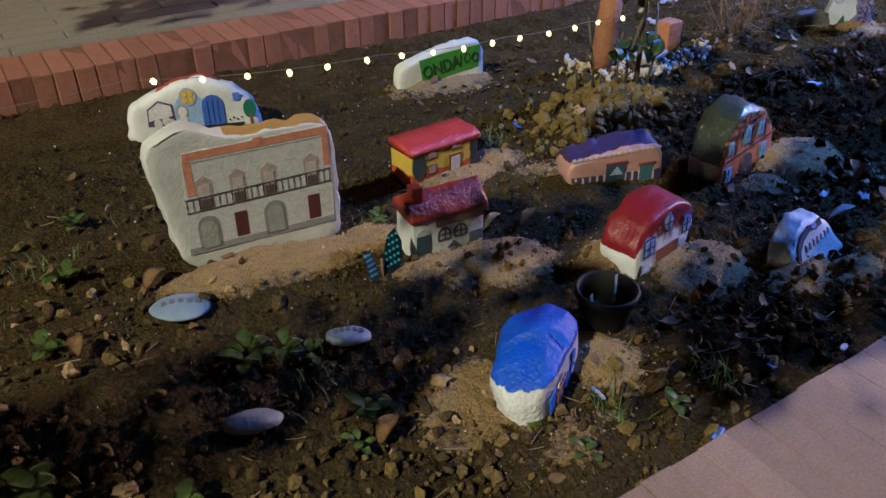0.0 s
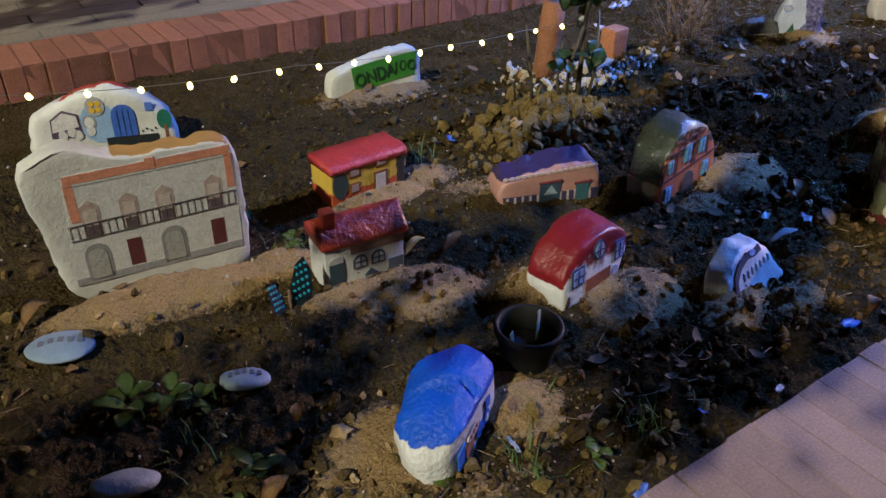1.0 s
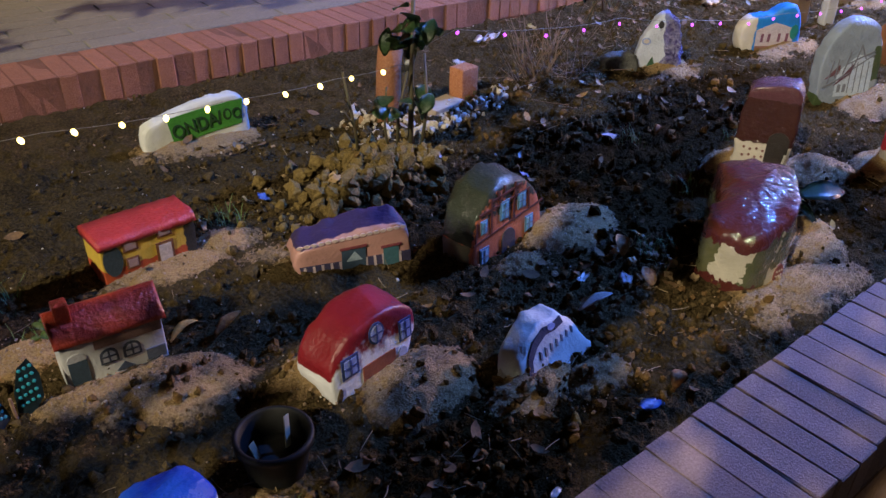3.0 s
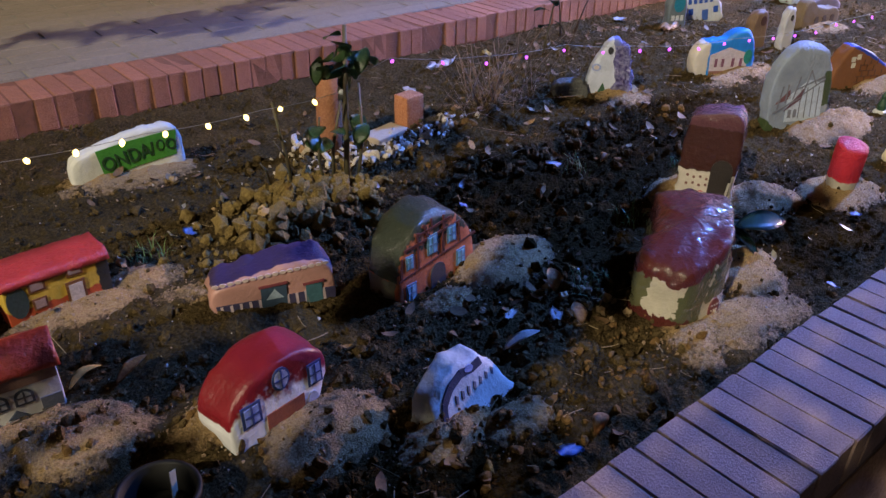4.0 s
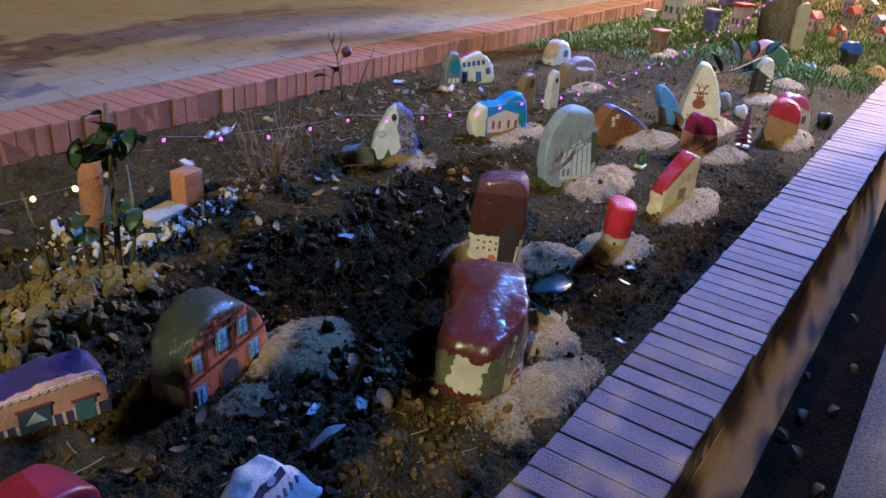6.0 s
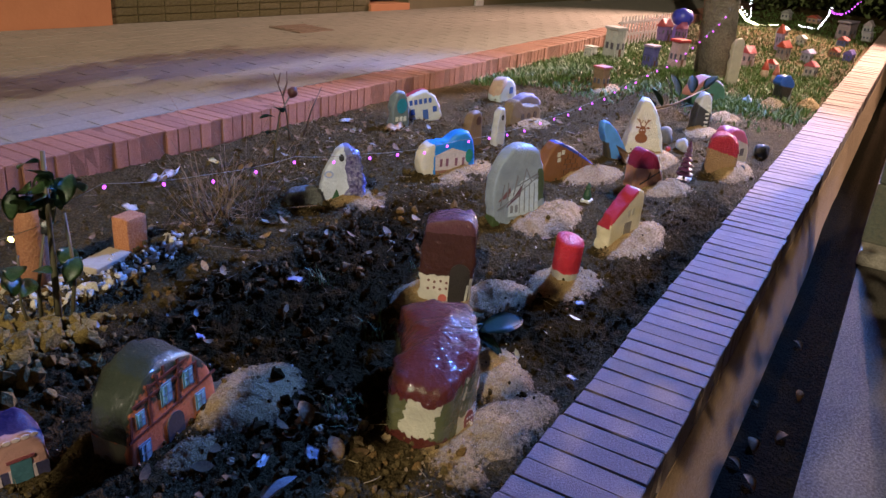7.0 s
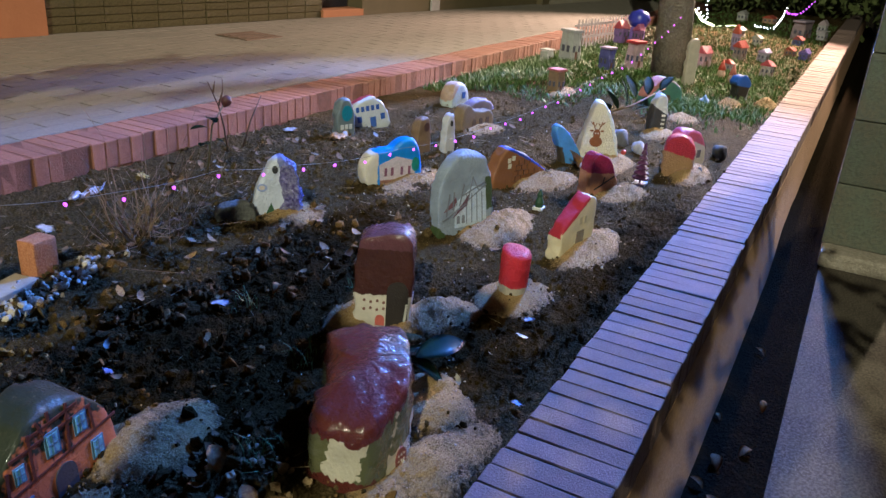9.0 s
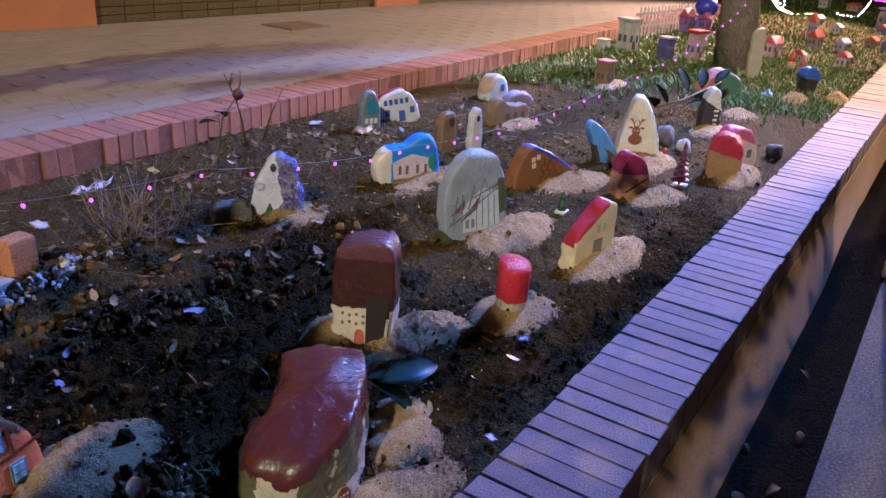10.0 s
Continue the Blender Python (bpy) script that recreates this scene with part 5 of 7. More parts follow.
for k in range(7):
    part("branch_ring", turned_bm([(0.04 - k * 0.005, 0.03 + k * 0.023), (0.038 - k * 0.005, 0.036 + k * 0.023), (0.006, 0.05 + k * 0.023)], 11), XMAS, xt)
part("base", box_bm(0.07, 0.06, 0.010, 0.004), plain((0.45, 0.45, 0.55)), xt, "white snowy base")
gn = tagged(new("toy_bush"), "tiny dark green toy figure on a white base", "toy")
gn.matrix_world = pose(4.62, 0.80, gz(4.62, 0.80))
part("base", box_bm(0.05, 0.04, 0.012, 0.004), plain((0.62, 0.62, 0.62)), gn)
part("body", turned_bm([(0.016, 0.01), (0.018, 0.03), (0.01, 0.055), (0.012, 0.065), (0.003, 0.085)], 12), plain((0.02, 0.06, 0.03)), gn)

# stones along the far side
w2 = stone("painted_stone", 5.19, 1.99, -36.0, [(-0.12, -0.03), (-0.125, 0.09), (-0.07, 0.13), (0.02, 0.158), (0.08, 0.12), (0.11, 0.04), (0.11, -0.03)], 0.09,
           paint("white_red_top", (0.62, 0.64, 0.70), [((0.36, 0.03, 0.04), [(0, 1, 0, 0.03), (0, 0, 1, 0.10)])], 0.5), "white house stone with blue windows and a red roof", seed=24, edge=0.012, roll=-8)
for i in range(5):
    decal("window", w2, rect(-0.075 + i * 0.028, 0.085, -0.058 + i * 0.028, 0.112), plain((0.03, 0.09, 0.40)), 0.001)
for u in (-0.06, 0.07):
    decal("window", w2, rect(u - 0.012, 0.03, u + 0.012, 0.062), plain((0.03, 0.09, 0.40)), 0.001)
decal("door", w2, rect(-0.002, -0.005, 0.03, 0.05), plain((0.05, 0.12, 0.42)), 0.001)
ts = stone("painted_stone", 4.92, 1.96, -25.0, [(-0.05, -0.03), (-0.055, 0.1), (-0.03, 0.18), (0.02, 0.18), (0.05, 0.1), (0.055, -0.03)], 0.06,
           paint("teal_grey", (0.16, 0.20, 0.24), [], 0.45), "upright grey stone with a round teal painting", seed=25)
decal("painted_disc", ts, disc(0.0, 0.11, 0.03, 0.04), plain((0.02, 0.22, 0.36)), 0.001)
for i in range(3):
    decal("letter_bar", ts, rect(-0.035 + i * 0.024, 0.03, -0.018 + i * 0.024, 0.055), plain((0.6, 0.62, 0.68)), 0.001)
sl = stone("painted_stone", 5.0, 1.42, -15.0, [(-0.03, -0.03), (-0.032, 0.12), (-0.012, 0.18), (0.02, 0.185), (0.036, 0.1), (0.036, -0.03)], 0.04,
           paint("white_slim", (0.60, 0.60, 0.66), [], 0.5), "slim upright white stone", seed=26, edge=0.008)
decal("dark_mark", sl, disc(0.004, 0.14, 0.008, 0.014), plain(DARK), 0.001)
sl2 = stone("painted_stone", 4.93, 1.52, -15.0, [(-0.05, -0.03), (-0.05, 0.12), (-0.02, 0.165), (0.03, 0.165), (0.045, 0.1), (0.05, -0.03)], 0.05,
            paint("brown_slim", (0.22, 0.14, 0.09), [], 0.6), "upright brown stone with a dark opening", seed=27, edge=0.01)
decal("opening", sl2, disc(0.01, 0.12, 0.016, 0.022), plain((0.07, 0.03, 0.03)), 0.001)
bg = stone("painted_stone", 5.54, 1.53, -10.0, [(-0.15, -0.03), (-0.15, 0.11), (-0.10, 0.15), (-0.04, 0.10), (0.14, 0.09), (0.15, -0.03)], 0.07,
           paint("sand_slab", (0.22, 0.155, 0.10), [], 0.7), "low sandy brown stone ruin", seed=28, edge=0.01)
for u in (-0.04, 0.02, 0.08):
    decal("opening", bg, arch(u, 0.0, 0.03, 0.06), plain((0.09, 0.06, 0.05)), 0.001)
df = stone("painted_stone", 6.0, 1.87, -12.0, [(-0.10, -0.03), (-0.10, 0.06), (-0.06, 0.125), (0.01, 0.14), (0.07, 0.09), (0.09, -0.03)], 0.10,
           paint("pale_dome", (0.55, 0.62, 0.66), [((0.50, 0.35, 0.28), [(-1, 0, 0.8, 0.12)])], 0.5), "pale rounded stone with a small blue window", seed=29, edge=0.02)
decal("window", df, rect(0.0, 0.04, 0.032, 0.08), plain((0.05, 0.12, 0.35)), 0.001)
pl = stone("painted_stone", 5.95, 1.70, -20.0, [(-0.12, -0.03), (-0.10, 0.05), (-0.02, 0.085), (0.08, 0.06), (0.12, -0.03)], 0.08,
           paint("lilac_grey", (0.26, 0.22, 0.36), [], 0.6), "low rounded stone painted lilac grey", seed=30, edge=0.015)

# white stone figure in foil
FOIL = surface("violet_foil", (0.30, 0.27, 0.60), (0.55, 0.55, 0.75), (0.12, 0.09, 0.30), 30, 90, 0.2, 1.0, 0.008, metal=0.35)
fig = stone("painted_stone", 3.79, 1.475, -48.0, [(-0.08, -0.03), (-0.076, 0.06), (-0.05, 0.13), (-0.005, 0.20), (0.03, 0.21), (0.06, 0.15), (0.082, 0.06), (0.08, -0.03)], 0.08,
            paint("white_figure", (0.62, 0.66, 0.80), [((0.20, 0.22, 0.45), [(1, 0, 0.2, 0.05)])], 0.4, 0.7, coat=0.5), "pointed white stone wrapped on one side with violet foil", seed=31, edge=0.014)
bm = stone_bm([(0.0, -0.02), (0.03, 0.06), (0.012, 0.13), (0.03, 0.195), (0.066, 0.165), (0.094, 0.07), (0.09, -0.02)], 0.09, 0.010, 0.018, 5, soften=1)
for v in bm.verts:
    v.co.y -= 0.008
part("foil", bm, FOIL, fig, "crumpled violet foil")
decal("dark_mark", fig, disc(0.0, 0.165, 0.010, 0.014), plain(DARK), 0.001)
decal("wreath", fig, disc(-0.045, 0.10, 0.018, 0.014), plain((0.30, 0.36, 0.62)), 0.001)
decal("wreath_hole", fig, disc(-0.045, 0.10, 0.010, 0.008), plain((0.55, 0.48, 0.46)), 0.0024)
decal("fir_drawing", fig, [(-0.035, 0.0), (0.0, 0.005), (-0.015, 0.045)], plain((0.03, 0.08, 0.04)), 0.001)
st = stone("dark_stone", 3.66, 1.53, -40.0, [(-0.075, -0.03), (-0.07, 0.03), (-0.02, 0.06), (0.05, 0.055), (0.075, -0.03)], 0.07, surface("dark_rock", (0.09, 0.09, 0.085), (0.05, 0.05, 0.05), (0.14, 0.14, 0.13), 20, 90, 0.8, 0.5, 0.004), "small unpainted dark stone", "stone", seed=32)

# pebbles with lettering
for k, (x, y, w, d, h, yaw, c) in enumerate(((0.965, 1.115, 0.125, 0.11, 0.03, -14, (0.24, 0.31, 0.41)), (1.22, 0.852, 0.095, 0.06, 0.03, -20, (0.28, 0.34, 0.43)), (0.968, 0.722, 0.105, 0.055, 0.035, -14, (0.40, 0.41, 0.42)))):
    bm = bmesh.new()
    bmesh.ops.create_icosphere(bm, subdivisions=4, radius=1.0)
    for v in bm.verts:
        q = v.co.copy()
        v.co = Vector((q.x * w / 2, q.y * d / 2, q.z * h / 2)) * (1 + 0.10 * noise.noise(q * 1.4 + Vector((k * 3, 0, 0)))) + Vector((0, 0, h * 0.35))
    o = finish("lettered_pebble", bm, paint("pebble_paint", c, [], 0.6))
    o.matrix_world = pose(x, y, gz(x, y) + 0.002, -8, 4, yaw)
    tagged(o, ("flat bluish-white pebble with faint lettering", "flat bluish-white pebble with faint lettering", "long flat white pebble on the soil")[k], "pebble", "flat white pebbles")
    if k < 2:
        for i in range(5):
            s = w / 0.125
            part("letter_bar", box_bm(0.010 * s, 0.018 * s, 0.002, 0, h * 0.83 - 0.0006 * (i - 2) ** 2, (-0.034 + i * 0.017) * s, 0.004 * math.sin(i)), plain((0.12, 0.13, 0.17)), o)

# black nursery pot with plant labels
pot = tagged(new("plant_pot"), "round black plastic nursery pot sunk in the soil", "plant pot")
pot.matrix_world = pose(1.70, 0.625, -0.030, 0, 0, 0)
part("body", turned_bm([(0.046, 0.0), (0.052, 0.04), (0.060, 0.092), (0.066, 0.093), (0.067, 0.107), (0.062, 0.109), (0.058, 0.106), (0.052, 0.05), (0.0515, 0.045)], 40), surface("pot_black", (0.006, 0.006, 0.006), (0.010, 0.010, 0.010), None, 30, 200, 0.6, 0.15, 0.001, spec=0.25), pot, smooth=True)
part("potting_soil", turned_bm([(0.05, 0.04), (0.049, 0.058), (0.02, 0.066), (0.002, 0.062)], 24), plain((0.012, 0.010, 0.008), 0.9), pot, smooth=True)
for dx, dy, h, a in ((0.022, -0.004, 0.075, 8), (-0.026, 0.004, 0.052, -12)):
    o = part("plant_label", box_bm(0.012, 0.002, h, 0.0008), plain((0.46, 0.47, 0.36)), pot, "pale plastic plant label")
    o.matrix_local = pose(dx, dy, 0.052, -6, a, 20)

# dark wings with turquoise dots
WING = surface("dark_wing", (0.012, 0.028, 0.04), (0.02, 0.045, 0.06), None, 40, 120, 0.5, 0.2, 0.001)
bf = tagged(new("butterfly_ornament"), "dark butterfly ornament with rows of turquoise dots", "ornament")
bf.matrix_world = pose(1.385, 1.005, gz(1.385, 1.005), 0, 0, 12)
part("stick", tube_bm([(0, 0, -0.02), (0, 0, 0.05)], 0.003, 8), TWIG, bf)
for s, w, h, a in ((-1, 0.045, 0.08, 24), (1, 0.05, 0.10, -20)):
    bm = bmesh.new()
    f = [bm.verts.new((s * u * w, 0, 0.01 + v * h)) for u, v in ((0, 0), (0.5, -0.1), (0.95, 0.2), (1.0, 0.65), (0.75, 1.0), (0.35, 0.85), (0.05, 0.4))]
    bm.faces.new(f)
    bmesh.ops.solidify(bm, geom=bm.faces[:], thickness=0.003)
    wing = part("wing", bm, WING, bf)
    wing.matrix_local = pose(s * 0.006, 0, 0, -12, 0, a)
    for i in range(4):
        for j in range(5):
            u, v = 0.2 + i * 0.19, 0.12 + j * 0.16 + i * 0.03
            if v < 0.92 and not (u < 0.3 and v > 0.5):
                o = part("dot", turned_bm([(0.0035, -0.004), (0.0035, 0.0), (0.001, 0.001)], 8), plain((0.02, 0.30, 0.36)), wing)
                o.matrix_local = pose(s * u * w, -0.001, 0.01 + v * h, 90, 0, 0)

# ---- posts, plants, string lights ----
bm = tube_bm([(0, 0, -0.05), (0.002, 0, 0.08), (0.0, 0.002, 0.17), (0.002, 0, 0.265)], 0.042, 22, 0.97)
for v in bm.verts:
    v.co += noise.noise_vector(v.co * 30) * 0.002 + Vector((0, 0, 0.02 * noise.noise(v.co * 40))) * (v.co.z > 0.25)
o = finish("wooden_post", bm, WOOD)
o.matrix_world = pose(2.74, 1.765, gz(2.74, 1.765), 3, 2, 0)
tagged(o, "round red-brown stump of a wooden post", "post")
TERRA = surface("terracotta_block", (0.46, 0.17, 0.07), (0.36, 0.12, 0.05), (0.54, 0.24, 0.12), 25, 150, 0.75, 0.6, 0.003)
for x, y, w, d, h, yaw, dz in ((3.06, 1.745, 0.080, 0.065, 0.115, 6, 0.0), (2.93, 1.71, 0.15, 0.085, 0.028, 12, 0.0)):
    bm = box_bm(w, d, h, 0.005, 0.0)
    bmesh.ops.subdivide_edges(bm, edges=bm.edges[:], cuts=3, use_grid_fill=True)
    for v in bm.verts:
        v.co += noise.noise_vector(v.co * 25 + Vector((x, 0, 0))) * 0.003
    o = finish("brick_piece", bm, TERRA if h > 0.1 else surface("pale_tile", (0.42, 0.34, 0.27), (0.34, 0.27, 0.21), None, 20, 90, 0.8, 0.4, 0.002))
    o.matrix_world = pose(x, y, gz(x, y) - 0.006 + dz, 0, 0, yaw)
    tagged(o, "orange-red half brick standing on end" if h > 0.1 else "pale broken tile lying on the soil", "brick")


def pebble_mesh(count, spots, low, high, seed, mat, name, label, category, sink=0.3, sub=1):
    """Many small uneven lumps on the soil as one mesh; spots are (x, y, rx, ry)."""
    r = random.Random(seed)
    base = bmesh.new()
    bmesh.ops.create_icosphere(base, subdivisions=sub, radius=1.0)
    pv, pf = [v.co.copy() for v in base.verts], [[v.index for v in f.verts] for f in base.faces]
    base.free()
    vs, fs = [], []
    for _ in range(count):
        cx, cy, rx, ry = r.choice(spots)
        x, y = cx + r.gauss(0, 0.5) * rx, cy + r.gauss(0, 0.5) * ry
        y = min(2.46, max(0.262, y))
        s = low + (high - low) * r.random() ** 3
        e = Euler((r.uniform(0, 6), r.uniform(0, 6), r.uniform(0, 6))).to_matrix()
        sx, sy, sz = r.uniform(0.7, 1.3), r.uniform(0.6, 1.1), r.uniform(0.45, 0.9)
        if mat is CLOD and top_z(x, y) - gz(x, y) > 0.008 and r.random() < 0.9:
            continue
        k, z, off = len(vs), top_z(x, y) + s * (1 - sink) * 0.6, Vector((r.uniform(0, 99), 0, 0))
        for q in pv:
            w = 1 + 0.75 * noise.noise(q * 1.6 + off)
            vs.append(e @ Vector((q.x * sx, q.y * sy, q.z * sz)) * s * w + Vector((x, y, z)))
        fs += [[k + i for i in f] for f in pf]
    ob = raw_mesh(name, vs, fs, mat, False)
    return tagged(ob, label, category, kind="stuff")


pebble_mesh(6500, [(0.8, 1.2, 1.0, 1.2), (1.6, 1.2, 1.0, 1.2), (2.4, 1.2, 1.0, 1.1), (3.2, 1.2, 1.0, 1.2), (4.2, 1.2, 1.2, 1.2), (1.7, 0.42, 0.8, 0.2), (2.7, 0.55, 0.7, 0.25), (2.4, 1.65, 0.8, 0.7)], 0.002, 0.013, 11, CLOD, "soil_crumbs", "brown earth crumbs strewn over the bed", "soil", 0.4)
pebble_mesh(5200, [(4.2, 1.0, 1.0, 1.0), (5.2, 1.0, 1.2, 1.0), (4.6, 1.7, 1.2, 0.7), (6.0, 1.2, 1.0, 1.1), (3.5, 0.5, 0.8, 0.3)], 0.002, 0.011, 18, CLOD, "soil_crumbs", "brown earth crumbs strewn over the farther bed", "soil", 0.4)
pebble_mesh(420, [(2.42, 1.42, 0.26, 0.2), (2.3, 1.36, 0.2, 0.12), (2.55, 1.45, 0.2, 0.14)], 0.008, 0.034, 12, PALE_CLOD, "earth_clods", "pale brown clods heaped round the rose stems", "soil", 0.2)
GRAIN = [(x, y, rx * 1.3, ry * 1.3) for x, y, rx, ry, h, rot in MOUNDS[:31]]
pebble_mesh(6500, GRAIN, 0.001, 0.0045, 17, SAND, "sand_grains", "loose grains and crumbs of sand round the heaps", "sand", 0.4, 1)
pebble_mesh(420, [(3.35, 1.62, 0.55, 0.25), (3.1, 1.35, 0.4, 0.2), (0.55, 1.15, 0.5, 0.6), (1.2, 0.62, 0.25, 0.12), (2.72, 0.72, 0.3, 0.12)], 0.006, 0.022, 13, CLOD, "earth_clods", "brown clods and small stones on the soil", "soil", 0.3)
pebble_mesh(230, [(2.78, 1.68, 0.22, 0.12), (2.9, 1.60, 0.2, 0.08), (3.08, 1.62, 0.16, 0.08), (2.68, 1.80, 0.12, 0.1)], 0.007, 0.018, 14, WHITE_STONE, "white_gravel", "white gravel scattered round the post", "gravel", 0.2)
pebble_mesh(900, [(1.5, 1.2, 1.5, 1.2), (3.4, 1.1, 1.6, 1.2), (5, 1.2, 1.5, 1.2)], 0.0015, 0.006, 15, WHITE_STONE, "pale_grit", "pale grit sprinkled on the dark soil", "gravel", 0.2)
pebble_mesh(330, [(1.15, 0.42, 0.4, 0.2), (0.75, 0.55, 0.4, 0.3), (1.75, 0.38, 0.5, 0.14), (0.6, 1.1, 0.4, 0.6)], 0.005, 0.019, 27, PALE_CLOD, "earth_clods", "ochre clods strewn along the near edge of the bed", "soil", 0.4)
TAN = surface("tan_pebble", (0.38, 0.26, 0.13), (0.28, 0.18, 0.09), None, 30, 90, 0.7, 0.4, 0.002)
pebble_mesh(900, [(0.8, 1.2, 0.9, 1.2), (1.6, 0.9, 0.8, 0.9), (2.4, 1.6, 0.8, 0.8), (2.9, 0.8, 0.7, 0.5), (3.4, 1.4, 0.8, 0.7), (4.5, 1.4, 1.0, 0.9)], 0.006, 0.02, 19, CLOD, "earth_clods", "rough dark clods lying all over the bed", "soil", 0.5)
BROWN_CLOD = surface("brown_clod_earth", (0.150, 0.085, 0.034), (0.085, 0.048, 0.020), (0.21, 0.125, 0.055), 12, 160, 0.95, 0.7, 0.004, spec=0.03)
pebble_mesh(230, [(2.60, 0.56, 0.20, 0.12), (2.55, 0.42, 0.25, 0.10), (2.15, 0.48, 0.3, 0.14)], 0.004, 0.014, 51, BROWN_CLOD, "earth_clods", "warm brown clods crumbled before the tall red stone", "soil", 0.4)
pebble_mesh(340, [(3.15, 1.30, 0.5, 0.22), (3.5, 1.15, 0.35, 0.25), (2.95, 1.0, 0.3, 0.18), (3.8, 1.3, 0.4, 0.3), (3.0, 1.62, 0.4, 0.15)], 0.004, 0.020, 52, BROWN_CLOD, "earth_clods", "brown lumps of earth lying on the black soil", "soil", 0.4)
pebble_mesh(240, [(1.85, 0.95, 0.25, 0.1), (2.1, 0.72, 0.2, 0.12), (1.55, 0.85, 0.3, 0.12), (1.9, 0.5, 0.35, 0.12)], 0.003, 0.014, 53, BROWN_CLOD, "earth_clods", "small brown crumbs of earth between the painted stones", "soil", 0.4)
pebble_mesh(60, [(2.75, 0.66, 0.3, 0.14), (1.25, 0.62, 0.3, 0.15), (0.7, 1.2, 0.4, 0.5), (2.0, 1.5, 0.8, 0.5)], 0.007, 0.02, 16, TAN, "tan_pebbles", "ochre pebbles half sunk in the soil", "gravel", 0.3, 2)


def leaf_litter(count, spots, size, seed, mat, name, label):
    r = random.Random(seed)
    vs, fs = [], []
    for _ in range(count):
        cx, cy, rx, ry = r.choice(spots)
        x, y = cx + r.gauss(0, 0.5) * rx, min(2.44, max(0.27, cy + r.gauss(0, 0.5) * ry))
        e = Euler((r.uniform(-0.5, 0.5), r.uniform(-0.5, 0.5), r.uniform(0, 6.28))).to_matrix()
        s, w, k = size * r.uniform(0.5, 1.4), r.uniform(0.3, 0.55), len(vs)
        o = Vector((x, y, top_z(x, y) + 0.008))
        curl = r.uniform(0.1, 0.5)
        for u in (-1, -0.5, 0, 0.5, 1):
            ww = w * (1 - u * u) ** 0.6 + 0.02
            for v in (-1, 0, 1):
                vs.append(o + e @ Vector((u * s, v * ww * s, curl * s * (u * u + 0.6 * abs(v) * ww) - 0.3 * curl * s)))
        for a in range(4):
            for b in range(2):
                fs.append((k + a * 3 + b, k + a * 3 + 3 + b, k + a * 3 + 4 + b, k + a * 3 + 1 + b))
    return tagged(raw_mesh(name, vs, fs, mat), label, "leaves", kind="stuff")


DULL_LEAF = surface("dull_dry_leaf", (0.15, 0.085, 0.04), (0.09, 0.052, 0.028), (0.19, 0.115, 0.055), 40, 150, 0.8, 0.3, 0.001, spec=0.2)
leaf_litter(150, [(4.6, 2.0, 1.2, 0.5), (5.5, 1.6, 1.0, 0.6), (4.9, 1.2, 0.8, 0.6), (3.9, 1.9, 0.6, 0.5)], 0.02, 23, DULL_LEAF, "dry_leaves", "brown leaves and bits over the farther soil")
leaf_litter(260, [(3.3, 1.7, 0.6, 0.4), (0.7, 1.3, 0.5, 0.7), (2.6, 0.7, 0.5, 0.2), (4.2, 2.1, 1.0, 0.3), (2.3, 1.8, 0.7, 0.5), (1.7, 0.45, 0.6, 0.2), (4.5, 1.2, 1.0, 0.8)], 0.018, 21, DULL_LEAF, "dry_leaves", "curled brown leaves lying on the soil")
GREYLEAF = surface("grey_leaf", (0.20, 0.18, 0.15), (0.13, 0.115, 0.10), None, 40, 150, 0.5, 0.3, 0.001)
leaf_litter(60, [(3.2, 1.45, 0.5, 0.25), (3.6, 1.2, 0.4, 0.3), (2.9, 1.7, 0.5, 0.2)], 0.020, 24, DRY_LEAF, "dry_leaves", "rust-brown dry leaves strewn over the dark soil")
leaf_litter(24, [(3.2, 1.4, 0.8, 0.5), (2.2, 1.3, 1.0, 0.8), (4.5, 1.9, 1.2, 0.5), (3.4, 0.5, 0.8, 0.25), (3.9, 2.0, 0.5, 0.2)], 0.016, 22, GREYLEAF, "pale_leaves", "pale papery leaves and scraps on the soil")


def twigs(count, spots, length, seed, mat, name, label, rise=0.1):
    r = random.Random(seed)
    vs, fs = [], []
    for _ in range(count):
        cx, cy, rx, ry = r.choice(spots)
        x, y = cx + r.gauss(0, 0.5) * rx, min(2.44, max(0.27, cy + r.gauss(0, 0.5) * ry))
        a, ln, rad = r.uniform(0, 6.28), length * r.uniform(0.4, 1.5), r.uniform(0.0004, 0.0011)
        p, d = Vector((x, y, gz(x, y) + 0.006)), Vector((math.cos(a), math.sin(a), r.uniform(0, rise)))
        bend, k = Vector((r.uniform(-1, 1), r.uniform(-1, 1), r.uniform(-0.2, 0.6))) * 0.25, len(vs)
        for i in range(5):
            f = i / 4
            c = p + (d * f + bend * f * f) * ln
            for q in ((0, 0, rad), (-d.y * rad, d.x * rad, -rad), (d.y * rad, -d.x * rad, -rad)):
                vs.append(c + Vector(q))
        for i in range(4):
            for j in range(3):
                fs.append((k + i * 3 + j, k + i * 3 + 3 + j, k + i * 3 + 3 + (j + 1) % 3, k + i * 3 + (j + 1) % 3))
    return tagged(raw_mesh(name, vs, fs, mat), label, "twigs", kind="stuff")


STRAW = surface("straw", (0.30, 0.22, 0.12), (0.20, 0.14, 0.075), None, 30, 90, 0.7, 0.2, 0.001)
twigs(260, [(1.0, 1.2, 0.9, 0.9), (2.5, 1.3, 1.0, 0.8), (3.8, 1.4, 1.2, 0.8), (1.6, 0.45, 0.7, 0.2), (2.8, 0.5, 0.8, 0.2)], 0.04, 31, STRAW, "straw_bits", "bits of straw and dry stalks on the soil", 0.3)
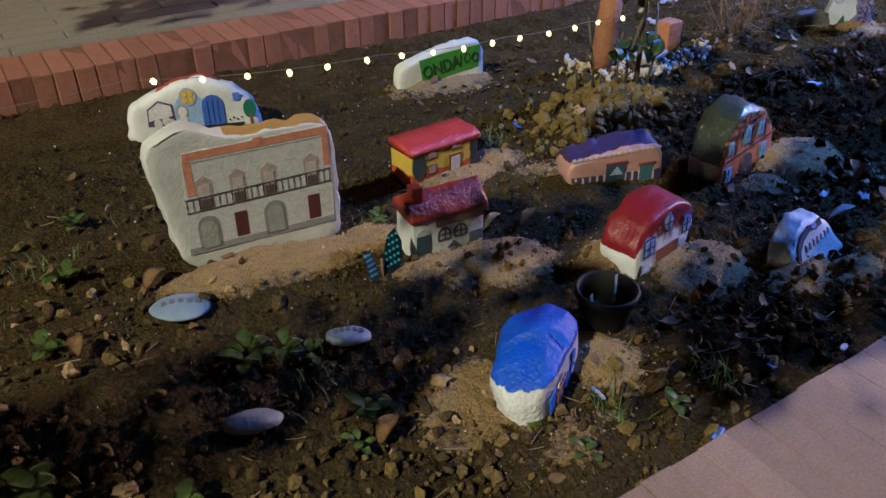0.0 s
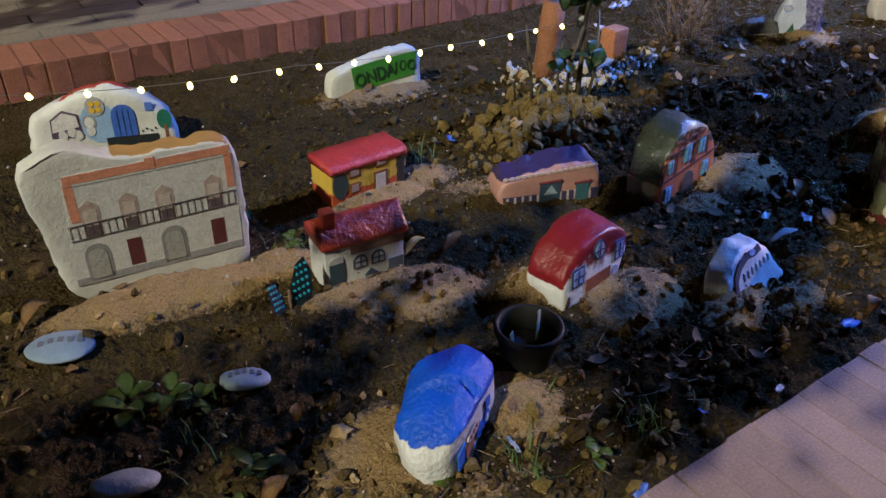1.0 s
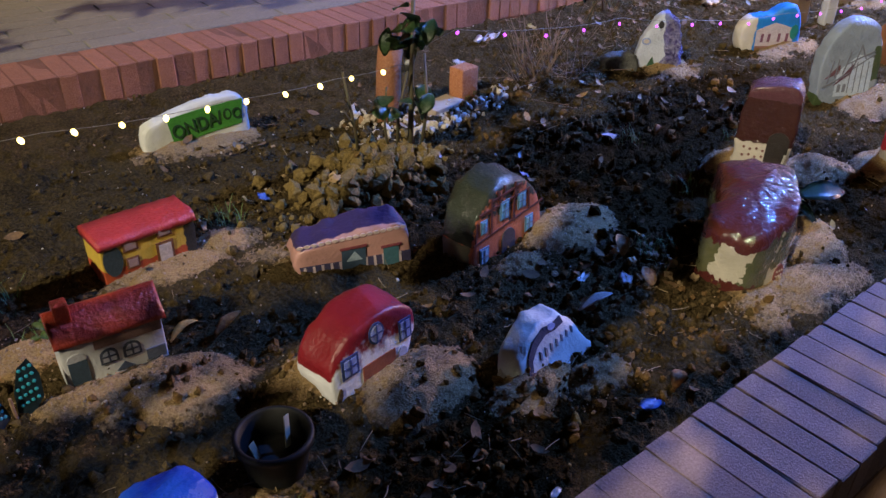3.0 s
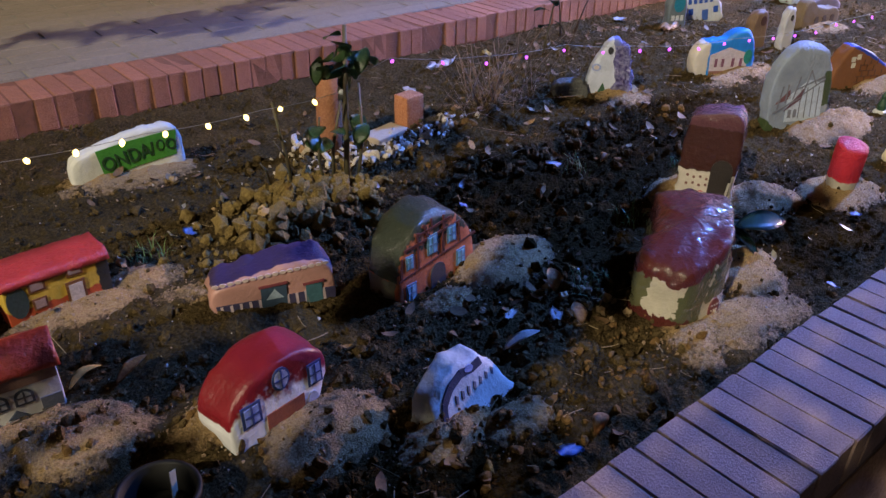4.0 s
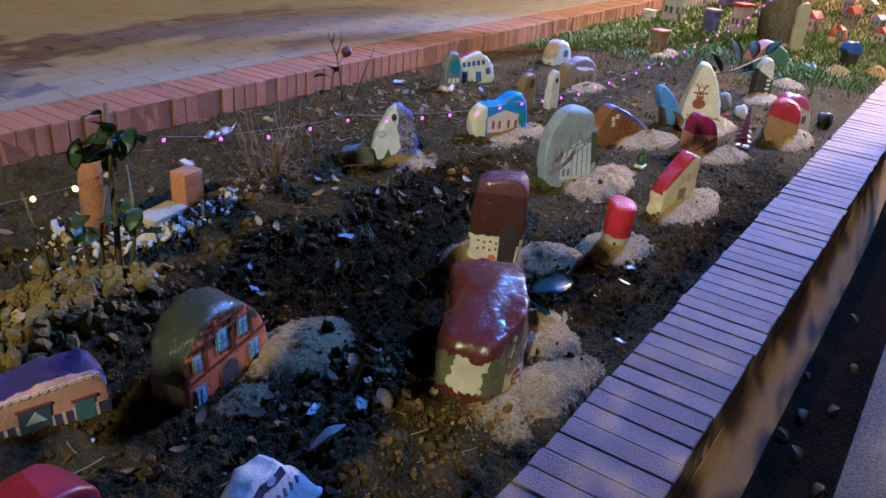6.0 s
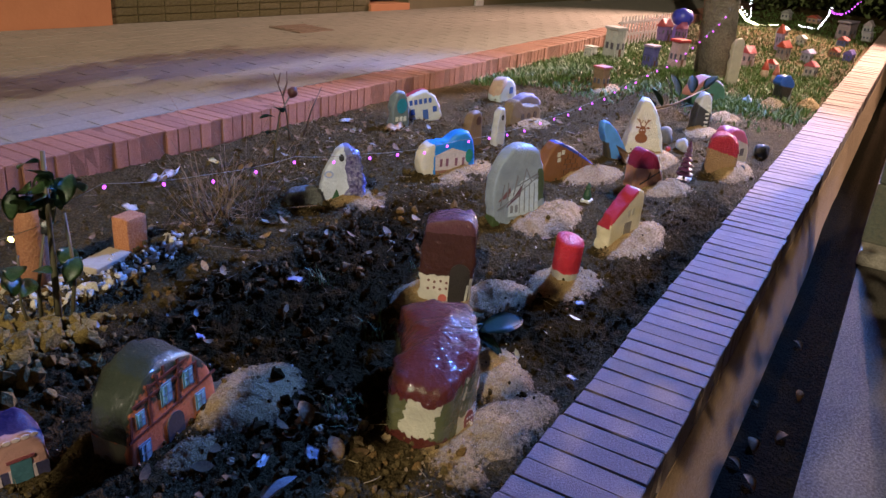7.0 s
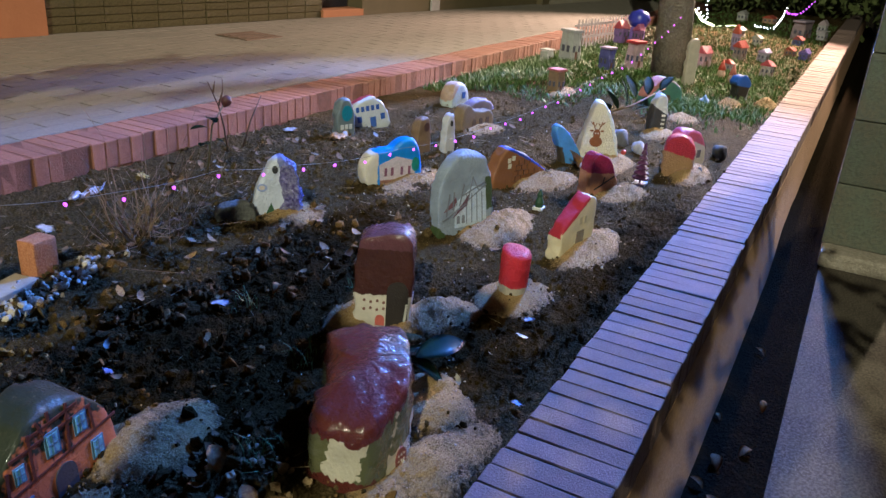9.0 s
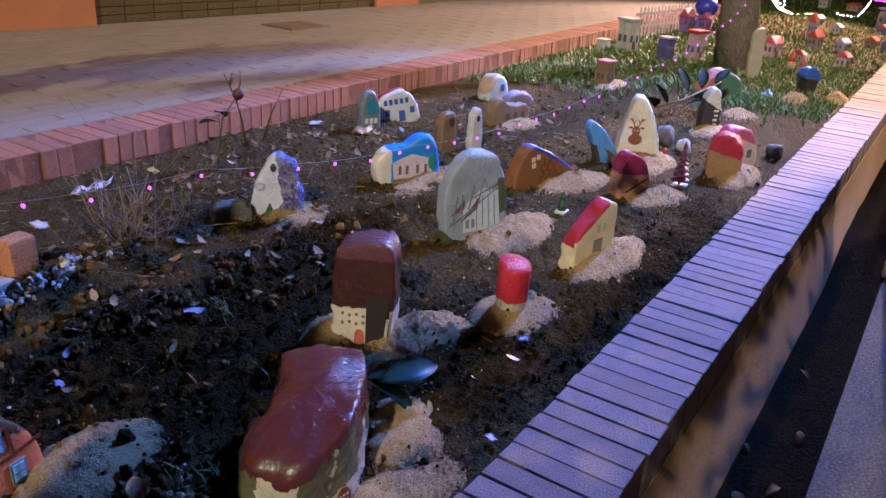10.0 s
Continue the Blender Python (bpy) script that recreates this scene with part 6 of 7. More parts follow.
twigs(260, [(4.6, 1.8, 1.3, 0.7), (5.4, 1.2, 1.0, 0.9)], 0.05, 33, STRAW, "straw_bits", "bits of straw over the farther soil", 0.3)
twigs(90, [(3.32, 1.66, 0.16, 0.10), (3.45, 1.62, 0.14, 0.10)], 0.15, 32, TWIG, "dry_shrub", "tangle of dry brown stalks standing in the soil", 2.0)


def blades(count, spots, height, seed, mat, name, label, width=0.0022):
    r = random.Random(seed)
    vs, fs = [], []
    for _ in range(count):
        cx, cy, rx, ry, mode = r.choice(spots)
        if mode:
            x, y = cx + r.uniform(-1, 1) * rx, cy + r.uniform(-1, 1) * ry
        else:
            x, y = cx + r.gauss(0, 0.5) * rx, cy + r.gauss(0, 0.5) * ry
        y = min(2.46, max(0.26, y))
        a, h, lean = r.uniform(0, 6.28), height * r.uniform(0.4, 1.3), r.uniform(0.2, 1.1)
        c, s, k = math.cos(a), math.sin(a), len(vs)
        z, w = gz(x, y) - 0.004, width * r.uniform(0.7, 1.4)
        for f, ww in ((0, 1), (0.5, 0.8), (1.0, 0.1)):
            ox, oz = lean * h * f * f, h * f * (1 - 0.25 * lean * f)
            vs += [(x + c * ox - s * w * ww, y + s * ox + c * w * ww, z + oz), (x + c * ox + s * w * ww, y + s * ox - c * w * ww, z + oz)]
        fs += [(k, k + 1, k + 3, k + 2), (k + 2, k + 3, k + 5, k + 4)]
    return tagged(raw_mesh(name, vs, fs, mat), label, "grass", kind="stuff")


blades(24000, [(10.6, 1.4, 3.9, 1.1, 1), (8.2, 1.9, 1.7, 0.55, 1), (8.3, 0.9, 1.2, 0.6, 1), (9.0, 1.3, 1.8, 1.1, 1), (13.5, 1.4, 3.0, 1.1, 1)], 0.04, 41, GRASS, "grass", "short green grass over the far part of the bed", 0.005)
blades(5000, [(7.4, 2.15, 0.9, 0.28, 1), (7.35, 0.85, 0.25, 0.2, 0), (8.2, 2.2, 0.9, 0.25, 1)], 0.05, 42, GRASS, "tall_grass", "green weeds along the kerb", 0.0035)
for k, (x, y, rr) in enumerate(((1.60, 0.50, 0.06), (1.53, 0.42, 0.05), (1.47, 1.20, 0.05), (1.45, 1.40, 0.05), (2.75, 0.66, 0.06), (3.55, 0.93, 0.07), (3.15, 0.85, 0.06), (0.75, 1.45, 0.10), (0.55, 1.2, 0.12), (2.0, 1.45, 0.07), (1.1, 0.78, 0.08), (3.28, 1.15, 0.06), (1.75, 0.38, 0.05))):
    blades(38, [(x, y, rr, rr, 0)], 0.045, 60 + k, GRASS, "grass_tuft", "small tuft of grass in the soil", 0.0013)

# low broad-leaved weeds
WEED = surface("weed_leaf", (0.10, 0.16, 0.03), (0.07, 0.12, 0.025), (0.14, 0.20, 0.05), 30, 120, 0.5, 0.3, 0.001)


def weed(x, y, leaves, size, seed, mat, label, tilt=25):
    root = tagged(new("weed"), label, "weed")
    root.matrix_world = pose(x, y, gz(x, y))
    r = random.Random(seed)
    for i in range(leaves):
        o = part("leaf", leaf_bm(size * r.uniform(0.7, 1.2), size * 0.6, 0.15), mat, root, smooth=True)
        o.matrix_local = pose(0.2 * size * r.uniform(-1, 1), 0.2 * size * r.uniform(-1, 1), 0.006 + 0.02 * r.random(), 0, -r.uniform(5, tilt), i * 360 / leaves + r.uniform(-25, 25))
    return root


for k, (x, y, n, s) in enumerate(((1.03, 0.90, 6, 0.055), (1.09, 0.88, 5, 0.05), (1.14, 0.84, 4, 0.035), (1.15, 0.64, 6, 0.045), (1.10, 0.58, 5, 0.03), (0.78, 1.35, 6, 0.05), (0.70, 1.10, 5, 0.05), (0.62, 0.75, 6, 0.06), (0.80, 0.60, 5, 0.05), (0.5, 0.95, 6, 0.05), (1.42, 0.36, 5, 0.03), (1.63, 0.36, 5, 0.035), (0.85, 1.6, 5, 0.045), (0.55, 1.7, 5, 0.05), (1.49, 1.22, 5, 0.035))):
    weed(x, y, n, s, 80 + k, WEED, "low broad-leaved green weed in the soil")

# rose bush by the post
rose = tagged(new("rose_bush"), "small rose bush with dark green leaves on bare stems", "shrub")
rose.matrix_world = pose(2.60, 1.46, gz(2.60, 1.46) - 0.01)
STEM = surface("rose_stem", (0.06, 0.06, 0.03), (0.09, 0.06, 0.035), None, 30, 100, 0.6, 0.3, 0.001)
for pts, rad in (([(0.01, 0, 0), (0.02, 0.01, 0.12), (0.026, 0.015, 0.25), (0.035, 0.02, 0.46)], 0.010), ([(-0.03, 0.01, 0), (-0.02, 0.02, 0.12), (0.0, 0.0, 0.26)], 0.006), ([(0.03, -0.02, 0), (0.05, -0.03, 0.15), (0.06, 0.0, 0.30)], 0.006), ([(-0.15, 0.03, 0), (-0.165, 0.03, 0.12), (-0.185, 0.05, 0.28)], 0.006), ([(-0.06, 0.0, 0.0), (-0.075, 0.01, 0.10), (-0.06, 0.02, 0.22)], 0.005), ([(-0.20, 0.05, 0.0), (-0.23, 0.03, 0.10), (-0.25, 0.02, 0.13)], 0.004), ([(-0.165, 0.03, 0.12), (-0.20, 0.03, 0.18)], 0.003)):
    part("stem", tube_bm(pts, rad, 8, 0.6), STEM, rose, smooth=True)
r = random.Random(9)
for cx, cy, cz, spread, count in ((0.0, 0.0, 0.40, 0.045, 11), (0.04, 0.02, 0.33, 0.05, 5), (-0.09, 0.01, 0.20, 0.03, 3), (0.07, 0.0, 0.20, 0.03, 3), (0.10, 0.03, 0.37, 0.02, 2), (-0.03, 0.0, 0.17, 0.03, 2)):
    for i in range(count):
        o = part("leaf", leaf_bm(r.uniform(0.055, 0.085), r.uniform(0.04, 0.055), 0.12), LEAF, rose, smooth=True)
        o.matrix_local = pose(cx + r.gauss(0, spread * 0.6), cy + r.gauss(0, spread * 0.6), cz + r.gauss(0, spread * 0.5), r.uniform(-35, 35), r.uniform(-10, 70), r.uniform(0, 360))
for i in range(5):
    o = part("striped_band", turned_bm([(0.012, 0.0), (0.014, 0.004), (0.014, 0.018), (0.012, 0.022)], 16), plain(((0.02, 0.02, 0.02), (0.62, 0.64, 0.66))[i % 2]), rose, smooth=True)
    o.matrix_local = pose(0.035, 0.045, 0.24 + i * 0.022, 6, 4, 0)

# single rose with shiny leaves, bare twigs by the kerb
r2b = tagged(new("rose_stalk"), "wilted rose stalk with shiny blue-green leaves", "shrub")
r2b.matrix_world = pose(4.02, 2.02, gz(4.02, 2.02) - 0.01)
part("stem", tube_bm([(0, 0, 0), (0.02, 0.0, 0.1), (0.05, 0.01, 0.2), (0.13, 0.02, 0.27)], 0.005, 8, 0.6), STEM, r2b, smooth=True)
part("bud", turned_bm([(0.004, 0), (0.020, 0.015), (0.024, 0.03), (0.014, 0.048), (0.003, 0.052)], 14), plain((0.07, 0.02, 0.02)), r2b, "dark wilted bud", True).matrix_local = pose(0.13, 0.02, 0.26, 10, 25, 0)
for dx, dz, rz, ry in ((0.03, 0.19, 160, -5), (0.05, 0.15, -40, 50), (0.02, 0.13, 70, 20), (0.06, 0.21, 200, -25)):
    part("leaf", leaf_bm(0.085, 0.05, 0.12), MAG, r2b, smooth=True).matrix_local = pose(dx, 0, dz, 0, ry, rz)
DARK_TWIG = surface("dark_twig", (0.10, 0.055, 0.04), (0.06, 0.035, 0.03), None, 40, 200, 0.85, 0.5, 0.001)
tw = tagged(new("bare_twig"), "thin bare forked twig standing by the kerb", "twig")
tw.matrix_world = pose(4.40, 2.26, gz(4.40, 2.26))
for pts in ([(0, 0, -0.01), (-0.02, 0, 0.12), (-0.05, 0.0, 0.22), (-0.09, 0.02, 0.33)], [(-0.05, 0, 0.22), (-0.02, 0.0, 0.28), (0.0, 0.02, 0.33)], [(0.1, 0.0, 0.0), (0.16, 0, 0.12), (0.26, 0.02, 0.22)], [(-0.07, 0.01, 0.28), (-0.055, 0.01, 0.33)]):
    part("stick", tube_bm(pts, 0.0055, 6, 0.4), DARK_TWIG, tw, smooth=True)
dry = tagged(new("dry_shrub"), "leafless brown shrub of thin forked stalks", "shrub")
dry.matrix_world = pose(3.36, 1.66, gz(3.36, 1.66) - 0.01)
r = random.Random(12)
for i in range(13):
    a, ln = r.uniform(0, 6.28), r.uniform(0.12, 0.26)
    d = Vector((math.cos(a) * r.uniform(0.2, 0.7), math.sin(a) * r.uniform(0.2, 0.6), 1.0)).normalized()
    p0 = Vector((r.uniform(-0.04, 0.04), r.uniform(-0.03, 0.03), 0))
    bend = Vector((r.uniform(-1, 1), r.uniform(-1, 1), 0)) * 0.03
    stalk = part("stalk", tube_bm([p0, p0 + d * ln * 0.5 + bend, p0 + d * ln], 0.0032, 6, 0.4), TWIG, dry, smooth=True)
    for k in range(2):
        q = p0 + d * ln * r.uniform(0.4, 0.8) + bend * 0.8
        part("side_twig", tube_bm([q, q + Vector((r.uniform(-1, 1), r.uniform(-1, 1), r.uniform(0.2, 1))) * 0.05], 0.0018, 5, 0.4), TWIG, stalk, smooth=True)
# leafy branch among the far stones
DULL_GREEN = surface("dull_leaf", (0.022, 0.036, 0.017), (0.015, 0.025, 0.012), (0.03, 0.046, 0.022), 30, 120, 0.65, 0.3, 0.001, spec=0.2)
br = tagged(new("leafy_branch"), "fallen branch with large dark green leaves", "branch")
br.matrix_world = pose(6.55, 0.98, gz(6.55, 0.98))
part("stick", tube_bm([(-0.15, 0.1, 0.05), (0.0, 0.0, 0.08), (0.35, -0.12, 0.16)], 0.007, 8, 0.6), TWIG, br, smooth=True)
for i, (dx, dy, dz, rz, ry) in enumerate(((-0.1, 0.05, 0.07, 150, -30), (0.0, 0.02, 0.1, 100, -45), (0.1, 0, 0.12, 60, -30), (0.2, -0.05, 0.13, 20, -20), (0.02, -0.03, 0.06, -60, 5), (0.3, -0.1, 0.15, -15, -15), (-0.15, 0.1, 0.05, 190, -15))):
    part("leaf", leaf_bm(0.16, 0.07, 0.04, 0.25), DULL_GREEN, br, smooth=True).matrix_local = pose(dx, dy, dz, 0, ry * 1.2 - 12, rz)


def string_lights(points, spacing, bulb, drop, label, start=0.0, size=0.007):
    """A sagging wire with small bulbs hung at even steps."""
    root = tagged(new("string_lights"), label, "string lights")
    pts = [Vector(p) for p in points]
    fine = []
    for a, b in zip(pts, pts[1:]):
        n = max(2, int((b - a).length / 0.05))
        for i in range(n):
            f = i / n
            fine.append(a.lerp(b, f) - Vector((0, 0, 0.02 * (b - a).length * 4 * f * (1 - f))))
    fine.append(pts[-1])
    part("wire", tube_bm(fine, 0.0008, 5), WIRE, root, smooth=True)
    tilt = random.Random(int(spacing * 1000))
    me = None
    run, nxt = 0.0, start
    for a, b in zip(fine, fine[1:]):
        ln = (b - a).length
        while nxt <= run + ln:
            p = a.lerp(b, (nxt - run) / ln)
            if me is None:
                o = part("bulb", turned_bm([(size * 0.3, 0.0), (size * 0.8, -size * 0.5), (size, -size * 1.4), (size * 0.7, -size * 2.2), (size * 0.15, -size * 2.6)], 12), bulb, root, smooth=True)
                me = o.data
            else:
                o = new("bulb", me)
                o.parent = root
            o.matrix_local = pose(p.x, p.y, p.z - drop * tilt.uniform(0.4, 1.6), tilt.uniform(-35, 35), tilt.uniform(-35, 35))
            nxt += spacing
        run += ln
    return root


WARM_BULB, PINK_BULB, PALE_BULB = glow("warm_led", (1.0, 0.76, 0.24), 5.5), glow("violet_led", (0.72, 0.10, 1.0), 2.6), glow("white_led", (0.9, 0.85, 1.0), 9)
string_lights([(0.25, 1.22, 0.5), (1.0, 1.345, 0.438), (1.62, 1.40, 0.362), (2.05, 1.445, 0.322), (2.36, 1.462, 0.308), (2.60, 1.48, 0.30)], 0.106, WARM_BULB, 0.0, "clear wire with warm white string lights over the stones", 0.815, 0.0065)
string_lights([(2.62, 1.48, 0.33), (2.75, 1.43, 0.385), (3.06, 1.395, 0.345), (3.42, 1.375, 0.328), (3.70, 1.31, 0.293), (4.3, 1.27, 0.235), (5.1, 1.237, 0.20), (6.28, 1.20, 0.245), (7.2, 1.12, 0.35), (8.28, 1.10, 0.58)], 0.165, PINK_BULB, 0.012, "clear wire with violet string lights over the stones", 0.16, 0.0046)

# ---- far cluster of little houses ----


def mini_house(x, y, yaw, w, d, h, wall, roof, label, flat_roof=False, name="miniature_house"):
    root = tagged(new(name), label, "miniature house")
    if x > 9:
        w, d, h = w * 0.8, d * 0.8, h * 0.8
    wall, roof = tuple(v * 0.72 for v in wall), tuple(v * 0.8 for v in roof)
    root.matrix_world = pose(x, y, gz(x, y) - 0.01, 0, 0, yaw)
    bm = box_bm(w, d, h * (0.68 if not flat_roof else 0.92), 0.006)
    bmesh.ops.subdivide_edges(bm, edges=bm.edges[:], cuts=2, use_grid_fill=True)
    lean, waist = 0.25 * noise.noise(Vector((x * 7, y * 5, 1))), 0.25 + 0.35 * noise.noise(Vector((x * 3, y * 9, 5)))
    for v in bm.verts:
        k = v.co.z / h
        v.co.x, v.co.y = v.co.x * (1 - waist * k * 0.6) + lean * v.co.z, v.co.y * (1 - waist * k * 0.4)
        v.co += noise.noise_vector(v.co * 14 + Vector((x * 5, y * 5, 0))) * 0.012
    part("wall", bm, plain(wall), root)
    if flat_roof:
        part("roof", box_bm(w * 1.08, d * 1.08, h * 0.09, 0.004, h * 0.92), plain(roof), root)
    else:
        bm = bmesh.new()
        e, z0, z1 = w * 0.58, h * 0.66, h
        v = [bm.verts.new(q) for q in ((-e, -d * 0.6, z0), (e, -d * 0.6, z0), (e, d * 0.6, z0), (-e, d * 0.6, z0), (-e * 0.9, 0, z1), (e * 0.9, 0, z1))]
        for q in ((0, 1, 5, 4), (2, 3, 4, 5), (1, 2, 5), (3, 0, 4), (3, 2, 1, 0)):
            bm.faces.new([v[i] for i in q])
        bmesh.ops.bevel(bm, geom=bm.edges[:], offset=0.006, segments=2, affect="EDGES")
        for q in bm.verts:
            q.co.x += lean * q.co.z
            q.co += noise.noise_vector(q.co * 12 + Vector((x * 5, y * 5, 3))) * 0.014
        part("roof", bm, plain(roof, 0.4), root)
    for s in (-0.25, 0.25):
        part("window", box_bm(w * 0.18, 0.006, h * 0.2, 0.001, h * 0.32, s * w, -d / 2), plain((0.08, 0.08, 0.12)), root)
    part("door", box_bm(w * 0.2, 0.006, h * 0.3, 0.001, 0.01, 0.0, -d / 2), plain((0.16, 0.07, 0.05)), root)
    for s in (-0.2, 0.2):
        part("window", box_bm(0.006, d * 0.2, h * 0.2, 0.001, h * 0.32, -w / 2, s * d), plain((0.08, 0.08, 0.12)), root)
    return root


ROSE, LILAC, WHT = (0.55, 0.10, 0.14), (0.45, 0.36, 0.62), (0.62, 0.62, 0.64)
mini_house(8.42, 2.05, -25, 0.12, 0.15, 0.27, WHT, (0.5, 0.5, 0.56), "tall white miniature house with small windows", True)
mini_house(8.45, 2.27, -10, 0.10, 0.09, 0.11, (0.66, 0.66, 0.66), (0.6, 0.6, 0.62), "low white miniature house", True)
mini_house(8.24, 1.66, -20, 0.10, 0.10, 0.19, (0.12, 0.12, 0.40), LILAC, "small dark blue miniature tower", True)
mini_house(8.46, 1.49, -25, 0.12, 0.11, 0.24, (0.60, 0.42, 0.45), (0.55, 0.05, 0.06), "pale miniature house with a bright red roof", True)
mini_house(6.90, 1.60, -20, 0.09, 0.09, 0.17, (0.30, 0.20, 0.13), (0.52, 0.17, 0.15), "small stone house with a coral roof", True)
mini_house(9.25, 1.07, -20, 0.17, 0.12, 0.25, (0.62, 0.42, 0.50), ROSE, "pink miniature house with a steep roof")
mini_house(9.15, 1.22, -30, 0.09, 0.10, 0.22, (0.35, 0.30, 0.55), LILAC, "slim lilac miniature house")
mini_house(9.4, 0.86, -15, 0.11, 0.10, 0.15, (0.5, 0.42, 0.46), (0.55, 0.06, 0.06), "little house with a bright red roof")
mini_house(9.45, 0.53, -15, 0.14, 0.12, 0.19, (0.56, 0.48, 0.50), ROSE, "little white house with a rosy roof")
mini_house(10.4, 0.92, -20, 0.16, 0.12, 0.24, (0.40, 0.30, 0.30), (0.50, 0.07, 0.05), "miniature house with a leaning red roof")
mini_house(10.5, 0.70, -15, 0.15, 0.12, 0.18, (0.42, 0.38, 0.50), LILAC, "grey lilac miniature house")
mini_house(11.3, 0.52, -15, 0.13, 0.12, 0.14, (0.36, 0.20, 0.14), (0.45, 0.10, 0.07), "small brown miniature house")
mini_house(11.15, 0.36, -15, 0.15, 0.12, 0.16, (0.14, 0.12, 0.45), (0.20, 0.14, 0.50), "small violet miniature house")
mini_house(12.6, 0.56, -15, 0.16, 0.14, 0.15, (0.12, 0.14, 0.40), (0.35, 0.10, 0.10), "small blue miniature house with red roof")
mini_house(13.6, 0.62, -12, 0.42, 0.2, 0.30, (0.35, 0.26, 0.30), (0.38, 0.32, 0.42), "long low miniature house", True)
mini_house(14.5, 0.42, -12, 0.17, 0.14, 0.28, (0.58, 0.55, 0.58), (0.5, 0.4, 0.45), "plain white miniature house in the grass")
mini_house(13.7, 0.36, -12, 0.2, 0.14, 0.16, (0.50, 0.46, 0.50), (0.55, 0.50, 0.55), "pale flat miniature house", True)
mini_house(11.9, 0.95, -12, 0.14, 0.12, 0.16, (0.58, 0.55, 0.52), (0.5, 0.5, 0.5), "plain white miniature cottage in the grass")
mini_house(12.4, 1.25, -12, 0.2, 0.14, 0.15, (0.60, 0.60, 0.62), (0.45, 0.42, 0.5), "white miniature village house")
mini_house(15.0, 1.2, -12, 0.25, 0.2, 0.16, (0.48, 0.30, 0.20), (0.50, 0.10, 0.06), "orange miniature house with red roof")
mini_house(15.0, 1.6, -12, 0.2, 0.16, 0.2, (0.6, 0.58, 0.55), (0.4, 0.38, 0.38), "grey arched miniature house")
mini_house(10.25, 2.12, -20, 0.16, 0.14, 0.30, (0.30, 0.18, 0.50), ROSE, "violet miniature house with a pointed roof")
mini_house(10.35, 1.98, -20, 0.12, 0.12, 0.26, (0.35, 0.16, 0.40), (0.45, 0.12, 0.25), "narrow violet miniature house")
mini_house(10.9, 1.05, -15, 0.09, 0.09, 0.36, (0.40, 0.32, 0.55), (0.52, 0.10, 0.06), "tall thin miniature tower with an orange roof")
gnome_c = ((8.92, 0.84, (0.50, 0.08, 0.06)), (8.75, 0.72, (0.45, 0.14, 0.12)))
for x, y, c in gnome_c:
    g = tagged(new("garden_ornament"), "small cone-shaped red garden ornament", "ornament")
    g.matrix_world = pose(x, y, gz(x, y))
    part("body", turned_bm([(0.03, 0.0), (0.035, 0.03), (0.03, 0.07)], 14), plain((0.45, 0.32, 0.25)), g, smooth=True)
    part("cap", turned_bm([(0.034, 0.07), (0.02, 0.11), (0.003, 0.16)], 14), plain(c), g, smooth=True)
# blue-topped dark stone
bd = stone("painted_stone", 8.0, 0.52, -40, [(-0.045, -0.03), (-0.055, 0.05), (-0.05, 0.09), (-0.085, 0.12), (-0.06, 0.165), (0.0, 0.180), (0.05, 0.15), (0.075, 0.105), (0.05, 0.08), (0.055, -0.03)], 0.09, paint("black_blue_top", (0.03, 0.03, 0.035), [((0.03, 0.12, 0.55), [(0.15, 0, 1, 0.095)]), ((0.4, 0.4, 0.5), [(1, 0, -0.3, 0.03), (0, 0, -1, -0.11)])], 0.35), "dark stone with a bright blue top", seed=40)
# green house with a snowy red gable, black and white stone before it
gh = stone("painted_stone", 7.25, 0.93, -30, [(-0.16, -0.03), (-0.16, 0.10), (-0.02, 0.20), (0.10, 0.15), (0.17, 0.10), (0.19, -0.03)], 0.10, paint("teal_house", (0.10, 0.24, 0.20), [((0.50, 0.20, 0.17), [(-0.75, 0, 1, 0.175)]), ((0.50, 0.45, 0.45), [(0.4, 0, 1, 0.175)])], 0.5), "teal stone house with a red and white gable edge", seed=41, edge=0.01)
decal("window", gh, rect(-0.06, 0.05, -0.02, 0.12), plain((0.03, 0.05, 0.05)), 0.001)
decal("door", gh, arch(0.03, -0.01, 0.05, 0.08), plain((0.12, 0.05, 0.03)), 0.001)
bw = stone("painted_stone", 6.42, 0.76, -50, [(-0.05, -0.03), (-0.055, 0.1), (-0.03, 0.2), (0.01, 0.235), (0.045, 0.17), (0.055, -0.03)], 0.08, paint("black_white", (0.05, 0.05, 0.06), [((0.62, 0.62, 0.64), [(0.6, -0.1, 1, 0.13)])], 0.4), "black stone with a white painted side", seed=42, edge=0.012)
for i in range(6):
    decal("white_dash", bw, rect(0.012 - 0.004 * (i % 2), 0.02 + i * 0.025, 0.032, 0.032 + i * 0.025), plain((0.66, 0.66, 0.66)), 0.001)
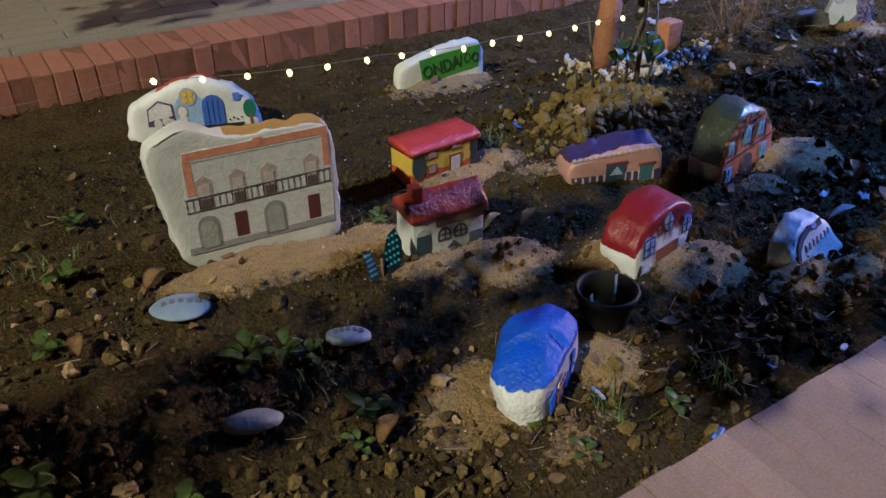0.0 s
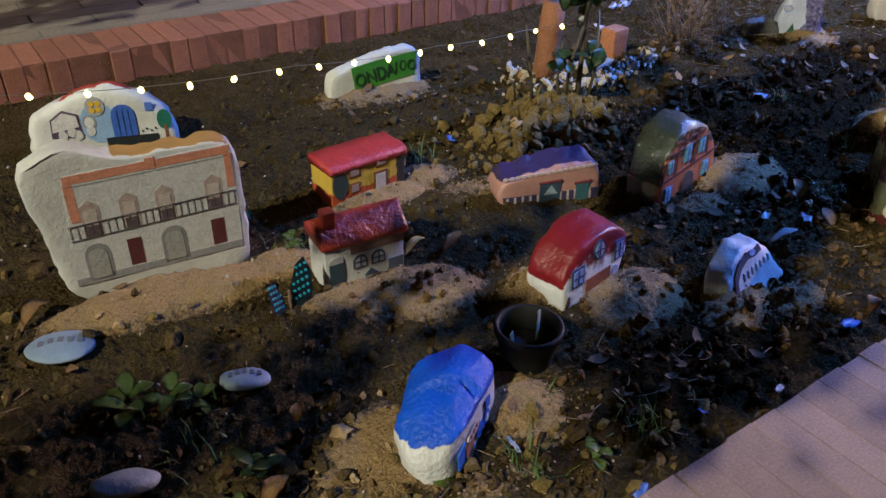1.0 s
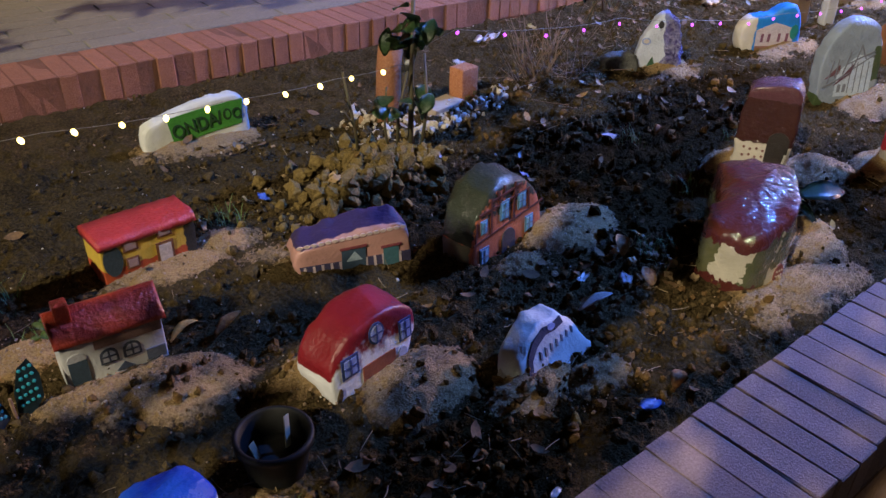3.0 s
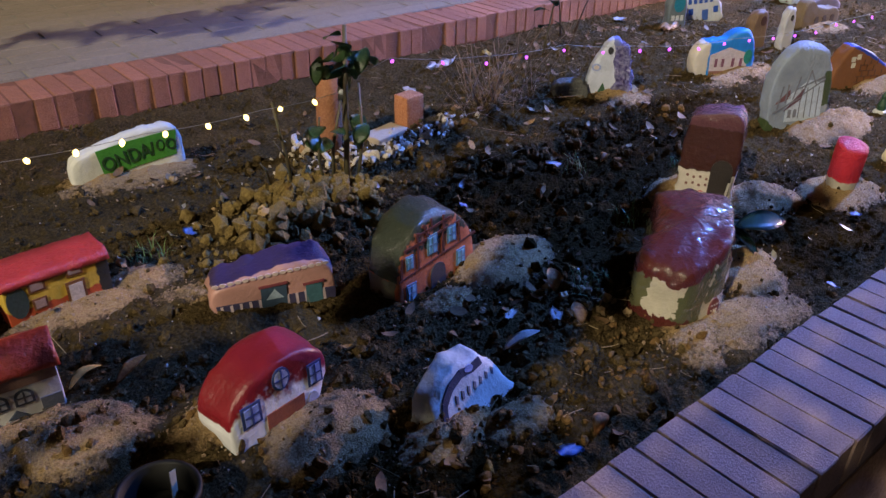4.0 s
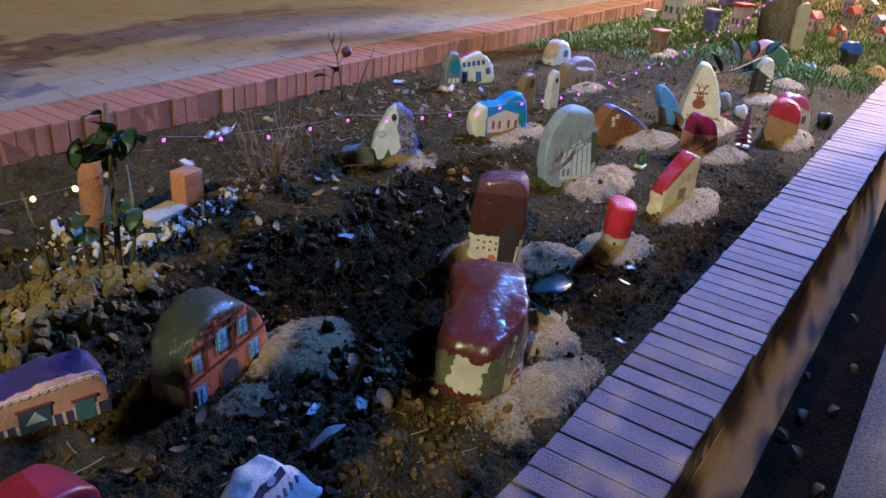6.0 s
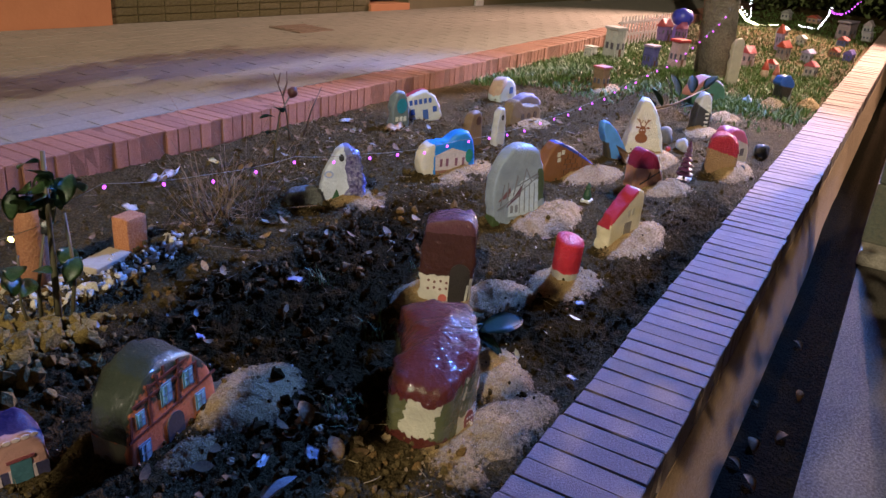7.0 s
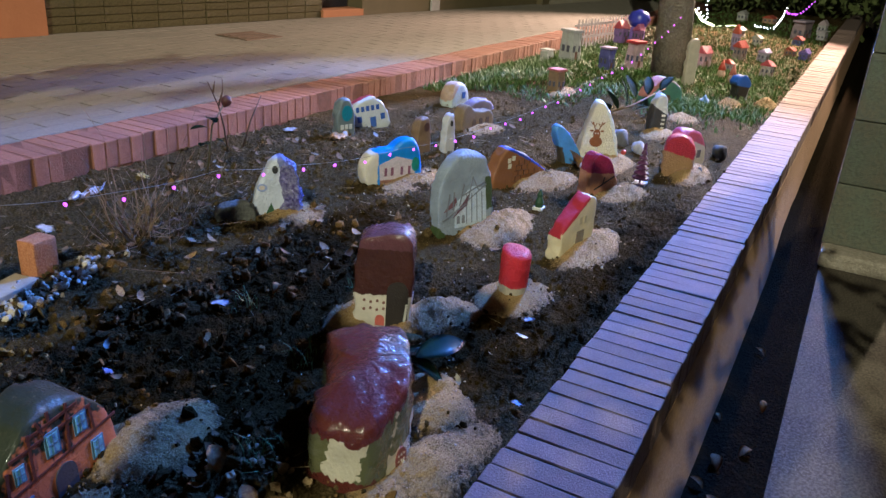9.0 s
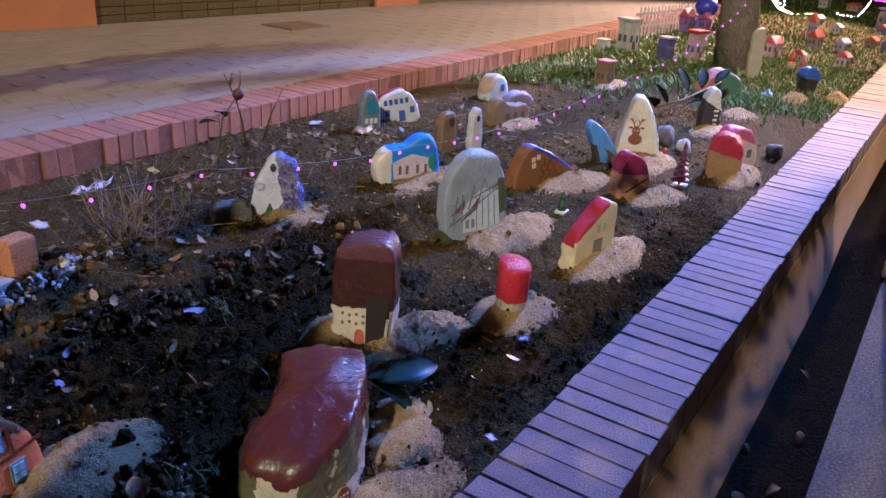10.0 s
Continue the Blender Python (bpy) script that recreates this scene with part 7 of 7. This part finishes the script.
for x, y, s, c in ((6.13, 0.345, 0.05, (0.02, 0.018, 0.016)), (5.62, 0.36, 0.03, (0.02, 0.018, 0.016)), (5.95, 0.85, 0.06, (0.10, 0.10, 0.11)), (5.85, 0.72, 0.045, (0.3, 0.3, 0.33)), (7.6, 0.72, 0.05, (0.12, 0.22, 0.34))):
    bm = bmesh.new()
    bmesh.ops.create_icosphere(bm, subdivisions=3, radius=s)
    for v in bm.verts:
        v.co = Vector((v.co.x, v.co.y * 0.7, v.co.z * 0.75)) * (1 + 0.9 * noise.noise(v.co * 0.9 / s + Vector((x, 0, 0))))
    o = finish("small_rock", bm, plain(c, 0.7))
    o.matrix_world = pose(x, y, gz(x, y) + s * 0.5)
    tagged(o, "small dark uneven rock" if sum(c) < 0.3 else "small bluish grey rock", "rock")
# picket fence
fence = tagged(new("picket_fence"), "low white miniature picket fence", "fence")
fence.matrix_world = pose(9.62, 2.40, 0.0, 0, 0, -9)
for z in (0.09, 0.21):
    part("rail", box_bm(1.35, 0.012, 0.025, 0.002, z, 0.62, 0.012), plain((0.6, 0.58, 0.62)), fence)
for i in range(19):
    bm = bmesh.new()
    f = [bm.verts.new(q) for q in ((-0.022, 0, -0.02), (0.022, 0, -0.02), (0.022, 0, 0.27), (0, 0, 0.295), (-0.022, 0, 0.27))]
    bm.faces.new(f)
    bmesh.ops.solidify(bm, geom=bm.faces[:], thickness=0.01)
    part("picket", bm, plain((0.64, 0.62, 0.66)), fence).matrix_local = pose(0.0 + i * 0.07, 0, 0)
bd2 = tagged(new("round_ornament"), "round blue ornament on a violet stand", "ornament")
bd2.matrix_world = pose(10.47, 2.02, 0)
part("stand", box_bm(0.2, 0.12, 0.2, 0.01), plain((0.22, 0.12, 0.5)), bd2)
part("ball", turned_bm([(0.004, 0.18), (0.09, 0.21), (0.12, 0.28), (0.09, 0.35), (0.004, 0.38)], 18), plain((0.05, 0.06, 0.5), 0.3), bd2, smooth=True)
# pale slab leaning on the tree
sb = stone("pale_slab", 8.16, 0.955, -40, [(-0.05, -0.03), (-0.05, 0.33), (-0.02, 0.36), (0.05, 0.36), (0.055, -0.03)], 0.04, paint("weathered_board", (0.55, 0.48, 0.40), [], 0.7), "pale upright board leaning against the tree", "board", edge=0.006, seed=44)
# neon arc and light strings at the end
NEON = glow("neon_tube", (1.0, 0.92, 0.6), 9)
na = tagged(new("neon_arc"), "glowing warm white neon arc on thin stakes", "light")
na.matrix_world = pose(13.2, 1.86, -0.17)
part("tube", tube_bm([(-0.02, 0.12, 0.42), (0.1, 0.02, 0.28), (0.3, -0.15, 0.2), (0.55, -0.36, 0.22)], 0.013, 10), NEON, na, smooth=True)
for q in ((-0.02, 0.12, 0.42), (0.55, -0.36, 0.22)):
    part("stake", tube_bm([(q[0], q[1], -0.02), q], 0.012, 8), BLACK, na)
string_lights([(13.8, 1.25, 0.10), (14.3, 1.05, 0.05), (15.2, 1.05, 0.16), (15.6, 1.05, 0.3)], 0.09, PALE_BULB, 0.01, "bright white string lights across the far bed", 0.0, 0.009)
string_lights([(15.6, 1.05, 0.22), (16.6, 0.95, 0.14), (17.6, 0.78, 0.36)], 0.16, PINK_BULB, 0.01, "violet string lights at the far end", 0.0, 0.012)
string_lights([(13.0, 1.9, 0.3), (13.2, 1.8, 0.15), (13.5, 1.9, 0.4)], 0.08, PALE_BULB, 0.01, "bundle of white string lights", 0.0, 0.009)

# hedge closing the far end
HEDGE = surface("hedge_leaf", (0.10, 0.13, 0.04), (0.065, 0.09, 0.028), (0.15, 0.17, 0.06), 5, 60, 0.6, 0.3, 0.001)
for k, (x, y, w, h) in enumerate(((17.5, 2.4, 1.3, 0.9), (18.5, 1.0, 1.2, 1.0), (19.5, -0.4, 1.2, 1.1), (16.5, 3.3, 0.8, 0.7))):
    vs, fs = leaf_cloud(1300, [(0, 0, h * 0.5, w * 0.8), (0.4, 0.3, h * 0.35, w * 0.7), (-0.4, -0.3, h * 0.6, w * 0.6)], 0.09, 50 + k)
    sh = tagged(new("shrub"), "dense dark green shrub at the end of the bed", "shrub")
    sh.location = (x, y, 0)
    part("trunk", tube_bm([(0, 0, -0.5), (0.03, 0, 0.3), (0, 0.02, h * 0.6)], 0.05, 10, 0.6), BARK, sh)
    c = raw_mesh("crown", vs, fs, HEDGE)
    c.parent = sh

# ---- litter ----


def scrap(x, y, w, d, yaw, c, label, tilt=10, rough=0.4, h=0.0):
    bm = bmesh.new()
    n = 6
    g = [[bm.verts.new((w * (i / n - 0.5), d * (j / n - 0.5), 0.18 * w * noise.noise(Vector((i * 0.6 + x * 9, j * 0.6, y * 7))))) for i in range(n + 1)] for j in range(n + 1)]
    for j in range(n):
        for i in range(n):
            if not (i in (0, n - 1) and j in (0, n - 1)):
                bm.faces.new((g[j][i], g[j][i + 1], g[j + 1][i + 1], g[j + 1][i]))
    bmesh.ops.solidify(bm, geom=bm.faces[:], thickness=0.0008)
    o = finish("litter_scrap", bm, plain(c, rough))
    o.matrix_world = pose(x, y, gz(x, y) + 0.014 + h, tilt, tilt * 0.5, yaw)
    return tagged(o, label, "litter", "scraps on the soil")


BLU = (0.10, 0.22, 0.62)
scrap(2.52, 0.68, 0.055, 0.018, 20, (0.62, 0.60, 0.60), "strip of white paper on the soil")
scrap(2.60, 0.62, 0.05, 0.03, 40, (0.50, 0.45, 0.48), "pale curled scrap on the soil")
scrap(2.33, 0.33, 0.05, 0.025, -20, BLU, "crumpled bright blue wrapper on the soil")
scrap(3.26, 0.306, 0.035, 0.025, 60, (0.35, 0.42, 0.70), "small bluish plastic scrap on the soil")
scrap(3.66, 0.445, 0.035, 0.02, -30, (0.45, 0.52, 0.75), "small pale blue scrap on the soil")
scrap(2.98, 0.36, 0.03, 0.02, 20, (0.5, 0.53, 0.65), "small pale scrap on the sand")
scrap(1.53, 0.455, 0.05, 0.012, 75, (0.62, 0.65, 0.72), "folded white paper strip on the soil", 25)
scrap(2.03, 0.29, 0.03, 0.012, 15, (0.66, 0.68, 0.70), "white cigarette-end-sized paper roll on the soil")
scrap(1.86, 0.33, 0.022, 0.02, 80, BLU, "tiny blue plastic scrap on the soil", 30)
scrap(1.64, 0.27, 0.06, 0.02, 20, BLU, "blue plastic strip against the coping")
scrap(2.98, 1.70, 0.05, 0.03, 10, (0.62, 0.62, 0.66), "white paper scrap by the brick", 20)
scrap(3.17, 1.66, 0.06, 0.035, 35, (0.60, 0.56, 0.54), "pale dry leaf scrap", 30)
scrap(3.22, 1.20, 0.06, 0.03, -20, (0.42, 0.45, 0.55), "pale crumpled scrap on dark soil", 15)
scrap(2.13, 1.48, 0.04, 0.035, 30, (0.22, 0.32, 0.62), "blue and white wrapper in the clods", 30)
scrap(2.09, 1.50, 0.04, 0.03, 80, (0.50, 0.40, 0.26), "tan folded scrap in the clods", 40)
scrap(2.82, 1.18, 0.05, 0.02, 70, (0.25, 0.32, 0.6), "bluish scrap on dark soil", 25)
scrap(3.62, 2.24, 0.20, 0.035, 16, (0.58, 0.58, 0.66), "long white plastic strip near the kerb", 5)
scrap(3.88, 2.23, 0.06, 0.05, 30, (0.45, 0.38, 0.12), "yellowish leaf near the kerb", 20)
scrap(3.30, 2.05, 0.06, 0.05, 10, (0.6, 0.6, 0.62), "white paper scrap on the soil", 25)
scrap(4.85, 1.95, 0.18, 0.06, 5, (0.40, 0.24, 0.11), "flat tan board scrap on the soil", 4)
scrap(4.9, 2.3, 0.1, 0.05, 5, (0.4, 0.44, 0.5), "grey plastic scrap near the kerb", 10)
o = finish("banana_shaped_peel", leaf_bm(0.075, 0.022, 0.18, 0.5), plain((0.55, 0.42, 0.14)))
o.matrix_world = pose(1.685, 1.035, 0.015, 0, -8, 18)
tagged(o, "curved yellowish dry leaf pod on the soil", "leaf")
for x, y, w, yaw, tl in ((4.00, -0.12, 0.07, 20, 15), (3.88, -0.10, 0.05, 75, 25), (4.12, -0.17, 0.06, -30, 10), (3.80, -0.16, 0.06, 50, 20), (4.45, -0.20, 0.05, 10, 30), (3.66, -0.22, 0.06, -10, 12), (4.30, -0.08, 0.04, 40, 15), (4.9, -0.15, 0.05, 60, 20)):
    o = finish("dry_leaf", leaf_bm(w, w * 0.55, 0.2, 0.4), DULL_LEAF)
    o.matrix_world = pose(x, y, outer(x, y) + 0.004, 0, -tl, yaw)
    tagged(o, "curled brown leaf lying in the gutter", "leaf", "leaves in the gutter")
for x, y, w, yaw, tl in ((0.92, 1.22, 0.07, 30, 10), (2.66, 0.68, 0.06, 60, 35), (1.13, 0.56, 0.06, 20, 30), (0.75, 1.05, 0.05, 80, 20), (2.40, 0.33, 0.05, 20, 15), (3.35, 1.12, 0.05, 10, 10), (1.25, 0.70, 0.035, 60, 30)):
    o = finish("dry_leaf", leaf_bm(w, w * 0.6, 0.25, 0.4), DRY_LEAF)
    o.matrix_world = pose(x, y, gz(x, y) + 0.012, 0, -tl, yaw)
    tagged(o, "curled orange-brown dry leaf on the soil", "leaf", "large dry leaves")

# ---- bricks and pavers ----
shapes = []
for k in range(5):
    me = rough_brick(0.0622, 0.244, 0.11, k, 0.003)
    me.materials.append(COPING)
    shapes.append(me)
tight = []
for k in range(5):
    me = rough_brick(0.0643, 0.244, 0.11, 40 + k, 0.0012)
    me.materials.append(COPING)
    tight.append(me)
kerb_shapes = []
for k in range(5):
    me = rough_brick(0.0642, 0.245, 0.118, 20 + k, 0.004)
    me.materials.append(BRICK)
    kerb_shapes.append(me)
rnd = random.Random(5)
for i in range(230):
    b = new("brick", (tight if i < 27 else shapes)[rnd.randrange(5)])
    b.parent = coping
    b.matrix_local = pose(0.55 + i * 0.0645, 0.122 + rnd.uniform(-0.003, 0.003), -0.068 + rnd.uniform(-0.002, 0.002) * (0.15 if i < 27 else 1), rnd.uniform(-0.5, 0.5) * (0.2 if i < 27 else 1), 0, rnd.uniform(-0.6, 0.6) * (0.1 if i < 27 else 1))
for i in range(230):
    b = new("brick", kerb_shapes[rnd.randrange(5)])
    b.parent = kerb
    b.matrix_local = pose(0.35 + i * 0.0665, 2.604 + rnd.uniform(-0.004, 0.004), -0.003 + rnd.uniform(-0.002, 0.002), rnd.uniform(-0.7, 0.7), 0, rnd.uniform(-0.8, 0.8))

me_p = rough_brick(0.394, 0.094, 0.02, 77, 0.004)
me_p.materials.append(PAVER)
rows_far, count = [], 0
for j in range(27):
    for i in range(56):
        x, y = 0.3 + i * 0.4 + 0.2 * (j % 2), 2.78 + j * 0.1
        if j < 9 and 5 <= i < 38 and count < 300:
            b = new("paver", me_p)
            b.parent = pave
            b.matrix_local = pose(x, y, 0.099 + rnd.uniform(-0.0008, 0.0008), rnd.uniform(-0.2, 0.2), rnd.uniform(-0.1, 0.1), rnd.uniform(-0.2, 0.2))
            count += 1
        else:
            rows_far.append((x, y))
vs, fs = [], []
for x, y in rows_far:
    k, z = len(vs), 0.1185 + rnd.uniform(-0.001, 0.001)
    vs += [(x - 0.197, y - 0.047, z - 0.015), (x + 0.197, y - 0.047, z - 0.015), (x + 0.197, y + 0.047, z - 0.015), (x - 0.197, y + 0.047, z - 0.015),
           (x - 0.194, y - 0.044, z), (x + 0.194, y - 0.044, z), (x + 0.194, y + 0.044, z), (x - 0.194, y + 0.044, z)]
    fs += [(k + 4, k + 5, k + 6, k + 7), (k, k + 1, k + 5, k + 4), (k + 1, k + 2, k + 6, k + 5), (k + 2, k + 3, k + 7, k + 6), (k + 3, k, k + 4, k + 7)]
far_pavers = raw_mesh("paver_rows", vs, fs, PAVER, False)
far_pavers.parent = pave
tagged(far_pavers, kind="stuff")
